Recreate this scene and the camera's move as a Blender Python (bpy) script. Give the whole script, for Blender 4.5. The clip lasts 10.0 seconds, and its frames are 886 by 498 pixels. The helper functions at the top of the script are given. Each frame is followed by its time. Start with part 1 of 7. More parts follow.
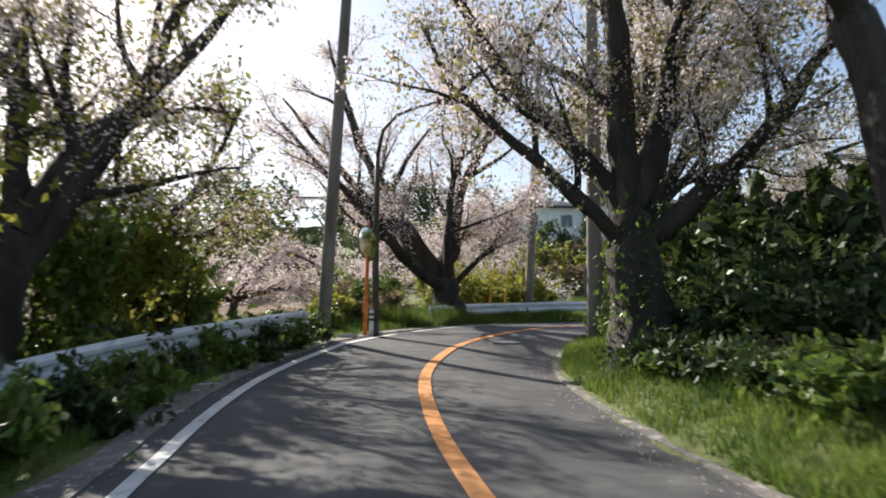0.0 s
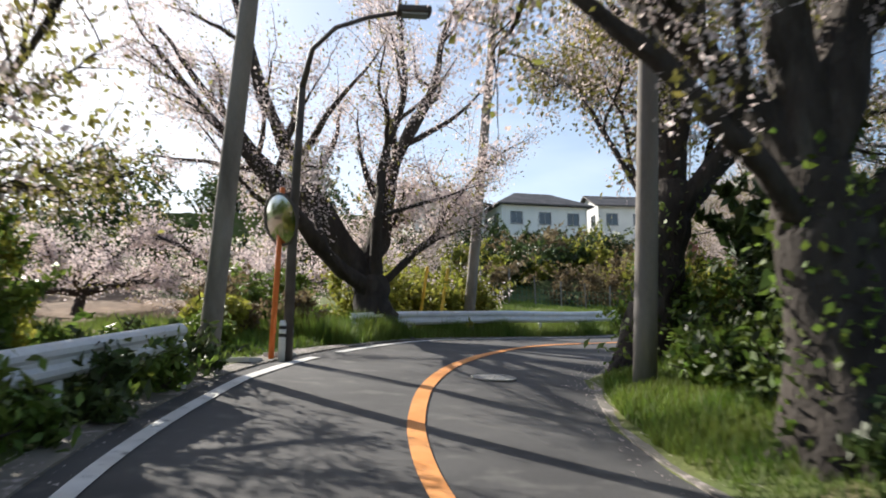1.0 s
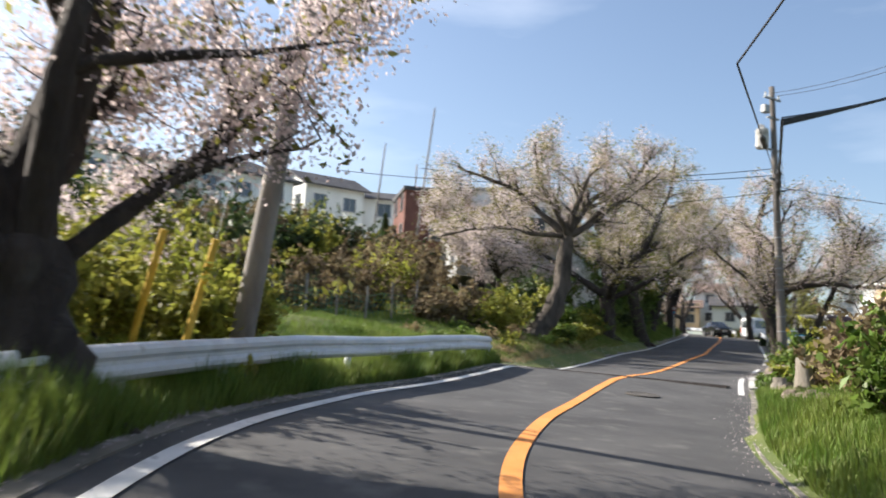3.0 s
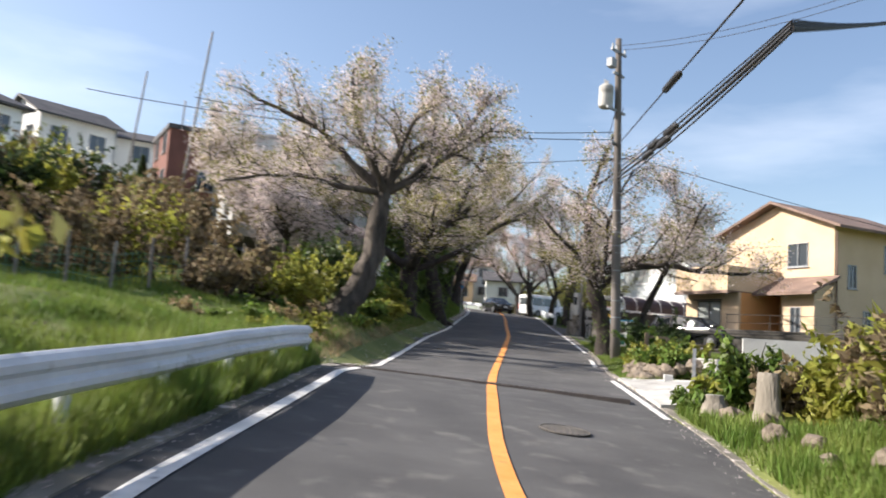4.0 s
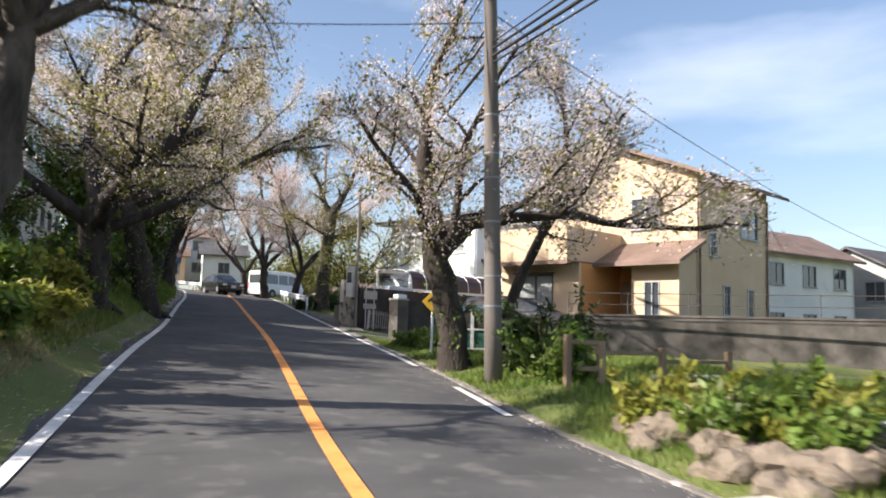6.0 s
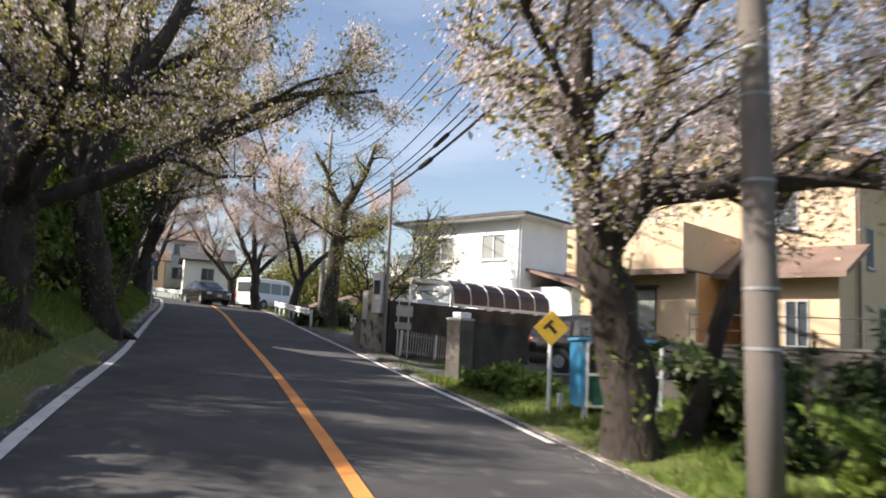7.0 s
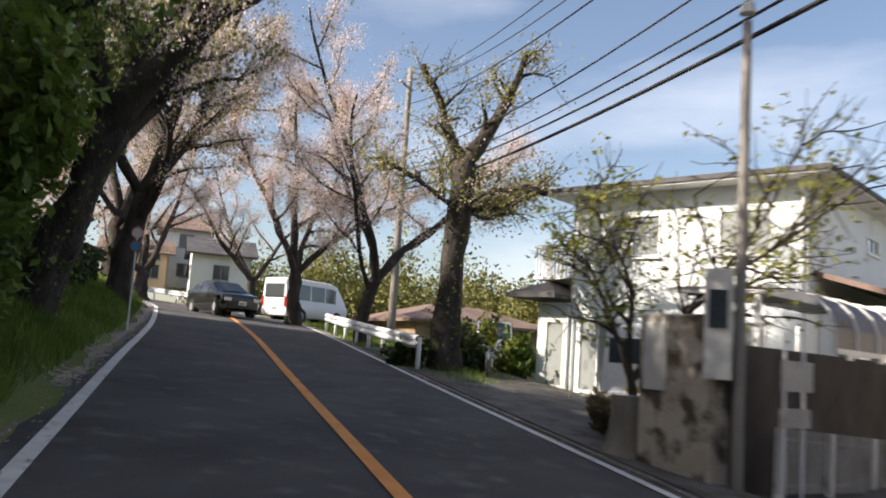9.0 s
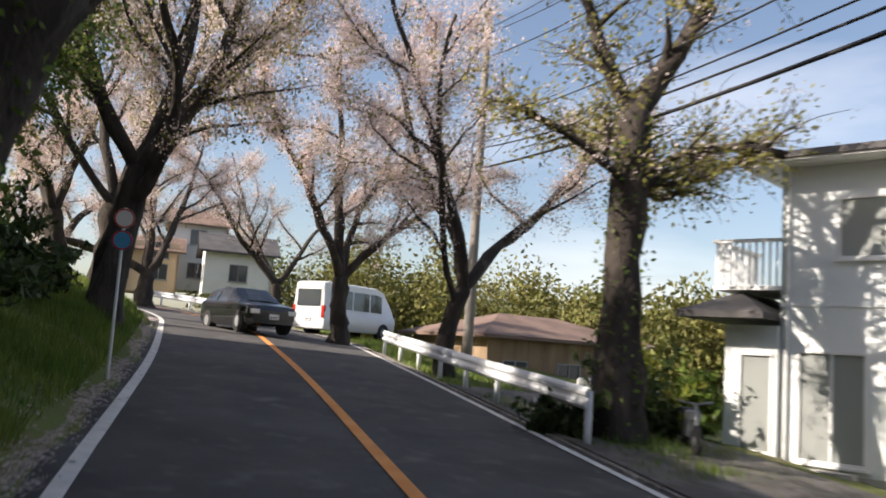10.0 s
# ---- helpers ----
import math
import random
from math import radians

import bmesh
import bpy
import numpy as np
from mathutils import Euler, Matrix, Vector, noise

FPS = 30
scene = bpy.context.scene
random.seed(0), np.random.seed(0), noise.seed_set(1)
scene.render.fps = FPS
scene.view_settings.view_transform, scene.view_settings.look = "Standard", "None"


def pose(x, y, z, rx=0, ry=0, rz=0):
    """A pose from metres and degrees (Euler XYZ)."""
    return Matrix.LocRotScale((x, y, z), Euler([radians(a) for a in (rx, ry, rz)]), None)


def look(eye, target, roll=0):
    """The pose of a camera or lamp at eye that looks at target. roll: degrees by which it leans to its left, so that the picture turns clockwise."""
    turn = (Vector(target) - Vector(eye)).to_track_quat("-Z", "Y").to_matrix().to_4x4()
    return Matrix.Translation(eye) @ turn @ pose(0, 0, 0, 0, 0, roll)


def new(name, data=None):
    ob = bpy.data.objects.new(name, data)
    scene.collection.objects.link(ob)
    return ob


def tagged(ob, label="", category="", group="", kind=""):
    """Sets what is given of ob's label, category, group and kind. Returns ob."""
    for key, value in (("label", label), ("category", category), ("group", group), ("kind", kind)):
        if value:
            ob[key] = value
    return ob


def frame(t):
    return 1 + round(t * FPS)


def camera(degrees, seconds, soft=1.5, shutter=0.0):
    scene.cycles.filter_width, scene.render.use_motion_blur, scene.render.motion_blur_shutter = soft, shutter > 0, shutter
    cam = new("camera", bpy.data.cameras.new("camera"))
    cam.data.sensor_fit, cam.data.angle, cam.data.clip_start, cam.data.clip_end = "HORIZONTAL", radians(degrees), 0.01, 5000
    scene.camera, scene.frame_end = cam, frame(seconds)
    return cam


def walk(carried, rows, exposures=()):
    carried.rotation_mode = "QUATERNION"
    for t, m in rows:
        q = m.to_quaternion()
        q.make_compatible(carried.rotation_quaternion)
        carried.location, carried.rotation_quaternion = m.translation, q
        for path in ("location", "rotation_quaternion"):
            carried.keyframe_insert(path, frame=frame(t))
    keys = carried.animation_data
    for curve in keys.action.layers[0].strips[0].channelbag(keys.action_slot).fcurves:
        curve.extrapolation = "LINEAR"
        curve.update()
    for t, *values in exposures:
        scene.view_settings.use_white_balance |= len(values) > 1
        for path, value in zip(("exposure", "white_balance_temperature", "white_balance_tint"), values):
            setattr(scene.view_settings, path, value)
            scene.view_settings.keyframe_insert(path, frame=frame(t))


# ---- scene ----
cam = camera(55.9, 10.0, soft=1.8, shutter=0.35)
PATH = [
    (0, (0.075, -0.044, 1.870), (0.071, 1.932, 2.179), -1.87),
    (0.5, (-0.624, 3.127, 2.274), (-0.468, 5.097, 2.585), -1.47),
    (1, (-1.116, 6.338, 2.662), (-0.826, 8.294, 2.962), -0.73),
    (1.5, (-1.390, 9.667, 2.999), (-0.970, 11.600, 3.296), -0.45),
    (2, (-1.425, 12.866, 3.400), (-0.835, 14.754, 3.693), 0.68),
    (2.2, (-1.337, 14.130, 3.525), (-0.668, 15.992, 3.815), 1.56),
    (3.3, (0.129, 20.274, 4.365), (1.316, 21.861, 4.637), 2.50),
    (3.5, (0.754, 21.618, 4.502), (2.032, 23.133, 4.768), 2.55),
    (4, (2.661, 24.878, 4.743), (4.142, 26.202, 4.973), 3.73),
    (4.5, (4.904, 27.673, 4.940), (6.551, 28.784, 5.168), 4.21),
    (5, (7.389, 30.109, 5.092), (9.150, 31.031, 5.314), 3.77),
    (5.2, (8.464, 31.009, 5.189), (10.251, 31.880, 5.407), 3.20),
    (6.3, (15.587, 36.518, 5.675), (17.440, 37.242, 5.883), 1.72),
    (6.5, (16.980, 37.573, 5.766), (18.829, 38.306, 5.982), 2.48),
    (7, (20.443, 40.293, 6.022), (22.299, 41.000, 6.259), 2.63),
    (7.5, (23.980, 42.945, 6.312), (25.832, 43.660, 6.557), 2.49),
    (8, (27.510, 45.658, 6.628), (29.362, 46.376, 6.868), 2.83),
    (8.5, (31.033, 48.436, 6.890), (32.882, 49.157, 7.133), 3.51),
    (9, (34.565, 51.270, 7.151), (36.413, 51.994, 7.399), 3.95),
    (9.5, (37.867, 53.921, 7.496), (39.710, 54.657, 7.743), 4.44),
    (10, (41.253, 56.748, 7.965), (43.094, 57.493, 8.206), 3.98),
]
walk(cam, [(t, look(eye, target, roll)) for t, eye, target, roll in PATH],
     exposures=[(0, 0.78, 6400, 10), (0.5, 1.12, 6350, 10), (1, 0.84, 6400, 10), (1.5, 0.9, 6350, 10), (2, 1.08, 6350, 10), (3.5, 1.04, 6450, 12), (5, 1.14, 6450, 14), (6.5, 1.14, 6550, 14), (7.0, 1.0, 6650, 15), (7.5, 0.98, 6600, 14), (8.5, 0.98, 6750, 14), (10, 0.92, 6850, 15)])


# ---- sky and sun ----
SUN_AZ, SUN_EL = 37.0, 33.0            # degrees: west of +y, above the horizon
sun_dir = Vector((-math.sin(radians(SUN_AZ)) * math.cos(radians(SUN_EL)),
                  math.cos(radians(SUN_AZ)) * math.cos(radians(SUN_EL)), math.sin(radians(SUN_EL))))
world = bpy.data.worlds.new("sky")
scene.world = world
world.use_nodes = True
wn = world.node_tree.nodes
wl = world.node_tree.links
sky = wn.new("ShaderNodeTexSky")
sky.sky_type = 'NISHITA'
sky.sun_disc = False
sky.sun_elevation = radians(SUN_EL)
sky.sun_rotation = radians(-SUN_AZ)
sky.air_density, sky.dust_density, sky.ozone_density = 1.0, 1.6, 1.0
# thin cloud veil low over the horizon
wtc = wn.new("ShaderNodeTexCoord")
wmap = wn.new("ShaderNodeMapping")
wmap.inputs["Scale"].default_value = (1.0, 1.0, 4.0)
wnoise = wn.new("ShaderNodeTexNoise")
wnoise.inputs["Scale"].default_value, wnoise.inputs["Detail"].default_value = 2.2, 6.0
wramp = wn.new("ShaderNodeMapRange")
wramp.inputs["From Min"].default_value, wramp.inputs["From Max"].default_value = 0.48, 0.78
wramp.inputs["To Max"].default_value = 0.35
wmix = wn.new("ShaderNodeMix")
wmix.data_type = 'RGBA'
wmix.inputs["B"].default_value = (8.5, 8.8, 9.4, 1)
wl.new(wtc.outputs["Generated"], wmap.inputs["Vector"])
wl.new(wmap.outputs["Vector"], wnoise.inputs["Vector"])
wl.new(wnoise.outputs["Fac"], wramp.inputs["Value"])
wl.new(wramp.outputs["Result"], wmix.inputs["Factor"])
wl.new(sky.outputs["Color"], wmix.inputs["A"])
wl.new(wmix.outputs["Result"], wn["Background"].inputs["Color"])
wn["Background"].inputs["Strength"].default_value = 0.097
sun = new("sun", bpy.data.lights.new("sun", 'SUN'))
sun.data.energy, sun.data.angle, sun.data.color = 5.0, radians(0.55), (1.0, 0.93, 0.82)
sun.matrix_world = look(sun_dir * 50, (0, 0, 0))


# ---- materials ----
def material(name, a, b, scale=4.0, rough=0.8, bump=0.3, bump_scale=40.0, dist=0.01, metal=0.0, spread=(0.35, 0.65),
             island=0.0, stretch=(1, 1, 1), grime=None, translucent=0.0, spec=0.4, vary=0.0):
    """Two colours mixed by broad noise, broken by fine noise, with fine relief."""
    m = bpy.data.materials.new(name)
    m.use_nodes = True
    n, l = m.node_tree.nodes, m.node_tree.links
    p = n["Principled BSDF"]
    tc = n.new("ShaderNodeTexCoord")
    mp = n.new("ShaderNodeMapping")
    mp.inputs["Scale"].default_value = stretch
    l.new(tc.outputs["Object"], mp.inputs["Vector"])
    big = n.new("ShaderNodeTexNoise")
    big.inputs["Scale"].default_value, big.inputs["Detail"].default_value = scale, 8.0
    fine = n.new("ShaderNodeTexNoise")
    fine.inputs["Scale"].default_value, fine.inputs["Detail"].default_value = bump_scale, 5.0
    l.new(mp.outputs["Vector"], big.inputs["Vector"])
    l.new(mp.outputs["Vector"], fine.inputs["Vector"])
    rng = n.new("ShaderNodeMapRange")
    rng.inputs["From Min"].default_value, rng.inputs["From Max"].default_value = spread
    l.new(big.outputs["Fac"], rng.inputs["Value"])
    mix = n.new("ShaderNodeMix")
    mix.data_type = 'RGBA'
    mix.inputs["A"].default_value, mix.inputs["B"].default_value = (*a, 1), (*b, 1)
    l.new(rng.outputs["Result"], mix.inputs["Factor"])
    out = mix.outputs["Result"]
    if grime:
        colour, low, high, gscale = grime
        gn = n.new("ShaderNodeTexNoise")
        gn.inputs["Scale"].default_value, gn.inputs["Detail"].default_value = gscale, 10.0
        l.new(mp.outputs["Vector"], gn.inputs["Vector"])
        gr = n.new("ShaderNodeMapRange")
        gr.inputs["From Min"].default_value, gr.inputs["From Max"].default_value = low, high
        l.new(gn.outputs["Fac"], gr.inputs["Value"])
        gm = n.new("ShaderNodeMix")
        gm.data_type = 'RGBA'
        gm.inputs["B"].default_value = (*colour, 1)
        l.new(gr.outputs["Result"], gm.inputs["Factor"])
        l.new(out, gm.inputs["A"])
        out = gm.outputs["Result"]
    hsv = n.new("ShaderNodeHueSaturation")
    fr = n.new("ShaderNodeMapRange")
    fr.inputs["To Min"].default_value, fr.inputs["To Max"].default_value = 0.82, 1.18
    l.new(fine.outputs["Fac"], fr.inputs["Value"])
    val = fr.outputs["Result"]
    if island or vary:
        src = n.new("ShaderNodeNewGeometry").outputs["Random Per Island"] if island else n.new("ShaderNodeObjectInfo").outputs["Random"]
        k = island or vary
        ir = n.new("ShaderNodeMapRange")
        ir.inputs["To Min"].default_value, ir.inputs["To Max"].default_value = 1 - k, 1 + k
        l.new(src, ir.inputs["Value"])
        mul = n.new("ShaderNodeMath")
        mul.operation = 'MULTIPLY'
        l.new(val, mul.inputs[0])
        l.new(ir.outputs["Result"], mul.inputs[1])
        val = mul.outputs[0]
        if island:
            hr = n.new("ShaderNodeMapRange")
            hr.inputs["To Min"].default_value, hr.inputs["To Max"].default_value = 0.485, 0.515
            l.new(src, hr.inputs["Value"])
            l.new(hr.outputs["Result"], hsv.inputs["Hue"])
    l.new(val, hsv.inputs["Value"])
    l.new(out, hsv.inputs["Color"])
    l.new(hsv.outputs["Color"], p.inputs["Base Color"])
    p.inputs["Roughness"].default_value, p.inputs["Metallic"].default_value = rough, metal
    p.inputs["Specular IOR Level"].default_value = spec
    if bump:
        bp = n.new("ShaderNodeBump")
        bp.inputs["Strength"].default_value, bp.inputs["Distance"].default_value = bump, dist
        l.new(fine.outputs["Fac"], bp.inputs["Height"])
        l.new(bp.outputs["Normal"], p.inputs["Normal"])
    if translucent:
        tr = n.new("ShaderNodeBsdfTranslucent")
        l.new(hsv.outputs["Color"], tr.inputs["Color"])
        ms = n.new("ShaderNodeMixShader")
        ms.inputs["Fac"].default_value = translucent
        l.new(p.outputs["BSDF"], ms.inputs[1])
        l.new(tr.outputs["BSDF"], ms.inputs[2])
        l.new(ms.outputs["Shader"], n["Material Output"].inputs["Surface"])
    return m


def glass_dark(name, tint=(0.05, 0.06, 0.07), rough=0.04):
    m = bpy.data.materials.new(name)
    m.use_nodes = True
    p = m.node_tree.nodes["Principled BSDF"]
    p.inputs["Base Color"].default_value = (*tint, 1)
    p.inputs["Roughness"].default_value = rough
    p.inputs["Specular IOR Level"].default_value = 0.8
    return m


ASPHALT = material("asphalt", (0.052, 0.051, 0.052), (0.088, 0.086, 0.085), 0.6, 0.85, 0.5, 160, 0.006,
                   grime=((0.15, 0.145, 0.135), 0.56, 0.8, 2.5))
ASPHALT_OLD = material("asphalt_shoulder", (0.085, 0.08, 0.075), (0.17, 0.16, 0.15), 1.4, 0.9, 0.6, 90, 0.01,
                       grime=((0.06, 0.05, 0.035), 0.5, 0.75, 3.0))
WHITE_PAINT = material("road_white", (0.62, 0.61, 0.58), (0.78, 0.77, 0.74), 3, 0.7, 0.3, 120, 0.004,
                       grime=((0.16, 0.155, 0.15), 0.60, 0.72, 7.0))
ORANGE_PAINT = material("road_orange", (0.72, 0.27, 0.055), (0.80, 0.34, 0.095), 2, 0.7, 0.3, 120, 0.004,
                        grime=((0.28, 0.15, 0.07), 0.62, 0.78, 6.0))
CONCRETE = material("concrete", (0.34, 0.33, 0.31), (0.48, 0.47, 0.44), 1.5, 0.85, 0.35, 60, 0.006,
                    grime=((0.14, 0.13, 0.11), 0.55, 0.8, 2.2))
CONCRETE_PALE = material("concrete_pale", (0.52, 0.51, 0.485), (0.65, 0.64, 0.61), 1.2, 0.8, 0.3, 50, 0.006,
                         grime=((0.30, 0.29, 0.26), 0.58, 0.85, 1.6))
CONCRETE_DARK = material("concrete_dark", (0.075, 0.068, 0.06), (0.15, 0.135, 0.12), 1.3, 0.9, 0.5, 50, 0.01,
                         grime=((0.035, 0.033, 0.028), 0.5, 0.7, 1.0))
GUTTER = material("gutter_concrete", (0.13, 0.12, 0.10), (0.24, 0.22, 0.19), 1.2, 0.9, 0.6, 60, 0.01,
                  grime=((0.55, 0.48, 0.46), 0.58, 0.70, 5.0))
GROUND = material("ground_grass", (0.085, 0.115, 0.028), (0.15, 0.17, 0.045), 0.55, 0.95, 0.8, 14, 0.05,
                  grime=((0.16, 0.12, 0.075), 0.55, 0.75, 1.1))
SOIL = material("field_soil", (0.14, 0.085, 0.05), (0.24, 0.16, 0.10), 1.2, 0.95, 1.0, 12, 0.06)
GRASS = material("grass_blade", (0.10, 0.17, 0.025), (0.20, 0.25, 0.05), 0.8, 0.7, 0, 30, island=0.35, translucent=0.35)
GRASS_DRY = material("grass_dry", (0.30, 0.22, 0.11), (0.40, 0.31, 0.17), 0.8, 0.8, 0, 30, island=0.3, translucent=0.25)
BARK = material("cherry_bark", (0.028, 0.022, 0.018), (0.062, 0.050, 0.042), 3.0, 0.9, 1.0, 18, 0.05, stretch=(1, 1, 0.35),
                grime=((0.11, 0.098, 0.08), 0.60, 0.76, 3.5))
# lighter copy of BARK: sunlight on the trunk put into the colour
BARK_SUNLIT = material("sunlit_bark", (0.058, 0.048, 0.040), (0.12, 0.10, 0.083), 3.0, 0.9, 1.0, 18, 0.05, stretch=(1, 1, 0.35),
                     grime=((0.030, 0.025, 0.02), 0.52, 0.70, 3.5))
BLOSSOM = material("blossom", (0.71, 0.595, 0.58), (0.84, 0.735, 0.72), 0.5, 0.7, 0, 20, island=0.10, translucent=0.45)
BLOSSOM_PINK = material("blossom_pink", (0.74, 0.58, 0.55), (0.86, 0.73, 0.70), 0.5, 0.7, 0, 20, island=0.14, translucent=0.45)
YOUNG_LEAF = material("young_leaf", (0.18, 0.185, 0.045), (0.31, 0.275, 0.08), 0.6, 0.6, 0, 20, island=0.35, translucent=0.5)
BRONZE_LEAF = material("bronze_leaf", (0.34, 0.20, 0.09), (0.42, 0.30, 0.12), 0.6, 0.6, 0, 20, island=0.3, translucent=0.45)
LEAF = material("leaf_green", (0.09, 0.15, 0.025), (0.19, 0.25, 0.05), 0.9, 0.5, 0, 20, island=0.4, translucent=0.4)
LEAF_YELLOW = material("leaf_yellow_green", (0.20, 0.22, 0.035), (0.35, 0.33, 0.065), 0.9, 0.55, 0, 20, island=0.35, translucent=0.5)
# dark foliage; also carries tree shade in the thicket, undergrowth, weeds and bank shrubs
LEAF_DARK = material("leaf_dark", (0.035, 0.06, 0.018), (0.075, 0.105, 0.03), 0.9, 0.5, 0, 20, island=0.4, translucent=0.3)
BRUSH = material("dry_brush", (0.16, 0.12, 0.07), (0.26, 0.20, 0.11), 0.7, 0.85, 0, 20, island=0.35, translucent=0.3)
POLE_DARK = material("dark_pole", (0.115, 0.10, 0.09), (0.20, 0.18, 0.16), 1.2, 0.9, 0.3, 60, 0.004, stretch=(1, 1, 0.2), grime=((0.05, 0.045, 0.04), 0.55, 0.72, 1.5))
GALV = material("galvanised_steel", (0.58, 0.60, 0.62), (0.70, 0.72, 0.74), 2.5, 0.5, 0.12, 40, 0.003, metal=0.0,
                grime=((0.22, 0.17, 0.12), 0.66, 0.8, 4.0))
STEEL = material("steel_grey", (0.22, 0.23, 0.24), (0.32, 0.33, 0.34), 4, 0.5, 0.1, 60, 0.003, metal=0.3)
POLE_CONCRETE = material("pole_concrete", (0.19, 0.17, 0.155), (0.30, 0.28, 0.255), 1.2, 0.85, 0.25, 60, 0.004, stretch=(1, 1, 0.2),
                         grime=((0.10, 0.085, 0.07), 0.55, 0.75, 1.8))
POLE_STEEL = material("pole_brown_steel", (0.060, 0.050, 0.045), (0.10, 0.085, 0.075), 3, 0.6, 0.15, 60, 0.003)
BLACK = material("black_rubber", (0.012, 0.012, 0.013), (0.025, 0.025, 0.026), 5, 0.6, 0.1, 60, 0.003)
ORANGE_POLE = material("orange_enamel", (0.62, 0.14, 0.025), (0.72, 0.20, 0.05), 3, 0.5, 0.1, 40, 0.002,
                       grime=((0.45, 0.30, 0.2), 0.62, 0.8, 4))
YELLOW = material("yellow_sign", (0.72, 0.40, 0.03), (0.80, 0.48, 0.05), 3, 0.5, 0.05, 40, 0.002, grime=((0.4, 0.22, 0.05), 0.6, 0.8, 5))
YELLOW_BAMBOO = material("yellow_guard", (0.75, 0.48, 0.05), (0.82, 0.56, 0.10), 3, 0.5, 0.05, 40, 0.002)
WHITE_METAL = material("white_enamel", (0.70, 0.71, 0.71), (0.80, 0.80, 0.79), 2, 0.45, 0.06, 30, 0.002, grime=((0.40, 0.37, 0.33), 0.62, 0.85, 3))
STUCCO_YELLOW = material("cream_stucco", (0.546, 0.407, 0.266), (0.607, 0.465, 0.319), 0.7, 0.9, 0.35, 90, 0.005, grime=((0.5, 0.38, 0.25), 0.6, 0.85, 0.9))
STUCCO_ORANGE = material("orange_stucco", (0.55, 0.26, 0.09), (0.62, 0.31, 0.12), 0.7, 0.9, 0.35, 90, 0.005)
SIDING_WHITE = material("white_siding", (0.70, 0.74, 0.75), (0.78, 0.81, 0.81), 0.6, 0.75, 0.15, 60, 0.004, grime=((0.52, 0.55, 0.55), 0.6, 0.85, 1.0))
WALL_WHITE = material("white_wall", (0.66, 0.66, 0.64), (0.76, 0.76, 0.74), 0.6, 0.85, 0.2, 60, 0.004, grime=((0.5, 0.49, 0.46), 0.6, 0.85, 1.0))
WALL_GREY = material("grey_wall", (0.30, 0.30, 0.30), (0.40, 0.40, 0.39), 0.6, 0.85, 0.2, 60, 0.004)
WALL_BRICK = material("brown_brick", (0.15, 0.066, 0.052), (0.21, 0.092, 0.070), 1.0, 0.85, 0.2, 60, 0.004)
ROOF_BROWN = material("roof_brown", (0.14, 0.095, 0.075), (0.22, 0.15, 0.12), 1.0, 0.75, 0.4, 30, 0.01)
ROOF_DARK = material("roof_dark", (0.055, 0.052, 0.055), (0.10, 0.095, 0.095), 1.0, 0.7, 0.4, 30, 0.01)
WOOD = material("weathered_wood", (0.20, 0.135, 0.085), (0.32, 0.23, 0.15), 2.0, 0.85, 0.6, 30, 0.01, stretch=(1, 1, 0.2))
STUMP_BARK = material("stump_bark", (0.17, 0.15, 0.12), (0.30, 0.27, 0.22), 2.5, 0.9, 0.8, 24, 0.03, stretch=(1, 1, 0.3))
ROCK = material("garden_rock", (0.13, 0.105, 0.08), (0.27, 0.22, 0.17), 2.0, 0.9, 0.9, 14, 0.05, grime=((0.10, 0.12, 0.05), 0.55, 0.75, 2.0))
BLUE_PANEL = material("blue_sheet_metal", (0.035, 0.21, 0.38), (0.06, 0.27, 0.45), 1.5, 0.5, 0.15, 20, 0.004, grime=((0.20, 0.28, 0.32), 0.58, 0.8, 2.5))
GREEN_NET = material("green_net", (0.02, 0.10, 0.07), (0.04, 0.15, 0.10), 4, 0.8, 0.2, 60, 0.004)
CAR_BLACK = material("car_paint_black", (0.010, 0.011, 0.013), (0.014, 0.015, 0.017), 1, 0.12, 0, 20, spec=0.7)
CAR_WHITE = material("car_paint_white", (0.72, 0.74, 0.75), (0.76, 0.77, 0.78), 1, 0.25, 0, 20, spec=0.6)
CHROME = material("chrome", (0.6, 0.6, 0.6), (0.7, 0.7, 0.7), 1, 0.15, 0, 20, metal=1.0)
RED_LAMP = material("red_lamp", (0.45, 0.02, 0.015), (0.5, 0.03, 0.02), 1, 0.2, 0, 20)
LAMP_CLEAR = material("clear_lamp", (0.7, 0.7, 0.68), (0.78, 0.78, 0.76), 1, 0.1, 0, 20)
GLASS = glass_dark("window_glass")
GLASS_PALE = glass_dark("curtained_glass", (0.30, 0.32, 0.31), 0.08)
SMOKED = material("smoked_panel", (0.05, 0.034, 0.038), (0.08, 0.058, 0.064), 1.5, 0.42, 0.05, 30, 0.002, spec=0.25)
# concrete darkened to carry the carport wall's shade; also a plain dark elsewhere
WALL_SHADE_DARK = material("shade_dark_wall", (0.035, 0.032, 0.029), (0.075, 0.068, 0.06), 1.1, 0.9, 0.5, 40, 0.01, grime=((0.018, 0.017, 0.015), 0.5, 0.7, 0.8))
CANOPY = material("canopy_sheet", (0.46, 0.43, 0.42), (0.60, 0.58, 0.57), 1.5, 0.4, 0.05, 30, 0.002, translucent=0.4, grime=((0.25, 0.22, 0.2), 0.55, 0.8, 2.0))
MOTTLED = material("mottled_plaster", (0.40, 0.35, 0.28), (0.52, 0.47, 0.40), 1.5, 0.9, 0.6, 40, 0.01, grime=((0.09, 0.075, 0.055), 0.46, 0.58, 2.4))
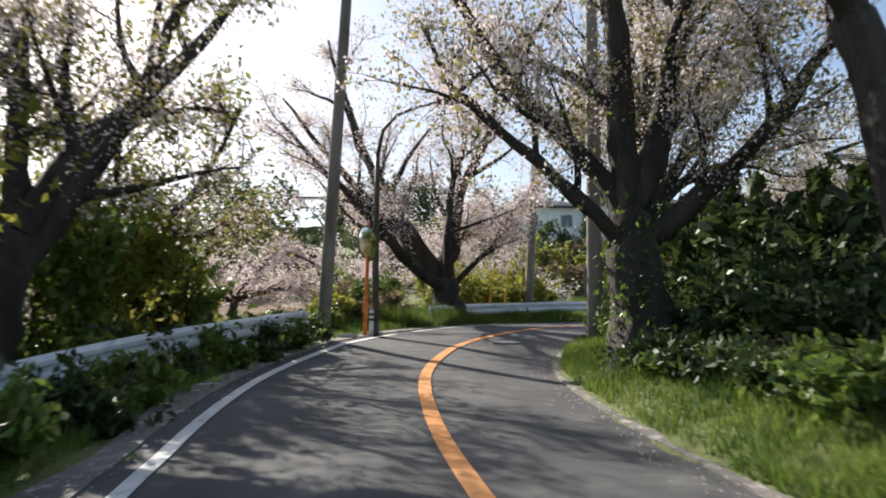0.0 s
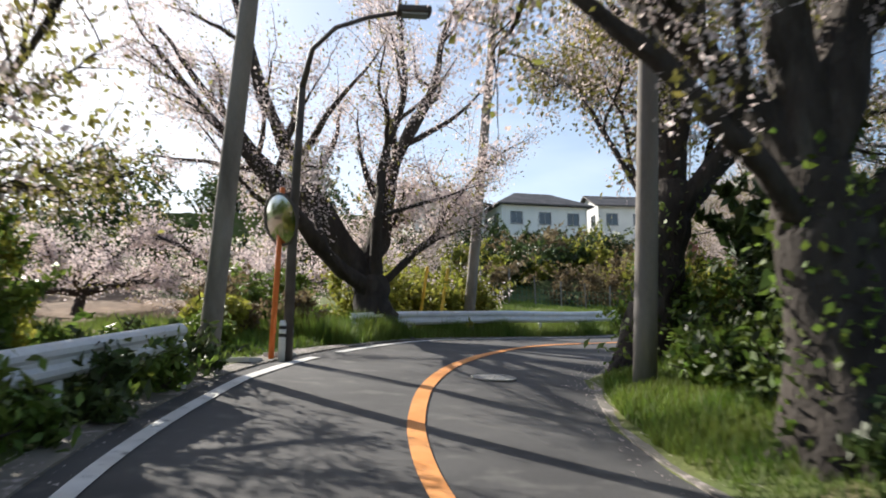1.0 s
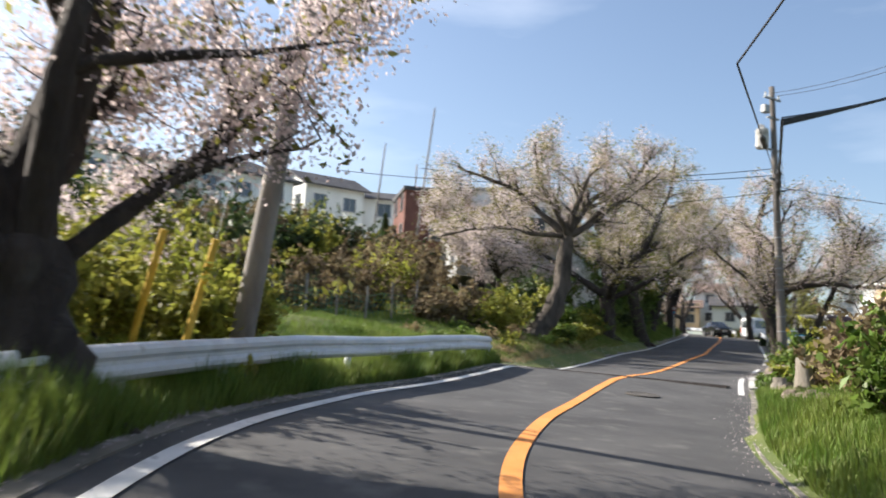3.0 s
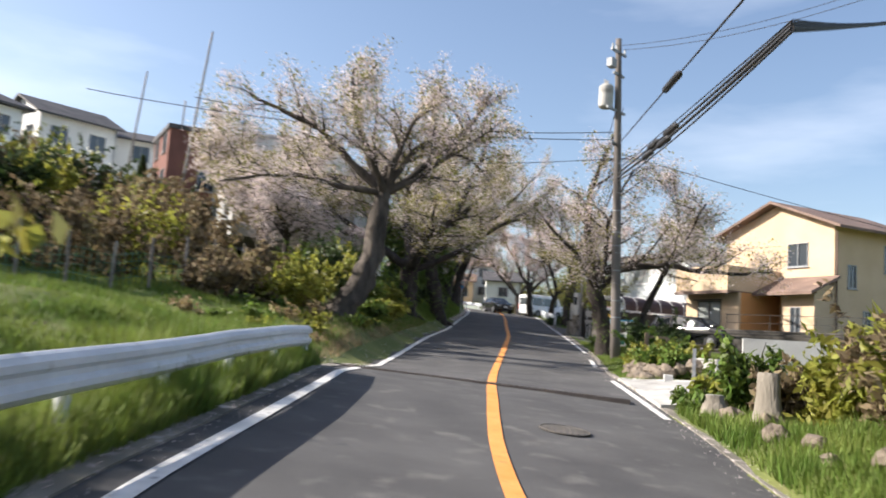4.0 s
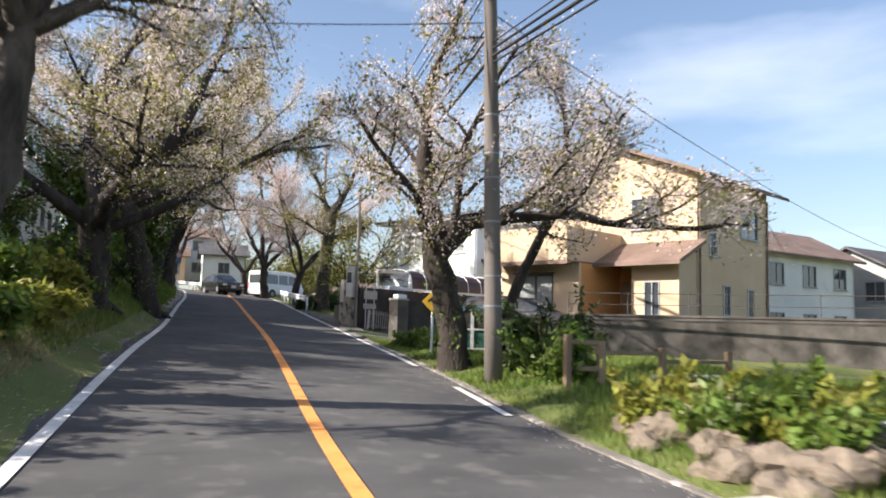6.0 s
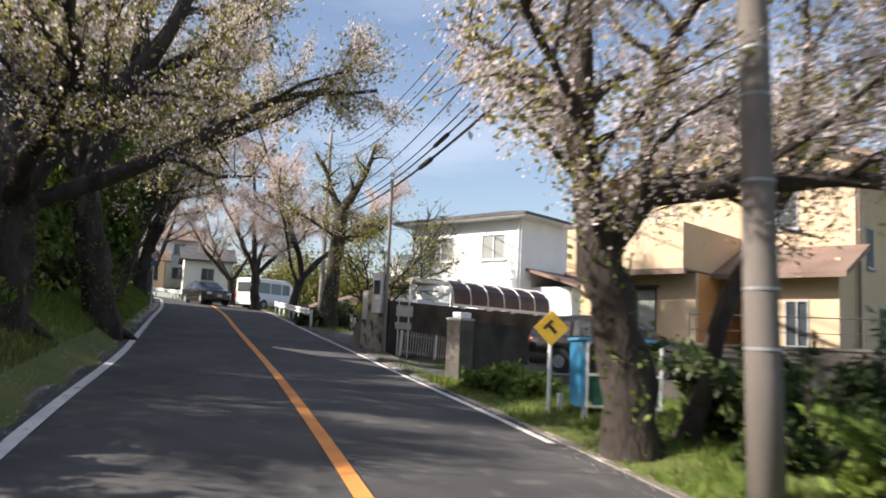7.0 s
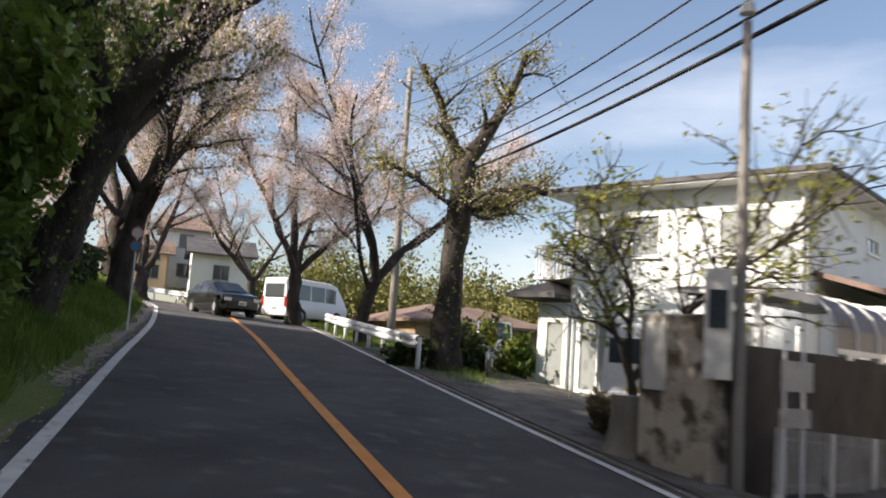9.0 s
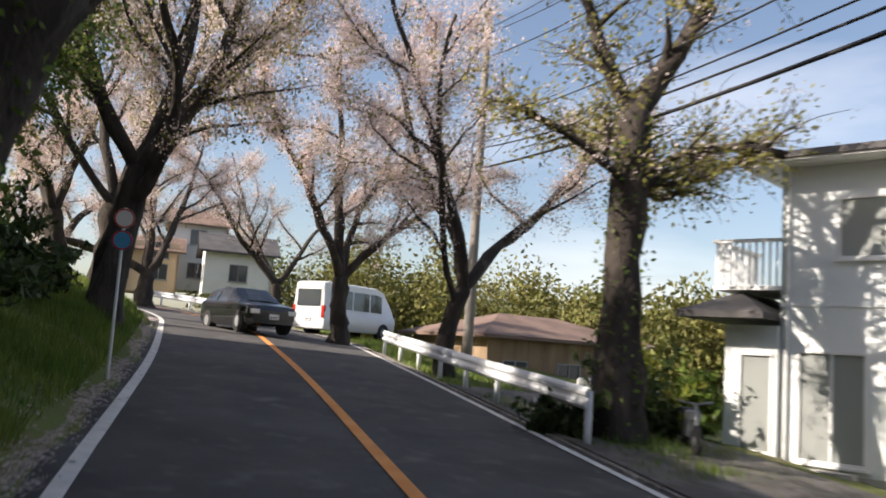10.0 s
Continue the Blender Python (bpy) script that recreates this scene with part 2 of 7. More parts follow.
NAVY = material("navy_tarpaulin", (0.02, 0.035, 0.09), (0.035, 0.06, 0.14), 2.0, 0.5, 0.4, 12, 0.02)
WOODLAND = material("far_woodland", (0.10, 0.115, 0.03), (0.21, 0.19, 0.055), 0.25, 0.7, 0, 20, island=0.35, translucent=0.3)
MIRROR = bpy.data.materials.new("convex_mirror_face")
MIRROR.use_nodes = True
MIRROR.node_tree.nodes["Principled BSDF"].inputs["Metallic"].default_value = 1.0
MIRROR.node_tree.nodes["Principled BSDF"].inputs["Roughness"].default_value = 0.12
MIRROR.node_tree.nodes["Principled BSDF"].inputs["Base Color"].default_value = (0.50, 0.52, 0.50, 1)


# ---- the road's line ----
ROAD_LINE = [(-30, 5.77, -29.44, -4.01), (-15, 2.88, -14.72, -1.89), (0, 0.0, 0.0, 0.24), (5, -0.92, 5.0, 0.91),
             (10, -1.42, 10.03, 1.5), (15, -1.23, 14.76, 2.0), (20, 0.0, 19.83, 2.59), (25, 2.21, 24.12, 3.02),
             (30, 5.36, 28.05, 3.25), (35, 8.85, 31.35, 3.44), (40, 12.96, 34.59, 3.81), (45, 16.89, 37.63, 4.11),
             (50, 20.75, 40.61, 4.33), (60, 28.86, 46.91, 5.03), (70, 36.54, 52.91, 5.63), (76, 41.2, 56.77, 6.08),
             (85, 48.1, 62.54, 6.74), (95, 55.77, 68.95, 7.5), (103, 61.91, 74.08, 8.1)]


def smooth_line(rows, step=0.5):
    """Hermite curve through (s, x, y, z) rows."""
    a = np.array(rows, float)
    s, p = a[:, 0], a[:, 1:]
    tan = np.gradient(p, s, axis=0)
    out = []
    for q in np.arange(s[0], s[-1] + 1e-6, step):
        i = min(np.searchsorted(s, q, side="right") - 1, len(s) - 2)
        h = s[i + 1] - s[i]
        u = (q - s[i]) / h
        out.append((2 * u**3 - 3 * u**2 + 1) * p[i] + (u**3 - 2 * u * u + u) * h * tan[i]
                   + (-2 * u**3 + 3 * u * u) * p[i + 1] + (u**3 - u * u) * h * tan[i + 1])
    return out


line = smooth_line(ROAD_LINE)
heading = math.atan2(line[-1][1] - line[-3][1], line[-1][0] - line[-3][0])
for k in range(120):                       # the left-hand bend beyond the vans
    heading += radians(1.15) * min(1.0, k / 12)
    line.append(line[-1] + np.array((0.5 * math.cos(heading), 0.5 * math.sin(heading), 0.03)))
CL = np.array(line)
CS = np.r_[0, np.cumsum(np.hypot(*np.diff(CL[:, :2], axis=0).T))] - 30.0
CT = np.gradient(CL[:, :2], axis=0)
CT /= np.linalg.norm(CT, axis=1)[:, None]


def table(s, rows):
    a = np.array(rows, float)
    return np.interp(s, a[:, 0], a[:, 1])


STEPS = np.arange(-40, 170, 0.25)


def eased(rows):
    """As table(), with the corners rounded off, as a ready function."""
    val = sum(w * table(STEPS + o, rows) for o, w in ((-4, 0.1), (-2, 0.24), (0, 0.32), (2, 0.24), (4, 0.1)))
    return lambda s: np.interp(s, STEPS, val)


yellow_at = eased([(-30, 1.4), (0, 1.4), (5, 1.36), (10, 1.29), (15, 1.01), (20, 1), (25, 1.19), (30, 1.41), (35, 1.48), (40, 1.32), (45, 1.32), (50, 1.41), (55, 1.59), (60, 1.77), (65, 1.9), (70, 2.02), (75, 2.17), (80, 2.34), (85, 2.53), (90, 2.75), (95, 2.87), (100, 2.9), (105, 2.9), (110, 2.9), (160, 2.9)])


left_at = eased([(-30, -1.26), (0, -1.26), (5, -1.28), (10, -1.3), (15, -1.3), (20, -1.18), (25, -1.29), (30, -1.24), (35, -1.15), (40, -1.19), (45, -1.42), (50, -1.53), (55, -1.48), (60, -1.36), (65, -1.25), (70, -1.13), (75, -0.94), (80, -0.76), (85, -0.58), (90, -0.3), (95, -0.12), (100, -0.1), (105, -0.1), (110, -0.1), (160, -0.1)])


right_at = eased([(-30, 3.13), (0, 3.13), (5, 3.09), (10, 3.05), (15, 2.85), (20, 3.02), (25, 3.42), (30, 3.89), (35, 4.26), (40, 4.26), (45, 4.1), (50, 4.31), (55, 4.65), (60, 5), (65, 5.1), (70, 5.24), (75, 5.4), (80, 5.5), (85, 5.65), (90, 5.8), (95, 5.95), (100, 6.05), (105, 6.1), (110, 6.15), (160, 6.15)])


def fall(x, y):
    """Crossfall of the hillside along the climb: the ground drops to the right of the road."""
    a, lat = (x - 41.2) * 0.785 + (y - 56.8) * 0.62, (x - 41.2) * 0.62 - (y - 56.8) * 0.785
    u = np.clip((a + 34) / 20, 0, 1)
    return -0.0437 * u * u * (3 - 2 * u) * np.interp(lat, [-14, -6, 25, 60], [0, -6, 25, 25])


def road_level(s, d):
    """Height of the carriageway before the crossfall: the right-hand bend is banked."""
    return np.interp(s, CS, CL[:, 2]) + np.interp(s, [8, 17, 40, 46], [0, 1, 1, 0]) * (0.3 - 0.08 * np.clip(d, -3, 5))


def road_z(s, d):
    tx, ty = np.interp(s, CS, CT[:, 0]), np.interp(s, CS, CT[:, 1])
    return road_level(s, d) + fall(np.interp(s, CS, CL[:, 0]) + ty * d, np.interp(s, CS, CL[:, 1]) - tx * d)


def at(s, d, dz=0.0):
    """World point at s along the road, d to its right, dz above the carriageway."""
    x, y = np.interp(s, CS, CL[:, 0]), np.interp(s, CS, CL[:, 1])
    tx, ty = np.interp(s, CS, CT[:, 0]), np.interp(s, CS, CT[:, 1])
    k = math.hypot(tx, ty)
    return Vector((x + ty / k * d, y - tx / k * d, float(road_z(s, d)) + dz))


def along(s):
    return Vector((np.interp(s, CS, CT[:, 0]), np.interp(s, CS, CT[:, 1]), 0)).normalized()


def station(x, y):
    """s and d of many points."""
    x, y = np.atleast_1d(x), np.atleast_1d(y)
    s, d = np.empty(len(x)), np.empty(len(x))
    for i in range(0, len(x), 4000):
        dx, dy = x[i:i + 4000, None] - CL[None, :, 0], y[i:i + 4000, None] - CL[None, :, 1]
        k = (dx * dx + dy * dy).argmin(1)
        r = np.arange(len(k))
        t = CT[k]
        s[i:i + 4000] = CS[k] + (dx[r, k] * t[:, 0] + dy[r, k] * t[:, 1]) * 0.5
        sign = np.sign(dx[r, k] * t[:, 1] - dy[r, k] * t[:, 0])
        d[i:i + 4000] = sign * np.sqrt((dx * dx + dy * dy)[r, k])
    return s, d


LEFT_RISE = {   # by s: rise of the ground beyond the left line, by distance from it
    -30: [(0, 0), (0.7, 0.02), (1.6, 0.1), (4, 0.5), (10, 1.2), (30, 2.5), (60, 6), (120, 10)],
    14: [(0, 0), (0.7, 0.02), (1.6, 0.1), (4, 0.2), (10, 0.5), (30, 1.8), (60, 6), (120, 12)],
    24: [(0, 0), (0.7, 0.03), (1.6, 0.15), (4, 0.3), (10, 0.7), (30, 2.5), (60, 9), (120, 14)],
    36: [(0, 0), (0.6, 0.05), (2, 0.4), (5, 1.1), (9, 1.55), (20, 3.4), (30, 6.5), (60, 12), (120, 16)],
    44: [(0, 0), (0.6, 0.05), (1.6, 0.4), (3, 0.75), (5, 1.15), (9, 1.65), (13, 2.6), (20, 4.2), (30, 7.0), (60, 12), (120, 16)],
    48: [(0, 0), (0.6, 0.12), (1.4, 0.62), (3, 0.95), (5, 1.3), (9, 1.8), (13, 2.8), (18, 4.4), (24, 6.4), (34, 8.6), (60, 12), (120, 16)],
    62: [(0, 0), (0.5, 0.05), (1.2, 0.5), (3, 1.2), (8, 2.2), (13, 3.6), (20, 5.6), (30, 8.2), (60, 12), (120, 16)],
    76: [(0, 0), (0.5, 0.06), (1.1, 0.5), (2.5, 1.1), (6, 1.8), (13, 3.6), (20, 5.6), (30, 8.0), (60, 12), (120, 16)],
    100: [(0, 0), (0.5, 0.06), (1.3, 0.6), (3, 1.2), (8, 1.8), (13, 2.2), (20, 3.5), (30, 6), (60, 9), (120, 12)],
    150: [(0, 0), (0.5, 0.06), (1.3, 0.6), (3, 1.2), (8, 1.8), (13, 2.2), (20, 3.5), (30, 6), (60, 9), (120, 12)],
}
RIGHT_RISE = {
    -30: [(0, 0), (0.4, 0.05), (1.5, 0.35), (4, 0.7), (12, 1.8), (40, 3), (120, 2)],
    24: [(0, 0), (0.4, 0.05), (1.5, 0.4), (4, 0.7), (12, 1.2), (40, 1), (120, 0)],
    34: [(0, 0), (0.4, 0.05), (1.2, 0.4), (3, 0.6), (8, 0.4), (20, 0), (40, -1), (120, -3)],
    42: [(0, 0), (0.4, 0.02), (1.2, 0.04), (3, 0.06), (8, 0.2), (20, 0.5), (40, 0), (120, -3)],
    50: [(0, 0), (0.5, 0.05), (1.2, 0.25), (3, 0.35), (8, 0.4), (20, 0.8), (40, 0), (120, -4)],
    64: [(0, 0), (0.5, 0.05), (1.2, 0.15), (3, 0.2), (8, 0.4), (20, 0.6), (40, 0), (120, -4)],
    69: [(0, 0), (1, 0.02), (3, 0.0), (6, -0.05), (12, -0.1), (20, -0.2), (40, -1), (120, -5)],
    75: [(0, 0), (1, 0.02), (2.5, -0.03), (5, -0.22), (9, -0.5), (20, -0.7), (40, -1), (120, -5)],
    80: [(0, 0), (1, 0.02), (3, 0.02), (8, -0.05), (20, -0.4), (40, -1.5), (120, -5)],
    88: [(0, 0), (0.8, 0.02), (3, -0.1), (8, -0.4), (20, -1.5), (40, -3), (120, -6)],
    150: [(0, 0), (0.8, 0.02), (3, 0.0), (8, -0.1), (20, -1.2), (40, -3), (120, -6)],
}


def rise(s, e, rows):
    keys = sorted(rows)
    vals = np.array([table(e, rows[k]) for k in keys])
    pos = np.interp(s, keys, np.arange(len(keys)))
    i = np.minimum(pos.astype(int), len(keys) - 2)
    f = pos - i
    r = np.arange(len(s))
    return vals[i, r] * (1 - f) + vals[i + 1, r] * f


def ground_z(x, y):
    s, d = station(x, y)
    le, ri = left_at(s) - d, d - right_at(s)
    z = road_level(s, np.clip(d, left_at(s), right_at(s))) + fall(x, y)
    z = z + np.where(le > 0, rise(s, np.maximum(le, 0), LEFT_RISE), 0) + np.where(ri > 0, rise(s, np.maximum(ri, 0), RIGHT_RISE), 0)
    off = np.maximum(le, ri)
    bumps = 0.05 * np.sin(x * 2.1 + 1.3 * np.sin(y * 1.7)) * np.cos(y * 1.9 + np.sin(x * 1.3)) + 0.12 * np.sin(x * 0.41 + y * 0.23) * np.cos(y * 0.37)
    z = z + np.clip((off - 0.4) / 1.5, 0, 1) * bumps
    return np.where(off < 0.12, z - 0.10, z - 0.02)


def gz(x, y):
    return float(ground_z(np.array([x]), np.array([y]))[0])


def road_frame(s, d, turn=0.0):
    """A pose lying on the carriageway: x along the road, y to its left, z along its normal."""
    x = (at(s + 0.2, d) - at(s - 0.2, d)).normalized()
    y = (at(s, d - 0.2) - at(s, d + 0.2)).normalized()
    z = x.cross(y).normalized()
    y = z.cross(x)
    m = Matrix((x, y, z)).transposed().to_4x4()
    m.translation = at(s, d)
    return m @ Matrix.Rotation(radians(turn), 4, 'Z')


# ---- mesh helpers ----
def mesh_from(name, verts, faces, mat, smooth=False):
    me = bpy.data.meshes.new(name)
    me.from_pydata([tuple(v) for v in verts], [], faces)
    me.materials.append(mat)
    if smooth:
        me.polygons.foreach_set("use_smooth", [True] * len(me.polygons))
    return me


def quads(name, corners, mat):
    """Many loose faces from an array n x corners x 3."""
    n, c = len(corners), len(corners[0])
    me = bpy.data.meshes.new(name)
    me.vertices.add(n * c)
    me.vertices.foreach_set("co", np.asarray(corners, np.float32).ravel())
    me.loops.add(n * c)
    me.loops.foreach_set("vertex_index", np.arange(n * c, dtype=np.int32))
    me.polygons.add(n)
    me.polygons.foreach_set("loop_start", np.arange(0, n * c, c, dtype=np.int32))
    me.update(calc_edges=True)
    me.materials.append(mat)
    return me


def put(name, me, parent=None, label="", m=None):
    ob = new(name, me)
    if parent is not None:
        ob.parent = parent
    if m is not None:
        ob.matrix_basis = m
    if label:
        ob["label"] = label
    return ob


def part(name, bm, mat, parent=None, label="", smooth=False, m=None):
    me = bpy.data.meshes.new(name)
    bm.to_mesh(me)
    bm.free()
    me.materials.append(mat)
    if smooth:
        me.polygons.foreach_set("use_smooth", [True] * len(me.polygons))
    return put(name, me, parent, label, m)


def empty(name, m, label, category, group=""):
    ob = new(name)
    ob.empty_display_size = 0.2
    ob.matrix_basis = m
    return tagged(ob, label, category, group)


def box(bm, x0, x1, y0, y1, z0, z1, bevel=0.0):
    vs = [bm.verts.new((x, y, z)) for z in (z0, z1) for y in (y0, y1) for x in (x0, x1)]
    fs = [bm.faces.new([vs[i] for i in f]) for f in ((0, 2, 3, 1), (4, 5, 7, 6), (0, 1, 5, 4), (2, 6, 7, 3), (0, 4, 6, 2), (1, 3, 7, 5))]
    if bevel:
        bmesh.ops.bevel(bm, geom=list({e for f in fs for e in f.edges}), offset=bevel, segments=2, affect='EDGES', profile=0.5)
    return bm


def boxes(*rows, bevel=0.0):
    bm = bmesh.new()
    for r in rows:
        box(bm, *r, bevel=bevel)
    return bm


def tube(bm, pts, radii, sides=8, cap=True):
    """A round tube along points."""
    pts = [Vector(p) for p in pts]
    rings, ref = [], None
    for i, p in enumerate(pts):
        t = (pts[min(i + 1, len(pts) - 1)] - pts[max(i - 1, 0)]).normalized()
        if ref is None:
            ref = t.orthogonal().normalized()
        ref = (ref - t * ref.dot(t)).normalized()
        side = t.cross(ref)
        r = radii[i] if hasattr(radii, "__len__") else radii
        rings.append([bm.verts.new(p + (ref * math.cos(a) + side * math.sin(a)) * r)
                      for a in (2 * math.pi * k / sides for k in range(sides))])
    for a, b in zip(rings, rings[1:]):
        for k in range(sides):
            bm.faces.new((a[k], a[(k + 1) % sides], b[(k + 1) % sides], b[k]))
    if cap:
        bm.faces.new(rings[0][::-1])
        bm.faces.new(rings[-1])
    return bm


def strip(name, s0, s1, d0, d1, dz, mat, step=0.5, thick=0.0, gaps=()):
    """A ribbon along the road between offsets given by functions of s."""
    verts, faces = [], []
    ss = np.arange(s0, s1 + 1e-6, step)
    for s in ss:
        a, b = at(s, float(d0(s)), dz), at(s, float(d1(s)), dz)
        verts += [a, b] if not thick else [a, b, a - Vector((0, 0, thick)), b - Vector((0, 0, thick))]
    n = 4 if thick else 2
    for i in range(len(ss) - 1):
        if any(g0 <= ss[i] < g1 for g0, g1 in gaps):
            continue
        k = i * n
        faces.append((k, k + 1, k + n + 1, k + n))
        if thick:
            faces += [(k + 2, k, k + n, k + n + 2), (k + 1, k + 3, k + n + 3, k + n + 1)]
    me = mesh_from(name, verts, faces, mat)
    return put(name, me)


# ---- ground: one sheet to the horizon ----
def build_ground():
    fine = np.arange(-42, 122, 0.7)
    xs = np.r_[-4000, -1500, -600, -300, -160, -100, -70, -54, fine + 0, 135, 160, 200, 300, 600, 1500, 4000]
    ys = np.r_[-4000, -1500, -600, -300, -160, -100, -70, -54, fine + 0, 135, 160, 200, 300, 600, 1500, 4000]
    gx, gy = np.meshgrid(xs, ys)
    z = ground_z(gx.ravel(), gy.ravel())
    far = np.clip((np.hypot(gx.ravel() - 35, gy.ravel() - 40) - 110) / 300, 0, 1)
    z = z * (1 - far) + far * -4.0
    nx, ny = len(xs), len(ys)
    co = np.c_[gx.ravel(), gy.ravel(), z]
    i = np.arange(nx * ny).reshape(ny, nx)
    f = np.stack([i[:-1, :-1], i[:-1, 1:], i[1:, 1:], i[1:, :-1]], -1).reshape(-1, 4)
    me = bpy.data.meshes.new("ground")
    me.vertices.add(len(co))
    me.vertices.foreach_set("co", co.astype(np.float32).ravel())
    me.loops.add(f.size)
    me.loops.foreach_set("vertex_index", f.astype(np.int32).ravel())
    me.polygons.add(len(f))
    me.polygons.foreach_set("loop_start", np.arange(0, f.size, 4, dtype=np.int32))
    me.polygons.foreach_set("use_smooth", np.ones(len(f), bool))
    me.update(calc_edges=True)
    me.materials.append(GROUND)
    me.materials.append(SOIL)
    c = co[f].mean(1)
    s, d = station(c[:, 0], c[:, 1])
    field = (s > 8) & (s < 31) & (left_at(s) - d > 4.2) & (left_at(s) - d < 30)
    me.polygons.foreach_set("material_index", field.astype(np.int32))
    return tagged(put("ground", me), "grassy roadside ground with bare earth and a ploughed field", "ground", kind="structure")


build_ground()
road = strip("road", -30, 150, lambda s: left_at(s) - 0.35, lambda s: right_at(s) + 0.22, 0.0, ASPHALT, 0.5, 0.12)
tagged(road, "two-lane grey asphalt road dappled with shadow", "road", kind="structure")
yl = strip("centre_line", -30, 150, lambda s: yellow_at(s) - 0.09, lambda s: yellow_at(s) + 0.09, 0.014, ORANGE_PAINT, 0.5)
tagged(yl, "worn solid orange centre line painted on asphalt", "road marking", kind="structure")
lw = strip("edge_line", -30, 150, lambda s: left_at(s) - 0.08, lambda s: left_at(s) + 0.08, 0.014, WHITE_PAINT, 0.5,
           gaps=((20.0, 20.9), (43.4, 43.9)))
tagged(lw, "worn white edge line painted on asphalt", "road marking", kind="structure")
rw = strip("edge_line", 28, 150, lambda s: right_at(s) - 0.07, lambda s: right_at(s) + 0.07, 0.014, WHITE_PAINT, 0.5,
           gaps=((28, 40), (46.5, 52.5), (56, 60)))
tagged(rw, "chipped white edge line beside the grass verge", "road marking", kind="structure")
gl = strip("gutter", -30, 150, lambda s: left_at(s) - 0.72 - 0.08 * math.sin(s * 1.3), lambda s: left_at(s) - 0.33, 0.022, GUTTER, 0.5, 0.1)
tagged(gl, "old concrete gutter strewn with fallen petals", "gutter", kind="structure")
gr = strip("gutter", -30, 150, lambda s: right_at(s) + 0.2, lambda s: right_at(s) + 0.34 + 0.05 * math.sin(s * 1.7), 0.025, GUTTER, 0.5, 0.1)
tagged(gr, "narrow concrete kerb with dry leaves", "kerb", kind="structure")


# ---- trees and plants ----
def leaves(rng, pts, size, mat, name, flat=0.0, long=1.0):
    """Small four-cornered leaves or petals at the points, turned at random."""
    n = len(pts)
    a = rng.normal(size=(n, 3))
    a /= np.linalg.norm(a, axis=1)[:, None]
    b = np.cross(a, rng.normal(size=(n, 3)))
    b /= np.linalg.norm(b, axis=1)[:, None] + 1e-9
    if flat:
        a[:, 2] *= 1 - flat
        b[:, 2] *= 1 - flat
    k = (size * rng.uniform(0.55, 1.25, n))[:, None]
    a, b = a * k * long, b * k * 0.62
    fold = np.cross(a, b) / (k * 3)
    c = np.stack([pts - a, pts + b + fold, pts + a, pts - b + fold], 1)
    return quads(name, c, mat)


def grow(rng, start, way, length, r0, r1, n, wander, lift):
    """One bending branch: its points and radii."""
    pts, p, w = [np.array(start, float)], np.array(start, float), np.array(way, float)
    w /= np.linalg.norm(w)
    for i in range(n):
        w = w + rng.normal(size=3) * wander + np.array((0, 0, lift))
        w /= np.linalg.norm(w)
        p = p + w * length / n
        pts.append(p)
    u = np.linspace(0, 1, n + 1)
    return np.array(pts), r0 * (1 - u) + r1 * u, w


def way_of(az, el):
    """Azimuth in degrees from +x towards +y, elevation up."""
    return np.array((math.cos(radians(az)) * math.cos(radians(el)), math.sin(radians(az)) * math.cos(radians(el)), math.sin(radians(el))))


def bark_mesh(name, branches, rng, bark=None):
    verts, faces = [], []
    for pts, rad, sides in branches:
        base = len(verts)
        t = np.gradient(pts, axis=0)
        t /= np.linalg.norm(t, axis=1)[:, None] + 1e-9
        ref = np.cross(t[0], (0.31, 0.87, 0.4))
        ang = np.arange(sides) * 2 * math.pi / sides
        lump = 1 + 0.16 * rng.normal(size=(len(pts), sides)) * (1 if sides > 6 else 0.3)
        for i in range(len(pts)):
            ref = ref - t[i] * ref.dot(t[i])
            ref /= np.linalg.norm(ref)
            side = np.cross(t[i], ref)
            ring = pts[i] + (ref[None] * np.cos(ang)[:, None] + side[None] * np.sin(ang)[:, None]) * (rad[i] * lump[i])[:, None]
            verts.extend(map(tuple, ring))
        for i in range(len(pts) - 1):
            for k in range(sides):
                a, b = base + i * sides + k, base + i * sides + (k + 1) % sides
                faces.append((a, b, b + sides, a + sides))
        faces.append(tuple(base + (len(pts) - 1) * sides + k for k in range(sides)))
    return mesh_from(name, verts, faces, bark or BARK, smooth=True)


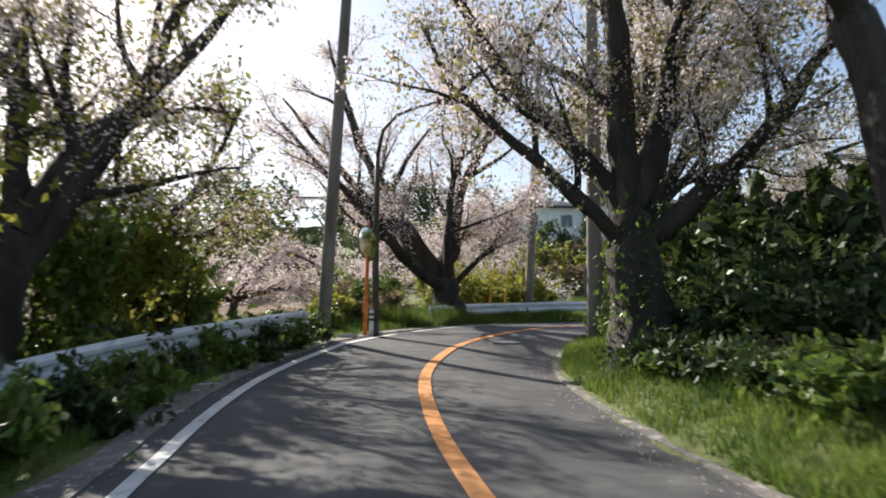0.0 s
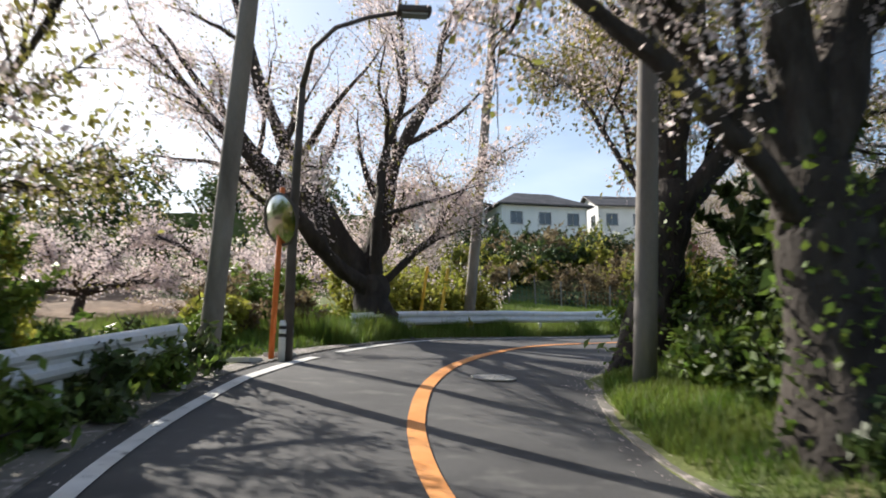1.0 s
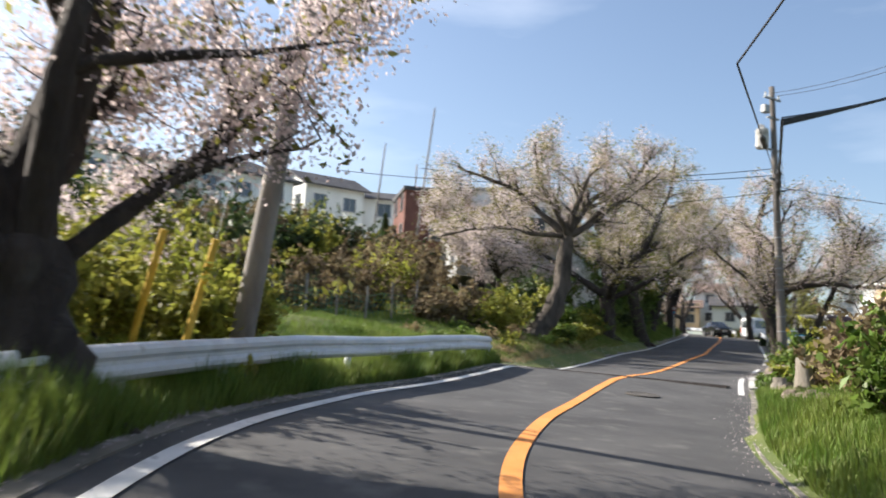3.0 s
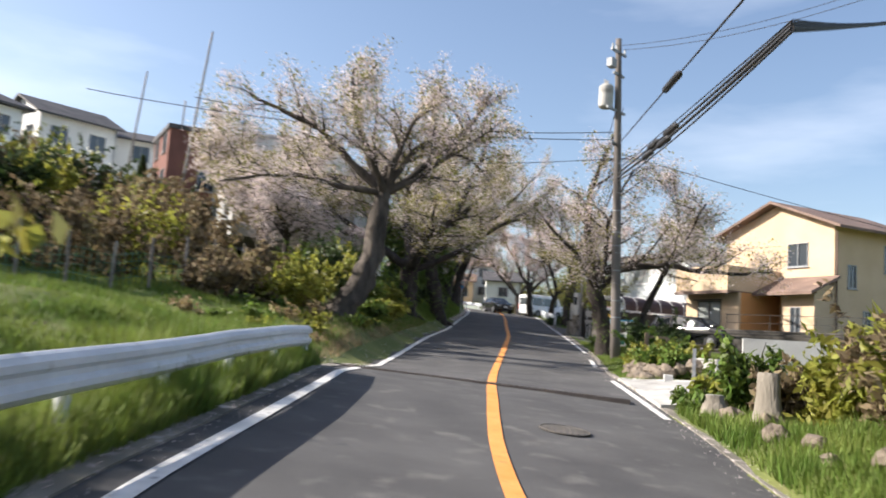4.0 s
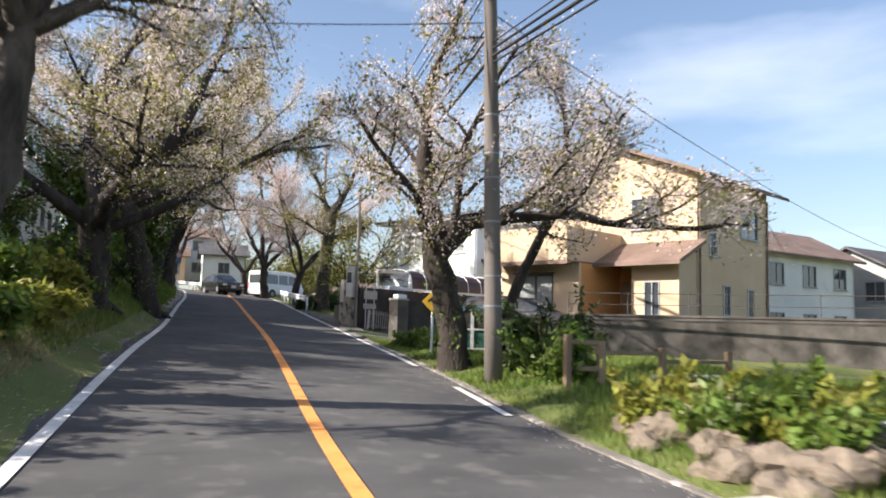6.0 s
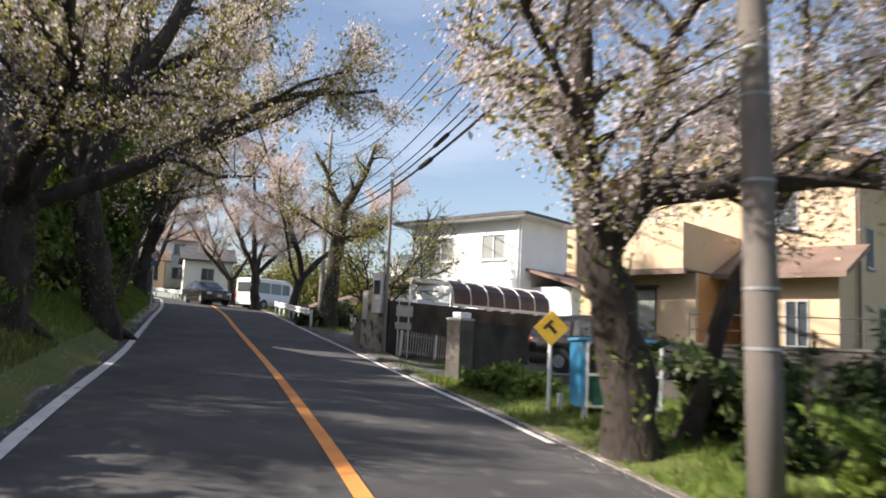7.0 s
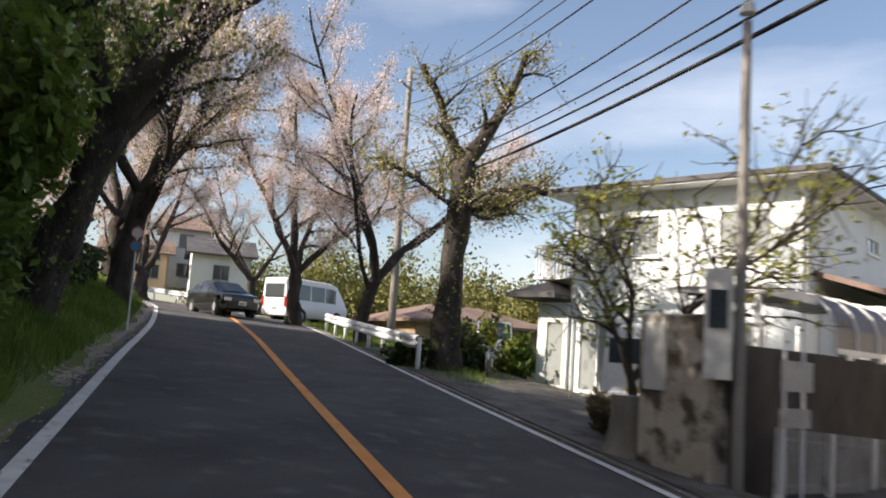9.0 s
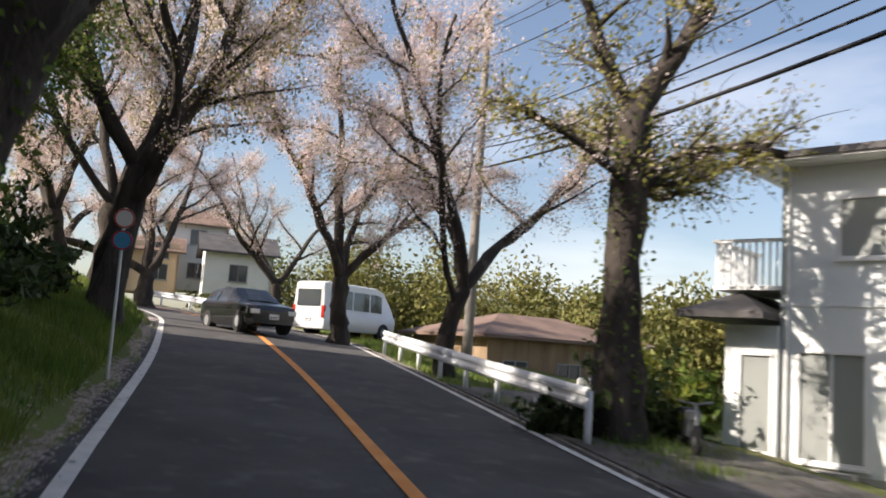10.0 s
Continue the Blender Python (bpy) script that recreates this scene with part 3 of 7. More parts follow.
def cherry(seed, x, y, r, fork, lean, limbs, label, bloom=9000, leaf=1500, pink=False, twig=1.0, z=None, ivy=0, size=0.046,
           droop=0.0, leaf_mat=None, tip=0.035, spread=0.27, stem=None, bark=None):
    """A cherry: trunk, limbs (azimuth, elevation, length, radius share), side branches, twigs, blossom and young leaves.
    fork: trunk length; lean: the trunk's azimuth and elevation; stem: azimuth, elevation and length of an upper trunk."""
    rng = np.random.default_rng(seed)
    z = gz(x, y) - 0.40 if z is None else z - 0.3
    root = empty("cherry_tree", pose(x, y, z), label, "tree", "roadside cherry trees")
    branches, ends = [], []
    trunk, tr, w = grow(rng, (0, 0, 0), way_of(*lean), fork + 0.28, r, r * 0.78, 9, 0.05, 0.02)
    tr = tr * (1 + 0.42 * np.exp(-np.maximum(0, np.linspace(0, fork + 0.28, 10) - 0.3) / 0.3))
    if stem:
        up_, ur, _ = grow(rng, trunk[-1], way_of(*stem[:2]), stem[2], r * 0.74, r * 0.52, 7, 0.05, 0.01)
        trunk, tr = np.concatenate([trunk, up_[1:]]), np.r_[tr, ur[1:]]
    crown = trunk[-1] + (trunk[-1] - trunk[-2]) / np.linalg.norm(trunk[-1] - trunk[-2]) * r * np.array([[0.22], [0.42]])
    branches.append((np.concatenate([trunk, crown]), np.r_[tr, tr[-1] * 0.78, tr[-1] * 0.3], 14))
    for a in rng.uniform(0, 360, 5):       # buttress roots
        pts, rad, _ = grow(rng, (0, 0, 0.28 + r * 0.9), way_of(a, -30), r * 2.3, r * 0.44, r * 0.1, 4, 0.05, -0.02)
        branches.append((pts, rad, 7))
    for az, el, length, share in limbs:
        start = trunk[-1 if share > 0.45 else -3]
        length *= 1.22 if pink else 1.06
        lp, lr, _ = grow(rng, start, way_of(az, el), length, r * share, tip, 14, 0.11, 0.012 - droop)
        branches.append((lp, lr, 9))
        k = 3
        while k < 14:
            base_way = lp[k] - lp[k - 1]
            base_way /= np.linalg.norm(base_way)
            out = rng.normal(size=3)
            out -= base_way * out.dot(base_way)
            out /= np.linalg.norm(out)
            out[2] = abs(out[2]) * 0.6 if rng.random() < 0.7 else out[2] * 0.5
            sl = length * rng.uniform(0.28, 0.5) * (1.15 - k / 18)
            sp, sr, _ = grow(rng, lp[k], base_way * 0.7 + out * 0.9, sl, lr[k] * 0.55 + 0.008, 0.012, 8, 0.15, 0.01 - droop)
            branches.append((sp, sr, 5))
            ends.append((sp, 2))
            for j in range(2, 9, 1):
                tw = (sp[j] - sp[j - 1])
                tw /= np.linalg.norm(tw)
                o = rng.normal(size=3)
                tl = rng.uniform(0.45, 1.15) * twig
                tp, tr2, _ = grow(rng, sp[j], tw * 0.7 + o * 0.55, tl, 0.013, 0.004, 4, 0.16, 0.01 - droop * 1.5)
                branches.append((tp, tr2, 3))
                ends.append((tp, 3))
            k += 1 if rng.random() < 0.6 else 2
        ends.append((lp[9:], 3))
    put("trunk", bark_mesh("trunk", branches, rng, bark), root)
    # blossom along the twigs, in loose bunches
    segs = np.concatenate([p[:-1] for p, _ in ends])
    sege = np.concatenate([p[1:] for p, _ in ends])
    def scatter(n, sd):
        nb = max(1, n // 4)
        i = rng.integers(0, len(segs), nb)
        c = segs[i] + (sege[i] - segs[i]) * rng.random((nb, 1)) + rng.normal(size=(nb, 3)) * sd * 0.45
        return (c[:, None] + rng.normal(size=(nb, 4, 3)) * sd * 0.42).reshape(-1, 3)
    if bloom:
        put("blossom", leaves(rng, scatter(int(bloom * (3.0 if pink else 2.8)), spread), size * 0.73, BLOSSOM_PINK if pink else BLOSSOM, "blossom"), root, "pale pink blossom in loose bunches")
    if leaf:
        put("young_leaves", leaves(rng, scatter(int(leaf * 1.7), spread * 1.1), 0.046, leaf_mat or YOUNG_LEAF, "young_leaves", long=1.3), root, "olive-bronze young leaves")
    if ivy:
        i = rng.integers(1, len(trunk) - 1, ivy)
        c = trunk[i] + (trunk[i + 1] - trunk[i]) * rng.random((ivy, 1))
        o = rng.normal(size=(ivy, 3))
        o /= np.linalg.norm(o, axis=1)[:, None]
        put("ivy", leaves(rng, c + o * (tr[i] * rng.uniform(0.9, 1.7, ivy))[:, None], 0.055, LEAF, "ivy"), root, "green ivy on the trunk")
    return root


def bush(seed, x, y, rx, ry, h, n, mat, name, label, category="bush", size=0.07, z=None, lobes=7, long=1.4, stems=10, turn=0.0):
    """A shrub: stems, and leaves on the shells of several uneven lobes."""
    rng = np.random.default_rng(seed)
    z = gz(x, y) - 0.05 if z is None else z
    root = empty(name, pose(x, y, z, 0, 0, turn), label, category)
    lobes, n, size = lobes * 2, int(n * 0.75), size * 1.13
    cen = np.c_[rng.uniform(-0.8, 0.8, lobes) * rx, rng.uniform(-0.8, 0.8, lobes) * ry, rng.uniform(0.1, 0.78, lobes) * h]
    rad = rng.uniform(0.14, 0.36, lobes)
    n1 = int(n * 0.72)
    i = rng.integers(0, lobes, n1)
    o = rng.normal(size=(n1, 3))
    o /= np.linalg.norm(o, axis=1)[:, None]
    p = cen[i] + o * (rng.random((n1, 1)) ** 0.4) * rad[i][:, None] * np.array((rx, ry, h * 0.8)) * (1 + 0.35 * rng.normal(size=(n1, 1)))
    ns = 26                                   # stray shoots that break the outline
    ca = cen[rng.integers(0, lobes, ns)]
    sw = rng.normal(size=(ns, 3)) * np.array((0.5 * rx, 0.5 * ry, 0.15 * h)) + np.array((0, 0, 0.36 * h))
    k = rng.integers(0, ns, n - n1)
    q = ca[k] + sw[k] * rng.random((n - n1, 1)) + rng.normal(size=(n - n1, 3)) * 0.05
    p = np.concatenate([p, q])
    p[:, 2] = np.abs(p[:, 2])
    bm = bmesh.new()
    for k in range(stems):
        e = cen[k % lobes] + rng.normal(size=3) * 0.2 * np.array((rx, ry, h))
        e[2] = abs(e[2]) + 0.3 * h
        st = np.array((rng.uniform(-0.4, 0.4) * rx, rng.uniform(-0.4, 0.4) * ry, 0))
        mid = (st + e) / 2 + rng.normal(size=3) * 0.08 * h
        tube(bm, [st, mid, e], [0.018 + 0.008 * h, 0.015, 0.006], 5)
    part("stem", bm, BARK, root)
    put("foliage", leaves(rng, p, size, mat, "foliage", long=long), root)
    return root


def grass_strip(seed, s0, s1, d0, d1, n, h, mat, name, label):
    """Blades of grass between two offsets from the road, as one mesh."""
    rng = np.random.default_rng(seed)
    s, u = rng.uniform(s0, s1, n), rng.random(n)
    a, b = d0(s), d1(s)
    d = a + (b - a) * u
    x, y = np.interp(s, CS, CL[:, 0]), np.interp(s, CS, CL[:, 1])
    tx, ty = np.interp(s, CS, CT[:, 0]), np.interp(s, CS, CT[:, 1])
    x, y = x + ty * d, y - tx * d
    return blades(rng, x, y, h, mat, name, label)


def blades(rng, x, y, h, mat, name, label):
    patch = 0.5 + 0.5 * np.sin(x * 1.7 + 2 * np.sin(y * 1.1)) * np.cos(y * 1.5 + 1.5 * np.sin(x * 0.7))
    keep = rng.random(len(x)) < 0.30 + 0.7 * patch
    x, y, patch = x[keep], y[keep], patch[keep]
    n = len(x)
    base = np.c_[x, y, ground_z(x, y) - 0.02]
    hh = h * rng.uniform(0.35, 1.2, n) * (0.55 + 0.6 * patch)
    az = rng.uniform(0, 2 * math.pi, n)
    side = np.c_[np.cos(az), np.sin(az), np.zeros(n)] * (0.006 + 0.012 * rng.random(n))[:, None]
    bend = np.c_[np.cos(az + 1.4), np.sin(az + 1.4), np.zeros(n)] * (hh * rng.uniform(0.1, 0.7, n))[:, None]
    up = np.c_[np.zeros(n), np.zeros(n), hh]
    c = np.stack([base - side, base + side, base + bend + up], 1)
    return tagged(put(name, quads(name, c, mat)), label, "grass", kind="stuff")


# the cherries, along the road
def tree_at(s, d):
    p = at(s, d)
    return p.x, p.y


# right side, before and in the bend
cherry(11, *tree_at(8.6, 6.75), 0.36, 4.2, (60, 88), [(80, 72, 6, 0.6), (60, 55, 7, 0.55), (230, 50, 6, 0.5), (10, 40, 6, 0.45)],
       "dark cherry trunk close beside the verge", 7000, 6000)
cherry(12, 2.95, 12.2, 0.42, 2.3, (95, 84), [(140, 76, 8, 0.42), (95, 80, 8, 0.62), (20, 46, 6.5, 0.62), (205, 50, 5.5, 0.3), (60, 58, 6, 0.4), (340, 40, 6, 0.4)],
       "gnarled old cherry with ivy beside the bend", 12500, 4500, ivy=700)
cherry(13, 3.85, 18.7, 0.40, 2.9, (80, 88), [(115, 82, 7.5, 0.6), (60, 76, 7.5, 0.6), (85, 80, 7.0, 0.42), (155, 54, 5.6, 0.14), (200, 60, 4.2, 0.1), (20, 45, 6, 0.4), (330, 50, 6, 0.4)],
       "old many-stemmed cherry with ivy inside the bend", 14000, 10000, ivy=600, tip=0.02)
# behind the guardrail on the outside of the bend
cherry(14, 0.3, 25.8, 0.50, 1.5, (160, 86), [(168, 58, 8.5, 0.62), (95, 62, 3.4, 0.62), (75, 72, 8.0, 0.5), (150, 48, 8.0, 0.46), (200, 30, 7, 0.42), (20, 34, 5, 0.2), (288, 54, 8.0, 0.3)],
       "spreading cherry in full bloom behind the guardrail", 19000, 2000, pink=False)
# left side, at the start
cherry(15, -5.6, 9.8, 0.36, 2.2, (20, 76), [(60, 62, 7, 0.7), (140, 60, 6, 0.5), (10, 40, 5.5, 0.45), (250, 50, 6, 0.4)],
       "leaning dark cherry behind the roadside scrub", 6000, 3500)
cherry(16, -7.0, 8.2, 0.30, 2.6, (100, 84), [(80, 66, 6, 0.65), (170, 50, 6, 0.5), (300, 55, 5, 0.45)],
       "slim dark cherry among the roadside scrub", 4000, 2500)
p_ = at(14.6, -5.0)
cherry(17, p_.x, p_.y, 0.12, 1.3, (60, 86), [(30, 66, 4.2, 0.7), (110, 70, 4.5, 0.7), (200, 55, 4.2, 0.7), (300, 58, 4.0, 0.6), (70, 48, 4.4, 0.6)],
       "slender young cherry in new leaf behind the guardrail", 2500, 4500)
# left row along the climb
# bark colour lightened here to stand for sun on the trunk
cherry(21, 20.75, 45.7, 0.44, 2.5, (312, 62), [(132, 40, 5.4, 0.36), (100, 64, 4.6, 0.36), (312, 38, 5.2, 0.36), (335, 64, 4.6, 0.34), (205, 40, 4.4, 0.30), (40, 42, 5.0, 0.32), (150, 14, 5.2, 0.24), (255, 58, 4.2, 0.30), (300, 8, 4.6, 0.22)],
       "leaning old cherry with sunlight in its bark colour at the lawn's end", 13000, 5500, droop=0.012, stem=(115, 87, 2.9), bark=BARK_SUNLIT)
cherry(39, 24.5, 53.4, 0.16, 1.9, (300, 84), [(215, 40, 3.4, 0.7), (130, 45, 3.2, 0.7), (290, 35, 3.2, 0.6), (180, 62, 3.0, 0.6), (250, 66, 3.0, 0.6), (40, 50, 3.0, 0.5)],
       "small weeping cherry in white bloom on the slope", 6500, 900, droop=0.07, size=0.055)
cherry(22, 31.2, 52.5, 0.46, 2.7, (330, 84), [(308, 50, 8.4, 0.6), (10, 58, 7.6, 0.5), (80, 62, 7.0, 0.5), (145, 48, 7.8, 0.44), (285, 58, 7.2, 0.42), (215, 46, 7, 0.42), (330, 28, 7.0, 0.36)],
       "massive dark cherry arching over the road", 10500, 11000, ivy=500, droop=0.008)
cherry(23, 37.5, 56.0, 0.42, 4.0, (120, 84), [(314, 30, 8.2, 0.52), (285, 66, 7.0, 0.46), (60, 66, 7, 0.5), (130, 60, 6.5, 0.46), (10, 55, 8, 0.46)],
       "dark cherry with a long limb over the road", 16000, 9000, ivy=700)
cherry(24, 45.5, 63.3, 0.38, 3.6, (305, 78), [(300, 68, 8.0, 0.7), (25, 66, 7, 0.5), (120, 72, 7, 0.5), (340, 56, 7.5, 0.44)],
       "old dark cherry leaning out from the bank", 12000, 6500, ivy=500)
cherry(26, 55.5, 70.5, 0.38, 3.4, (350, 86), [(300, 58, 7.0, 0.6), (40, 62, 6.5, 0.5), (130, 58, 6.5, 0.5), (270, 42, 6.5, 0.4), (330, 70, 7, 0.5)],
       "dark cherry standing behind the road sign", 14000, 7500, pink=True)
cherry(27, 63.5, 80.5, 0.36, 2.2, (20, 84), [(330, 50, 6, 0.6), (100, 60, 6, 0.55), (200, 50, 6, 0.5)],
       "cherry on the inside of the far bend", 14000, 2500, pink=True)
cherry(28, 74, 92, 0.36, 2.4, (20, 84), [(330, 50, 7, 0.6), (100, 60, 7, 0.55), (200, 50, 7, 0.5)],
       "cherry beyond the far bend", 14000, 2200, pink=True)
cherry(29, 61.0, 76.0, 0.32, 2.6, (350, 84), [(330, 60, 8.0, 0.6), (40, 66, 8, 0.55), (130, 55, 7, 0.5), (280, 52, 7, 0.45)],
       "dark cherry where the bank begins to bend", 15000, 5200, pink=True)
# on the slope behind the left row
for k, (s_, d_, b_) in enumerate(((62.5, -9.5, 8000), (66.0, -8.5, 7000))):
    cherry(45 + k, *tree_at(s_, d_), 0.26, 2.4, (300, 86), [(300, 46, 5.0, 0.6), (30, 50, 5.0, 0.55), (120, 52, 4.6, 0.5), (210, 34, 5.2, 0.5), (180, 24, 5.0, 0.4)],
           "tall flowering cherry on the slope", b_, 5000, size=0.055)
# right row along the climb
cherry(31, 31.4, 41.75, 0.33, 3.3, (110, 88), [(112, 80, 5.6, 0.66), (286, 8, 6.5, 0.46), (20, 60, 5.2, 0.42), (315, 52, 6.4, 0.42), (240, 54, 5.0, 0.38), (170, 46, 4.2, 0.3)],
       "flowering cherry beside the utility pole", 8500, 3600, ivy=300)
cherry(38, 32.1, 41.35, 0.14, 3.4, (292, 66), [(300, 74, 4.0, 0.7), (250, 55, 3.4, 0.6), (350, 55, 3.4, 0.6)],
       "slim second cherry stem leaning beside the old trunk", 5000, 1600)
cherry(32, 55.2, 59.1, 0.38, 5.9, (100, 89), [(296, 66, 3.4, 0.62), (112, 52, 3.0, 0.46), (20, 35, 2.8, 0.2), (260, 35, 2.6, 0.16), (330, 15, 2.8, 0.2), (300, 5, 2.6, 0.16), (350, -5, 2.4, 0.14), (150, 25, 2.6, 0.16)],
       "pollarded dark cherry trunk with bushy shoots", 1000, 3800, ivy=900, leaf_mat=YOUNG_LEAF, tip=0.07)
cherry(33, 61.2, 64.6, 0.24, 2.4, (150, 85), [(340, 42, 7.5, 0.7), (60, 72, 7, 0.55), (130, 76, 8, 0.6), (200, 58, 6.5, 0.4)],
       "twin-stemmed cherry behind the guardrail", 16000, 2600, pink=True)
cherry(34, 66.2, 70.4, 0.30, 2.4, (110, 86), [(330, 50, 6, 0.5), (100, 78, 7, 0.65), (180, 60, 6, 0.5), (30, 60, 6, 0.5)],
       "flowering cherry in front of the parked van", 17000, 2600, pink=True)
cherry(35, 72.3, 84.0, 0.42, 1.8, (60, 85), [(150, 36, 7.5, 0.6), (80, 72, 7, 0.55), (330, 50, 7, 0.5), (20, 60, 7, 0.5)],
       "wide flowering cherry on the far bend", 19000, 3600, pink=True)
cherry(36, 79.5, 81.5, 0.32, 2.2, (60, 85), [(150, 50, 7, 0.6), (80, 72, 7, 0.55), (330, 50, 7, 0.5)],
       "flowering cherry behind the vans", 11000, 1500, pink=True)


# ---- overhead line ----
def pole(name, x, y, z0, h, r0, r1, mat, label, category="pole", top=None):
    root = empty(name, pose(x, y, z0), label, category)
    tx, ty = top or (0, 0)
    part("shaft", tube(bmesh.new(), [(tx * k / 8, ty * k / 8, -0.3 + (h + 0.3) * k / 8) for k in range(9)],
                       [r0 + (r1 - r0) * k / 8 for k in range(9)], 14), mat, root, smooth=True)
    return root


def cable(name, a, b, sag, r, label, mat=BLACK):
    a, b = Vector(a), Vector(b)
    pts = [a.lerp(b, k / 20) - Vector((0, 0, sag * 4 * (k / 20) * (1 - k / 20))) for k in range(21)]
    return tagged(part(name, tube(bmesh.new(), pts, r, 6), mat), label, "cable")


def rail(s0, s1, d, label, h=0.78, post_step=2.0, dfun=None, tops=None):
    """A steel guardrail: corrugated beam on posts."""
    g = dfun or (lambda s: d)
    p0 = at(s0, g(s0))
    root = empty("guardrail", Matrix.Translation((p0.x, p0.y, p0.z)), label, "guardrail")
    prof = [(0.0, 0.0), (0.035, 0.02), (0.075, 0.06), (0.075, 0.11), (0.03, 0.15), (0.03, 0.19), (0.075, 0.23), (0.075, 0.28), (0.035, 0.32), (0.0, 0.34)]
    sgn = 1 if d < 1 else -1
    verts, faces = [], []
    ss = np.arange(s0, s1 + 1e-6, 0.4)
    for s in ss:
        c, t = at(s, g(s)), along(s)
        side = Vector((t.y, -t.x, 0)) * sgn
        zz = gz(c.x, c.y)
        zz = float(road_z(s, g(s))) + float(table(s, tops)) - h if tops else max(float(road_z(s, g(s))), zz - 0.15)
        for off, up in prof:
            verts.append(Vector((c.x, c.y, zz)) + side * off + Vector((0, 0, h - 0.34 + up)) - p0)
        for off, up in prof[::-1]:
            verts.append(Vector((c.x, c.y, zz)) + side * (off - 0.012) + Vector((0, 0, h - 0.34 + up)) - p0)
    n = len(prof) * 2
    for i in range(len(ss) - 1):
        for k in range(n):
            a, b = i * n + k, i * n + (k + 1) % n
            faces.append((a, b, b + n, a + n))
    faces += [tuple(range(n))[::-1], tuple((len(ss) - 1) * n + k for k in range(n))]
    put("beam", mesh_from("beam", verts, faces, GALV), root)
    for s in np.arange(s0 + 0.15, s1, post_step):
        c, t = at(s, g(s)), along(s)
        side = Vector((t.y, -t.x, 0)) * sgn
        q = c - side * 0.07 - p0
        gr = gz(c.x, c.y) - p0.z - 0.2
        head = q.z + float(table(s, tops)) - 0.06 if tops else h - 0.08 + max(0, gr + 0.1)
        part("post", tube(bmesh.new(), [(q.x, q.y, gr), (q.x, q.y, head)], 0.058, 10), GALV, root, smooth=True)
    return root


rail(-12, 16.2, -3.0, "old white guardrail half hidden by scrub", dfun=lambda s: left_at(s) - table(s, [(-12, 1.7), (9, 1.75), (13, 1.0), (16.2, 0.35)]))
rail(24.0, 40.3, -2.6, "white steel guardrail round the outside of the bend", dfun=lambda s: left_at(s) - table(s, [(23.6, 1.35), (26, 1.0), (28, 0.85), (34, 0.70), (39.0, 0.60)]),
     tops=[(24, 0.58), (26, 0.64), (30, 0.75), (36, 0.81), (38.5, 0.76), (40.3, 0.67)])
rail(87.3, 101.5, 6.3, "white steel guardrail beside the parked vans", dfun=lambda s: right_at(s) + 0.45, tops=[(87.3, 0.90), (92.6, 0.81), (100, 0.74)])


# ---- houses ----
def frame_at(x, y, z, ang):
    return pose(x, y, z, 0, 0, ang)


def panel(bm, p0, p1, t, z0, z1, openings=()):
    """A wall from p0 to p1, t thick to its left, with openings (from, to, sill, head) cut through."""
    p0, p1 = Vector((*p0, 0)), Vector((*p1, 0))
    e = (p1 - p0).normalized()
    n, length = Vector((-e.y, e.x, 0)), (p1 - p0).length
    xs = sorted({0.0, length, *(v for o in openings for v in o[:2])})
    zs = sorted({z0, z1, *(v for o in openings for v in o[2:])})
    for a, b in zip(xs, xs[1:]):
        for c, d in zip(zs, zs[1:]):
            if any(o[0] <= a and b <= o[1] and o[2] <= c and d <= o[3] for o in openings):
                continue
            v = [bm.verts.new(p0 + e * i + n * j + Vector((0, 0, k))) for k in (c, d) for j in (0, t) for i in (a, b)]
            for f in ((0, 2, 3, 1), (4, 5, 7, 6), (0, 1, 5, 4), (2, 6, 7, 3), (0, 4, 6, 2), (1, 3, 7, 5)):
                bm.faces.new([v[i] for i in f])
    bmesh.ops.remove_doubles(bm, verts=bm.verts, dist=1e-4)
    return bm


def oriented(p0, p1, z=0.0):
    e = (Vector(p1) - Vector(p0)).normalized()
    return Matrix.Translation((p0[0], p0[1], z)) @ Matrix.Rotation(math.atan2(e.y, e.x), 4, 'Z')


def window(parent, p0, p1, o, frame=None, glass=None, bars=1, sill=True, hood=False):
    """A window in the wall p0-p1 at opening o: frame, panes, sill."""
    frame, glass = frame or STEEL, glass or GLASS
    w, h = o[1] - o[0], o[3] - o[2]
    f = 0.05
    m = oriented(p0, p1) @ Matrix.Translation((o[0], 0, o[2]))
    rows = [(0, w, -0.03, 0.07, 0, f), (0, w, -0.03, 0.07, h - f, h), (0, f, -0.03, 0.07, f, h - f), (w - f, w, -0.03, 0.07, f, h - f)]
    for k in range(bars):
        c = w * (k + 1) / (bars + 1)
        rows.append((c - 0.025, c + 0.025, -0.02, 0.06, f, h - f))
    win = part("window", boxes(*rows), frame, parent, m=m)
    step = w / (bars + 1)
    for k in range(bars + 1):
        part("pane", boxes((k * step + 0.02, (k + 1) * step - 0.02, 0.015 + 0.018 * (k % 2), 0.027 + 0.018 * (k % 2), f * 0.6, h - f * 0.6)), glass, win)
    if sill:
        part("sill", boxes((-0.05, w + 0.05, -0.09, -0.02, -0.06, 0.0), bevel=0.006), frame, win)
    if hood:
        part("hood", boxes((-0.08, w + 0.08, -0.28, -0.02, h + 0.02, h + 0.07)), frame, win)
    return win


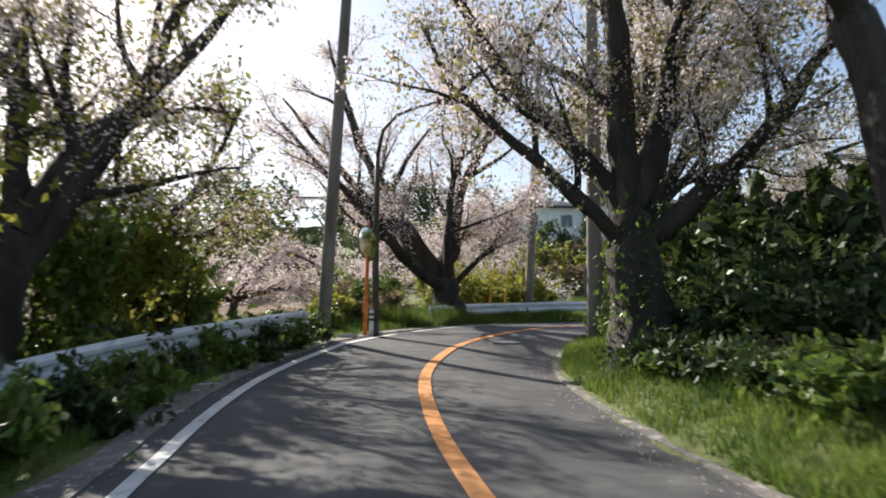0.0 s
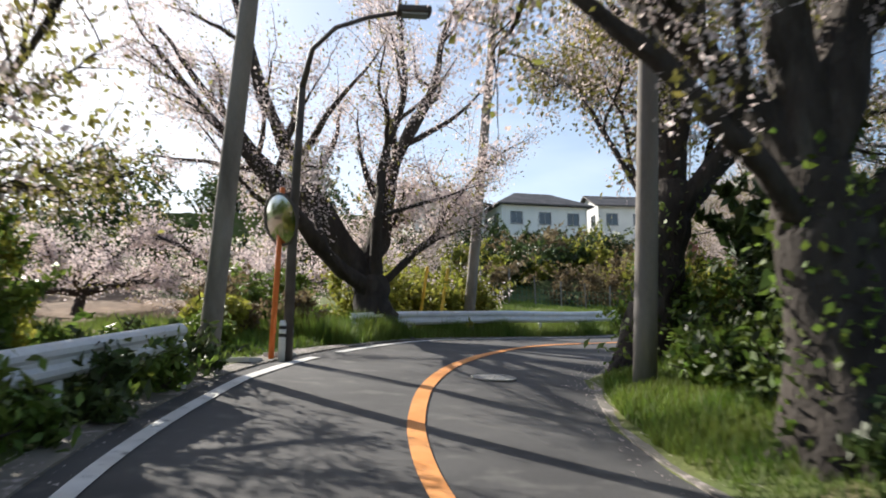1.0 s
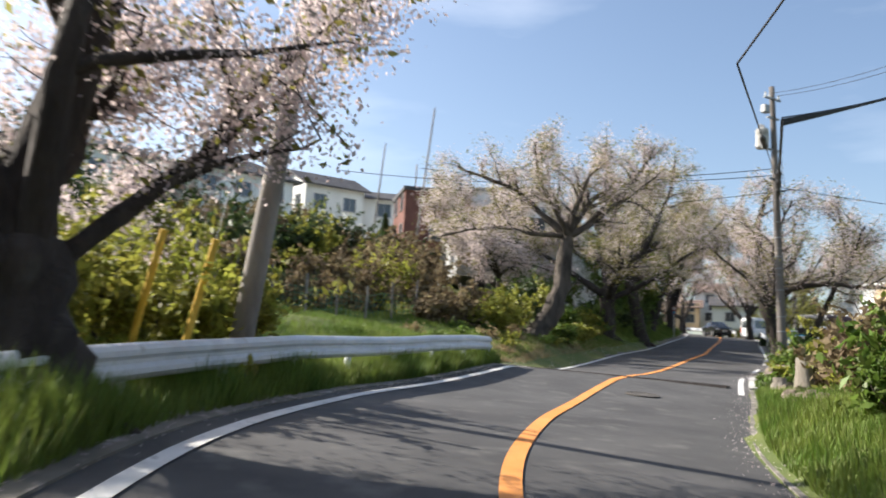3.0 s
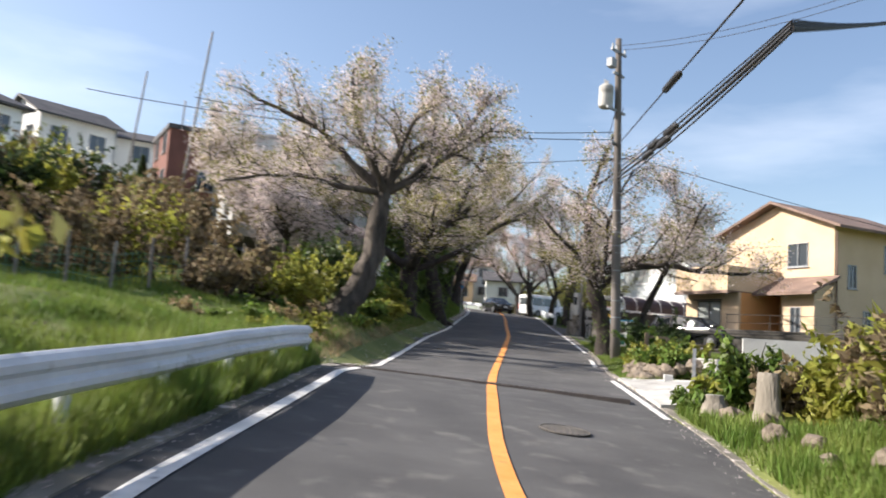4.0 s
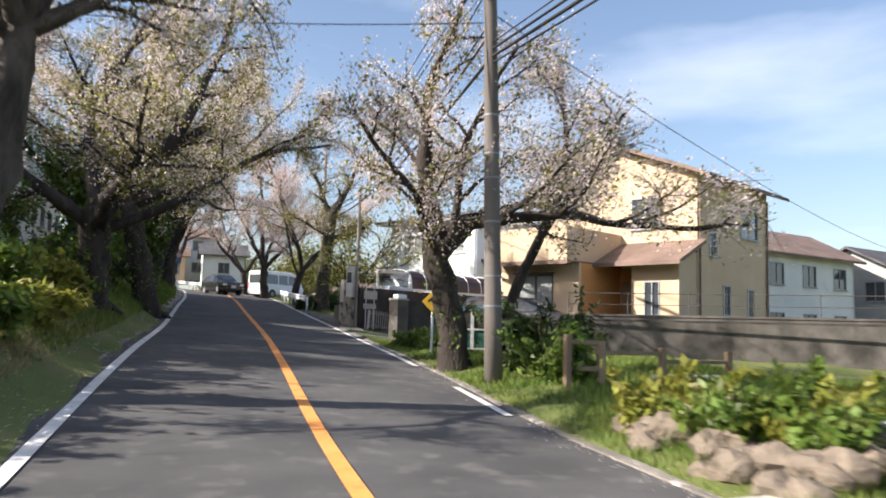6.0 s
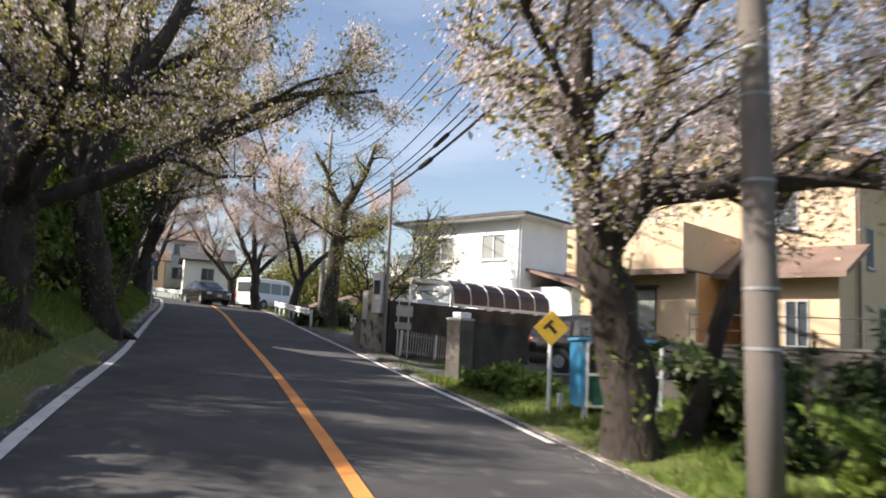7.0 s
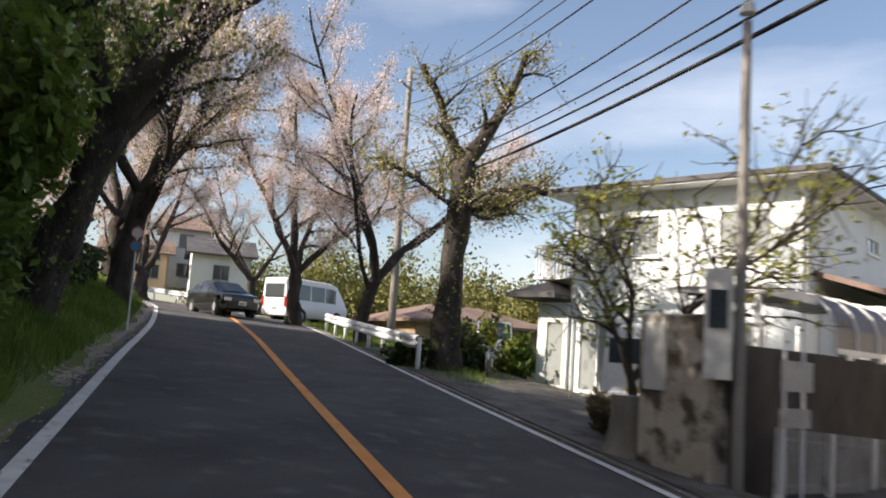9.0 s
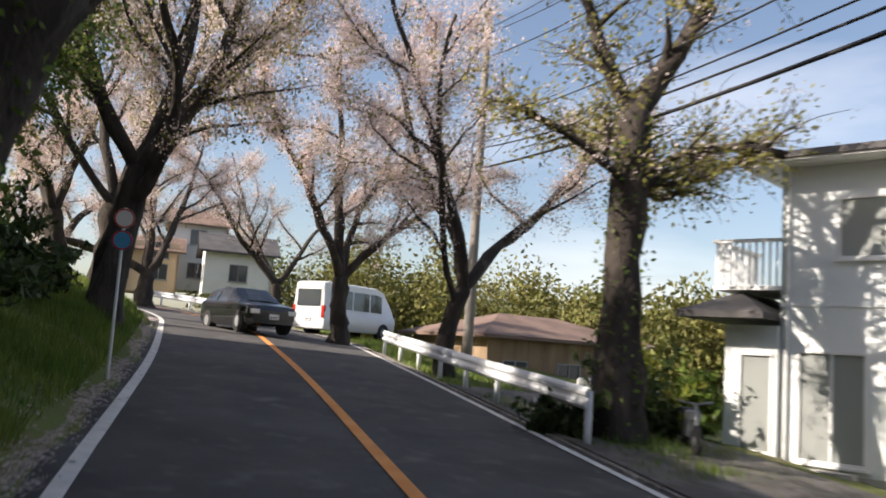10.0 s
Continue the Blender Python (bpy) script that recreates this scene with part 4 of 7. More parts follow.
def roof_gable(x0, x1, y0, y1, ze, zr, t=0.14, along_x=True, over=0.0):
    """Two pitched slabs with thickness."""
    bm = bmesh.new()
    if along_x:
        ym = (y0 + y1) / 2
        sides = [((y0, ze), (ym, zr)), ((y1, ze), (ym, zr))]
        for (ya, za), (yb, zb) in sides:
            v = [bm.verts.new(c) for c in ((x0, ya, za), (x1, ya, za), (x1, yb, zb), (x0, yb, zb),
                                           (x0, ya, za + t), (x1, ya, za + t), (x1, yb, zb + t), (x0, yb, zb + t))]
            for f in ((0, 3, 2, 1), (4, 5, 6, 7), (0, 1, 5, 4), (1, 2, 6, 5), (2, 3, 7, 6), (3, 0, 4, 7)):
                bm.faces.new([v[i] for i in f])
    bmesh.ops.recalc_face_normals(bm, faces=bm.faces)
    return bm


def roof_hip(x0, x1, y0, y1, ze, zr, inset, t=0.13):
    bm = bmesh.new()
    long_x = (x1 - x0) > (y1 - y0)
    if long_x:
        r = [(x0 + inset, (y0 + y1) / 2, zr), (x1 - inset, (y0 + y1) / 2, zr)]
    else:
        r = [((x0 + x1) / 2, y0 + inset, zr), ((x0 + x1) / 2, y1 - inset, zr)]
    c = [(x0, y0, ze), (x1, y0, ze), (x1, y1, ze), (x0, y1, ze)]
    lo = [bm.verts.new((x, y, z - t)) for x, y, z in c]
    up = [bm.verts.new(p) for p in c]
    rr = [bm.verts.new(p) for p in r]
    bm.faces.new(lo[::-1])
    for k in range(4):
        bm.faces.new((lo[k], lo[(k + 1) % 4], up[(k + 1) % 4], up[k]))
    if long_x:
        fs = [(up[0], up[1], rr[1], rr[0]), (up[1], up[2], rr[1]), (up[2], up[3], rr[0], rr[1]), (up[3], up[0], rr[0])]
    else:
        fs = [(up[0], up[1], rr[0]), (up[1], up[2], rr[1], rr[0]), (up[2], up[3], rr[1]), (up[3], up[0], rr[0], rr[1])]
    for f in fs:
        bm.faces.new(f)
    bmesh.ops.recalc_face_normals(bm, faces=bm.faces)
    return bm


def gable_wall(bm, x, t, y0, y1, ze, zr):
    v = [bm.verts.new((a, b, c)) for a in (x, x + t) for b, c in ((y0, ze), (y1, ze), ((y0 + y1) / 2, zr))]
    for f in ((0, 2, 1), (3, 4, 5), (0, 1, 4, 3), (1, 2, 5, 4), (2, 0, 3, 5)):
        bm.faces.new([v[i] for i in f])
    return bm


def yellow_house():
    root = empty("house", frame_at(46.15, 37.75, 5.69, -22.1), "cream stucco two-storey house with brown gabled roof", "house")
    L, W, H = 6.34, 7.2, 6.35
    front, side = ((0, W), (0, 0)), ((0, 0), (L, 0))
    fo = [(4.35, 5.65, 4.3, 5.55)]
    so = [(3.7, 5.4, 4.2, 5.65), (0.95, 1.6, 3.2, 4.4), (2.1, 2.75, 0.95, 2.15), (4.3, 5.0, 0.95, 2.1)]
    part("wall", panel(bmesh.new(), *front, 0.16, 0, H, fo), STUCCO_YELLOW, root)
    part("wall", panel(bmesh.new(), (0.16, 0), side[1], 0.16, 0, H, [(a - 0.16, b - 0.16, c, d) for a, b, c, d in so]), STUCCO_YELLOW, root)
    part("wall", panel(bmesh.new(), (L, 0), (L, W), 0.16, 0, H), STUCCO_YELLOW, root)
    part("wall", panel(bmesh.new(), (L, W), (0, W), 0.16, 0, H), STUCCO_YELLOW, root)
    part("gable", gable_wall(bmesh.new(), 0.0, 0.16, 0, W, H, H + 1.30), STUCCO_YELLOW, root)
    part("roof", roof_gable(-0.55, L + 0.6, -0.75, W + 0.75, H - 0.30, H + 1.38), ROOF_BROWN, root, "brown tiled roof with deep eaves")
    for o in fo:
        window(root, *front, o)
    for o in so:
        window(root, *side, o)
    # porch volume in front, with its lean-to roof
    px, py0, py1, ph = -1.37, 0.02, 3.4, 2.75
    part("porch_wall", panel(bmesh.new(), (px, 2.0), (px, py0), 0.14, 0, ph, [(0.55, 1.2, 0.8, 2.1)]), STUCCO_YELLOW, root)
    window(root, (px, 2.0), (px, py0), (0.55, 1.2, 0.8, 2.1))
    part("porch_wall", panel(bmesh.new(), (px + 0.14, py0), (0, py0), 0.14, 0, ph + 0.5), STUCCO_YELLOW, root)
    part("porch_wall", panel(bmesh.new(), (0, 2.0), (px + 0.14, 2.0), 0.14, 0, ph), STUCCO_ORANGE, root, "orange stucco porch side")
    part("entrance", boxes((-0.06, -0.01, 2.15, 3.29, 0, ph)), STUCCO_ORANGE, root, "orange recessed entrance")
    part("door", boxes((-0.12, -0.07, 2.3, 3.2, 0.1, 2.2), bevel=0.01), WOOD, root)
    bm = bmesh.new()
    v = [bm.verts.new(c) for c in ((px - 0.7, py0 - 0.4, ph - 0.1), (px - 0.7, py1 - 0.12, ph - 0.1), (0.0, py1 - 0.12, ph + 0.85), (0.0, py0 - 0.4, ph + 0.85),
                                   (px - 0.7, py0 - 0.4, ph + 0.05), (px - 0.7, py1 - 0.12, ph + 0.05), (0.0, py1 - 0.12, ph + 1.0), (0.0, py0 - 0.4, ph + 1.0))]
    for f in ((0, 3, 2, 1), (4, 5, 6, 7), (0, 1, 5, 4), (1, 2, 6, 5), (2, 3, 7, 6), (3, 0, 4, 7)):
        bm.faces.new([v[i] for i in f])
    part("porch_roof", bm, ROOF_BROWN, root)
    # wing with sliding doors and the balcony above
    wx, wy0, wy1 = -2.95, 3.3, 7.1
    wf = ((wx, wy1), (wx, wy0))
    wo = [(0.9, 2.6, 0.35, 2.35)]
    part("wall", panel(bmesh.new(), *wf, 0.15, 0, 2.76, wo), STUCCO_YELLOW, root)
    window(root, *wf, wo[0], frame=POLE_STEEL, glass=GLASS_PALE, bars=1, hood=True)
    part("wall", panel(bmesh.new(), (wx + 0.15, wy0), (0, wy0), 0.15, 0, 2.76), STUCCO_ORANGE, root)
    part("wall", panel(bmesh.new(), (0, wy1), (wx + 0.15, wy1), 0.15, 0, 2.76), STUCCO_YELLOW, root)
    part("fascia", boxes((wx - 0.85, wx - 0.65, wy0 - 0.05, wy1 + 0.05, 2.66, 2.82), (wx - 0.65, -0.01, wy0, wy1, 2.765, 2.82)), ROOF_BROWN, root)
    for side_ in ((wx - 0.8, wx - 0.65, wy0, wy1), (wx - 0.65, -0.01, wy0, wy0 + 0.15), (wx - 0.65, -0.01, wy1 - 0.15, wy1)):
        part("balcony_parapet", boxes((*side_, 2.825, 4.1)), STUCCO_YELLOW, root)
    bm = bmesh.new()
    tube(bm, [(wx - 0.72, wy0 + 0.1, 4.32), (wx - 0.72, wy1 - 0.1, 4.32)], 0.03, 8)
    for k in range(6):
        yy = wy0 + 0.2 + k * (wy1 - wy0 - 0.4) / 5
        tube(bm, [(wx - 0.72, yy, 4.05), (wx - 0.72, yy, 4.32)], 0.018, 6)
    part("balcony_rail", bm, STEEL, root)
    for yy, xx in ((-0.07, 0.1), (-0.07, L - 0.1)):
        part("downpipe", tube(bmesh.new(), [(xx, yy, 0), (xx, yy, H - 0.35)], 0.04, 8), ROOF_BROWN, root)
    return root


def white_house():
    root = empty("house", frame_at(56.71, 50.34, 6.2, -20.5), "white sided two-storey house with shallow dark roof", "house")
    L, W, H = 10.8, 6.77, 5.95
    front, side = ((0, W), (0, 0)), ((0, 0), (L, 0))
    fo = [(1.07, 2.82, 4.02, 5.22), (4.5, 5.9, 4.02, 5.22), (0.35, 1.6, 0.15, 2.25), (4.4, 5.8, 0.5, 2.3)]
    so = [(8.1, 9.3, 3.9, 5.2), (5.0, 6.3, 4.7, 5.2)]
    part("wall", panel(bmesh.new(), *front, 0.16, 0, H, fo), SIDING_WHITE, root)
    part("wall", panel(bmesh.new(), (0.16, 0), side[1], 0.16, 0, H, [(a - 0.16, b - 0.16, c, d) for a, b, c, d in so]), SIDING_WHITE, root)
    part("wall", panel(bmesh.new(), (L, 0), (L, W), 0.16, 0, H), SIDING_WHITE, root)
    part("wall", panel(bmesh.new(), (L, W), (0, W), 0.16, 0, H), SIDING_WHITE, root)
    part("roof", roof_hip(-0.75, L + 0.75, -0.75, W + 0.75, H + 0.10, H + 1.05, 4.2), ROOF_DARK, root)
    part("soffit", boxes((-0.7, L + 0.7, -0.7, W + 0.7, H - 0.08, H - 0.03)), WALL_WHITE, root)
    for o in fo:
        window(root, *front, o, frame=WHITE_METAL, glass=GLASS_PALE)
    for o in so:
        window(root, *side, o, frame=WHITE_METAL, glass=GLASS_PALE)
    # moulding between the storeys, and clapboard lines
    part("foundation", boxes((0.02, L - 0.02, 0.02, W - 0.02, -0.9, -0.01)), CONCRETE, root)
    part("belt", boxes((-0.03, 0.0, 0, W, 3.1, 3.16), (0, L, -0.03, 0.0, 3.1, 3.16)), SIDING_WHITE, root)
    # single-storey part towards the carport with its tiled lean-to
    part("wall", panel(bmesh.new(), (0.9, -2.2), (L + 2.5, -2.2), 0.14, 0, 2.8, [(5.4, 6.4, 1.0, 2.1), (7.6, 8.6, 0.9, 2.1)]), SIDING_WHITE, root)
    window(root, (0.9, -2.2), (L + 2.5, -2.2), (5.4, 6.4, 1.0, 2.1), frame=WHITE_METAL)
    window(root, (0.9, -2.2), (L + 2.5, -2.2), (7.6, 8.6, 0.9, 2.1), frame=WHITE_METAL)
    part("wall", panel(bmesh.new(), (0.9, -0.01), (0.9, -2.06), 0.14, 0, 2.8), SIDING_WHITE, root)
    bm = bmesh.new()
    v = [bm.verts.new(c) for c in ((0.4, -2.8, 2.7), (L + 3.0, -2.8, 2.7), (L + 3.0, -0.01, 3.5), (0.4, -0.01, 3.5),
                                   (0.4, -2.8, 2.84), (L + 3.0, -2.8, 2.84), (L + 3.0, -0.01, 3.64), (0.4, -0.01, 3.64))]
    for f in ((0, 3, 2, 1), (4, 5, 6, 7), (0, 1, 5, 4), (1, 2, 6, 5), (2, 3, 7, 6), (3, 0, 4, 7)):
        bm.faces.new([v[i] for i in f])
    part("lean_to_roof", bm, ROOF_BROWN, root)
    # entrance wing at the far end with its small roof and balcony
    part("wall", panel(bmesh.new(), (-0.12, W + 1.06), (-0.12, W + 0.0), 0.14, 0, 2.7, [(0.3, 0.98, 0.2, 2.15)]), SIDING_WHITE, root)
    window(root, (-0.12, W + 1.06), (-0.12, W + 0.0), (0.3, 0.98, 0.2, 2.15), frame=WHITE_METAL, glass=GLASS_PALE, bars=0)
    part("wall", panel(bmesh.new(), (2.5, W + 1.06), (0.02, W + 1.06), 0.14, 0, 2.7), SIDING_WHITE, root)
    part("wing_roof", roof_hip(-0.85, 3.2, W + 0.02, W + 1.8, 2.93, 3.4, 1.1), ROOF_DARK, root)
    part("balcony_floor", boxes((0.0, 2.3, W + 0.01, W + 1.4, 3.42, 3.5)), WHITE_METAL, root)
    for k in range(14):
        part("baluster", boxes((0.05 + k * 0.165, 0.09 + k * 0.165, W + 1.34, W + 1.38, 3.5, 4.4)), WHITE_METAL, root)
    for k in range(9):
        part("baluster", boxes((0.02, 0.06, W + 0.08 + k * 0.14, W + 0.12 + k * 0.14, 3.5, 4.4)), WHITE_METAL, root)
    part("handrail", boxes((-0.02, 2.34, W + 1.32, W + 1.42, 4.402, 4.47), (-0.02, 0.08, W + 0.02, W + 1.32, 4.402, 4.47)), WHITE_METAL, root)
    part("downpipe", tube(bmesh.new(), [(-0.07, W - 0.15, 0), (-0.07, W - 0.15, H)], 0.035, 8), WHITE_METAL, root)
    part("downpipe", tube(bmesh.new(), [(-0.06, 0.1, 0), (-0.06, 0.1, H)], 0.035, 8), WHITE_METAL, root)
    part("step", boxes((-0.5, -0.14, W - 1.5, W + 1.4, -0.2, 0.06)), CONCRETE, root)
    return root


def plain_house(x, y, z, ang, L, W, H, ridge, wall, roof, label, wins=((0, 1.0, 0.9), ), hip=False, name="house", flat=False, glass=None, cols=3, storeys=2):
    """A farther house: four walls with window rows, roof with eaves."""
    root = empty(name, frame_at(x, y, z, ang), label, "house")
    sides = [((0, W), (0, 0), W), ((0, 0), (L, 0), L)]
    for p0, p1, ln in sides:
        n = max(1, int(ln / 2.4))
        ops = []
        for st in range(storeys):
            zb = H * st / storeys + 0.9
            for k in range(n):
                c = ln * (k + 0.5) / n
                ops.append((c - 0.6, c + 0.6, zb, zb + 1.15))
        q0 = p0 if p0 != (0, 0) else (0.15, 0)
        oo = ops if p0 != (0, 0) else [(a - 0.15, b - 0.15, c, d) for a, b, c, d in ops]
        part("wall", panel(bmesh.new(), q0, p1, 0.15, 0, H, oo), wall, root)
        for o in ops:
            window(root, p0, p1, o, glass=glass or GLASS, frame=STEEL)
    part("wall", panel(bmesh.new(), (L, 0), (L, W), 0.15, 0, H), wall, root)
    part("wall", panel(bmesh.new(), (L, W), (0, W), 0.15, 0, H), wall, root)
    if flat:
        part("roof", boxes((-0.12, L + 0.12, -0.12, W + 0.12, H, H + 0.25)), roof, root)
    elif hip:
        part("roof", roof_hip(-0.55, L + 0.55, -0.55, W + 0.55, H + 0.1, H + ridge, min(L, W) * 0.5), roof, root)
    else:
        part("gable", gable_wall(bmesh.new(), 0.0, 0.15, 0, W, H, H + ridge), wall, root)
        part("gable", gable_wall(bmesh.new(), L - 0.15, 0.15, 0, W, H, H + ridge), wall, root)
        part("roof", roof_gable(-0.45, L + 0.45, -0.5, W + 0.5, H - 0.2, H + ridge + 0.05), roof, root)
    return root


yellow_house()
white_house()
plain_house(59.0, 35.8, 5.2, -35, 8.5, 6, 5.2, 1.5, WALL_WHITE, ROOF_BROWN, "white house with brown roof beyond the cream house")
plain_house(66.5, 28.5, 4.8, -35, 8.5, 6, 5.0, 1.5, WALL_GREY, ROOF_DARK, "grey house with dark roof on the far side")
# on the hill
plain_house(25.2, 82.0, 13.0, 2, 5.5, 5.6, 5.7, 1.3, WALL_WHITE, ROOF_DARK, "white gabled house on the hilltop")
plain_house(15.2, 79.5, 12.8, 8, 8.5, 6.0, 5.3, 1.8, SIDING_WHITE, ROOF_DARK, "pale long house with dark roof on the hilltop", hip=True)
plain_house(7.0, 79.5, 12.6, 12, 7, 6.0, 5.6, 1.5, SIDING_WHITE, ROOF_DARK, "pale blue-white house behind the blossom", hip=True)
plain_house(31.3, 84.0, 13.6, -20, 4.2, 4.4, 5.0, 0.8, WALL_WHITE, ROOF_DARK, "small white house on the hill's edge")
plain_house(26.2, 66.8, 11.6, -20, 4.6, 5.0, 4.2, 0.3, WALL_BRICK, ROOF_DARK, "brown brick house on the hill's edge", flat=True)
plain_house(26.5, 60.5, 9.6, -22, 6.5, 6.0, 3.6, 0.3, WALL_GREY, ROOF_DARK, "grey flat-roofed building behind the cherries", flat=True)
plain_house(35.0, 63.4, 7.2, 38, 25.0, 7.0, 9.4, 0.3, WALL_WHITE, WALL_GREY, "tall off-white building behind the bank", flat=True, name="apartment_building", storeys=3)
# beyond the far bend
plain_house(90.6, 98.5, 11.1, -50, 4.0, 5.0, 5.0, 1.2, WALL_WHITE, ROOF_BROWN, "white house beyond the far bend")
plain_house(85.5, 99.8, 10.6, -50, 5.0, 5.0, 3.0, 1.0, STUCCO_YELLOW, ROOF_BROWN, "tan house with a pale gable beyond the far bend")
plain_house(86.0, 91.6, 10.6, -50, 4.4, 5.0, 2.9, 1.2, WALL_WHITE, ROOF_DARK, "low white house behind the far cherries", storeys=1)
plain_house(71.8, 67.0, 5.72, -38, 8.0, 6.0, 2.9, 1.1, WOOD, ROOF_BROWN, "low brown-roofed house below the road", hip=True, storeys=1)


# ---- vehicles ----
def vehicle(name, label, m, stations, paint, wheel_x, wheel_r, glass_bands, side_glass, category="car", tail_lamps=None, head_lamps=None, plate=None, arch=True):
    """A lofted body. stations: x, half width, floor, belt, roof, roof half width. side_glass: runs of x between which the sides are glazed."""
    root = empty(name, m, label, category)
    st = np.array(stations, float)
    def row(x):
        return [np.interp(x, st[:, 0], st[:, k]) for k in range(1, 6)]
    xs = np.unique(np.r_[np.linspace(st[0, 0], st[-1, 0], 40), st[:, 0]])
    bm = bmesh.new()
    rings = []
    for x in xs:
        w, zf, zb, zr, wr = row(x)
        half = [(w * 0.90, zf), (w * 0.985, zf + 0.10), (w, zf + 0.45 * (zb - zf)), (w * 0.985, zb - 0.03), (w * 0.96, zb)]
        if zr > zb + 0.03:
            half += [(wr + (w * 0.96 - wr) * 0.25, zb + (zr - zb) * 0.78), (wr, zr - 0.045), (wr * 0.86, zr - 0.008), (0.0, zr)]
        else:
            half += [(w * 0.90, zb + 0.012), (w * 0.7, zb + 0.025), (w * 0.4, zb + 0.034), (0.0, zb + 0.038)]
        ring = [bm.verts.new((x, y, z)) for y, z in half] + [bm.verts.new((x, -y, z)) for y, z in half[-2::-1]]
        rings.append(ring)
    n = len(rings[0])
    for a, b in zip(rings, rings[1:]):
        for k in range(n - 1):
            bm.faces.new((a[k], b[k], b[k + 1], a[k + 1]))
        bm.faces.new((a[n - 1], b[n - 1], b[0], a[0]))
    bm.faces.new(rings[0])
    bm.faces.new(rings[-1][::-1])
    bmesh.ops.recalc_face_normals(bm, faces=bm.faces)
    body = part("body", bm, paint, root, smooth=True)
    body.data.set_sharp_from_angle(angle=radians(35))
    for x0, x1 in side_glass:
        for sg in (1, -1):
            bm = bmesh.new()
            lo, hi = [], []
            for x in np.linspace(x0, x1, 7):
                w, zf, zb, zr, wr = row(x)
                t0, t1 = 0.08, 0.74
                def sidept(t):
                    return (w * 0.96 + (wr + (w * 0.96 - wr) * 0.25 - w * 0.96) * t / 0.78 + 0.012, zb + (zr - zb) * t)
                (ya, za), (yb, zb2) = sidept(t0), sidept(t1)
                lo.append(bm.verts.new((x, sg * ya, za)))
                hi.append(bm.verts.new((x, sg * yb, zb2)))
            for k in range(6):
                bm.faces.new((lo[k], lo[k + 1], hi[k + 1], hi[k]))
            g = part("side_window", bm, GLASS, root)
            sol = g.modifiers.new("thick", 'SOLIDIFY')
            sol.thickness = 0.01
    for x0, x1 in glass_bands:       # front and rear screens: bands where the roofline climbs
        bm = bmesh.new()
        rows_ = []
        for u in np.linspace(0.08, 0.92, 6):
            x = x0 + (x1 - x0) * u
            w, zf, zb, zr, wr = row(x)
            dirx = -0.014 if x0 < x1 and x0 < 0 else 0.014
            ww = wr * 0.90
            rows_.append([bm.verts.new((x + dirx, y * ww, zr - 0.03 * abs(y) ** 3 + 0.014)) for y in (-1, -0.6, -0.2, 0.2, 0.6, 1)])
        for a, b in zip(rows_, rows_[1:]):
            for k in range(5):
                bm.faces.new((a[k], a[k + 1], b[k + 1], b[k]))
        bmesh.ops.recalc_face_normals(bm, faces=bm.faces)
        g = part("windscreen", bm, GLASS, root)
        sol = g.modifiers.new("thick", 'SOLIDIFY')
        sol.thickness = 0.01
    for wx in wheel_x:
        w = row(wx)[0]
        for sg in (1, -1):
            wheel = part("wheel", tube(bmesh.new(), [(0, sg * (w - 0.20), 0), (0, sg * (w - 0.19), 0), (0, sg * (w - 0.02), 0), (0, sg * (w + 0.012), 0)],
                                       [wheel_r * 0.93, wheel_r, wheel_r, wheel_r * 0.92], 22), BLACK, root, "black tyre", m=Matrix.Translation((wx, 0, wheel_r)))
            rim = tube(bmesh.new(), [(0, sg * (w - 0.05), 0), (0, sg * (w + 0.018), 0)], [wheel_r * 0.62, wheel_r * 0.58], 16)
            part("rim", rim, STEEL, wheel, "silver rim")
            if arch:
                part("arch", tube(bmesh.new(), [(wx, sg * (w * 0.90 - 0.15), wheel_r), (wx, sg * (w * 1.0 + 0.004), wheel_r)], wheel_r * 1.16, 22), BLACK, root)
    x0, x1 = st[0, 0], st[-1, 0]
    w0 = st[0, 1]
    for spec, mat, nm, xe, sgn in ((tail_lamps, RED_LAMP, "tail_lamp", x0, -1), (head_lamps, LAMP_CLEAR, "headlamp", x1, 1)):
        if spec:
            ya, yb, za, zb = spec
            for sg in (1, -1):
                a, b = sorted((sg * ya, sg * yb))
                part(nm, boxes((xe - 0.02 if sgn < 0 else xe - 0.10, xe + 0.10 if sgn < 0 else xe + 0.02, a, b, za, zb), bevel=0.01), mat, root)
    if plate:
        xe, z, w, h, mat, sgn = plate
        pl = part("number_plate", boxes((xe - 0.012, xe + 0.012, -w / 2, w / 2, z, z + h)), mat, root)
        part("plate_bars", boxes(*[(xe + sgn * 0.013, xe + sgn * 0.016, -w * 0.38 + k * w * 0.2, -w * 0.26 + k * w * 0.2, z + h * 0.2, z + h * 0.55) for k in range(4)]), BLACK, pl)
    return root


def on_road(s, d, turn):
    p, t = at(s, d), along(s)
    return pose(p.x, p.y, p.z, 0, 0, math.degrees(math.atan2(t.y, t.x)) + turn)


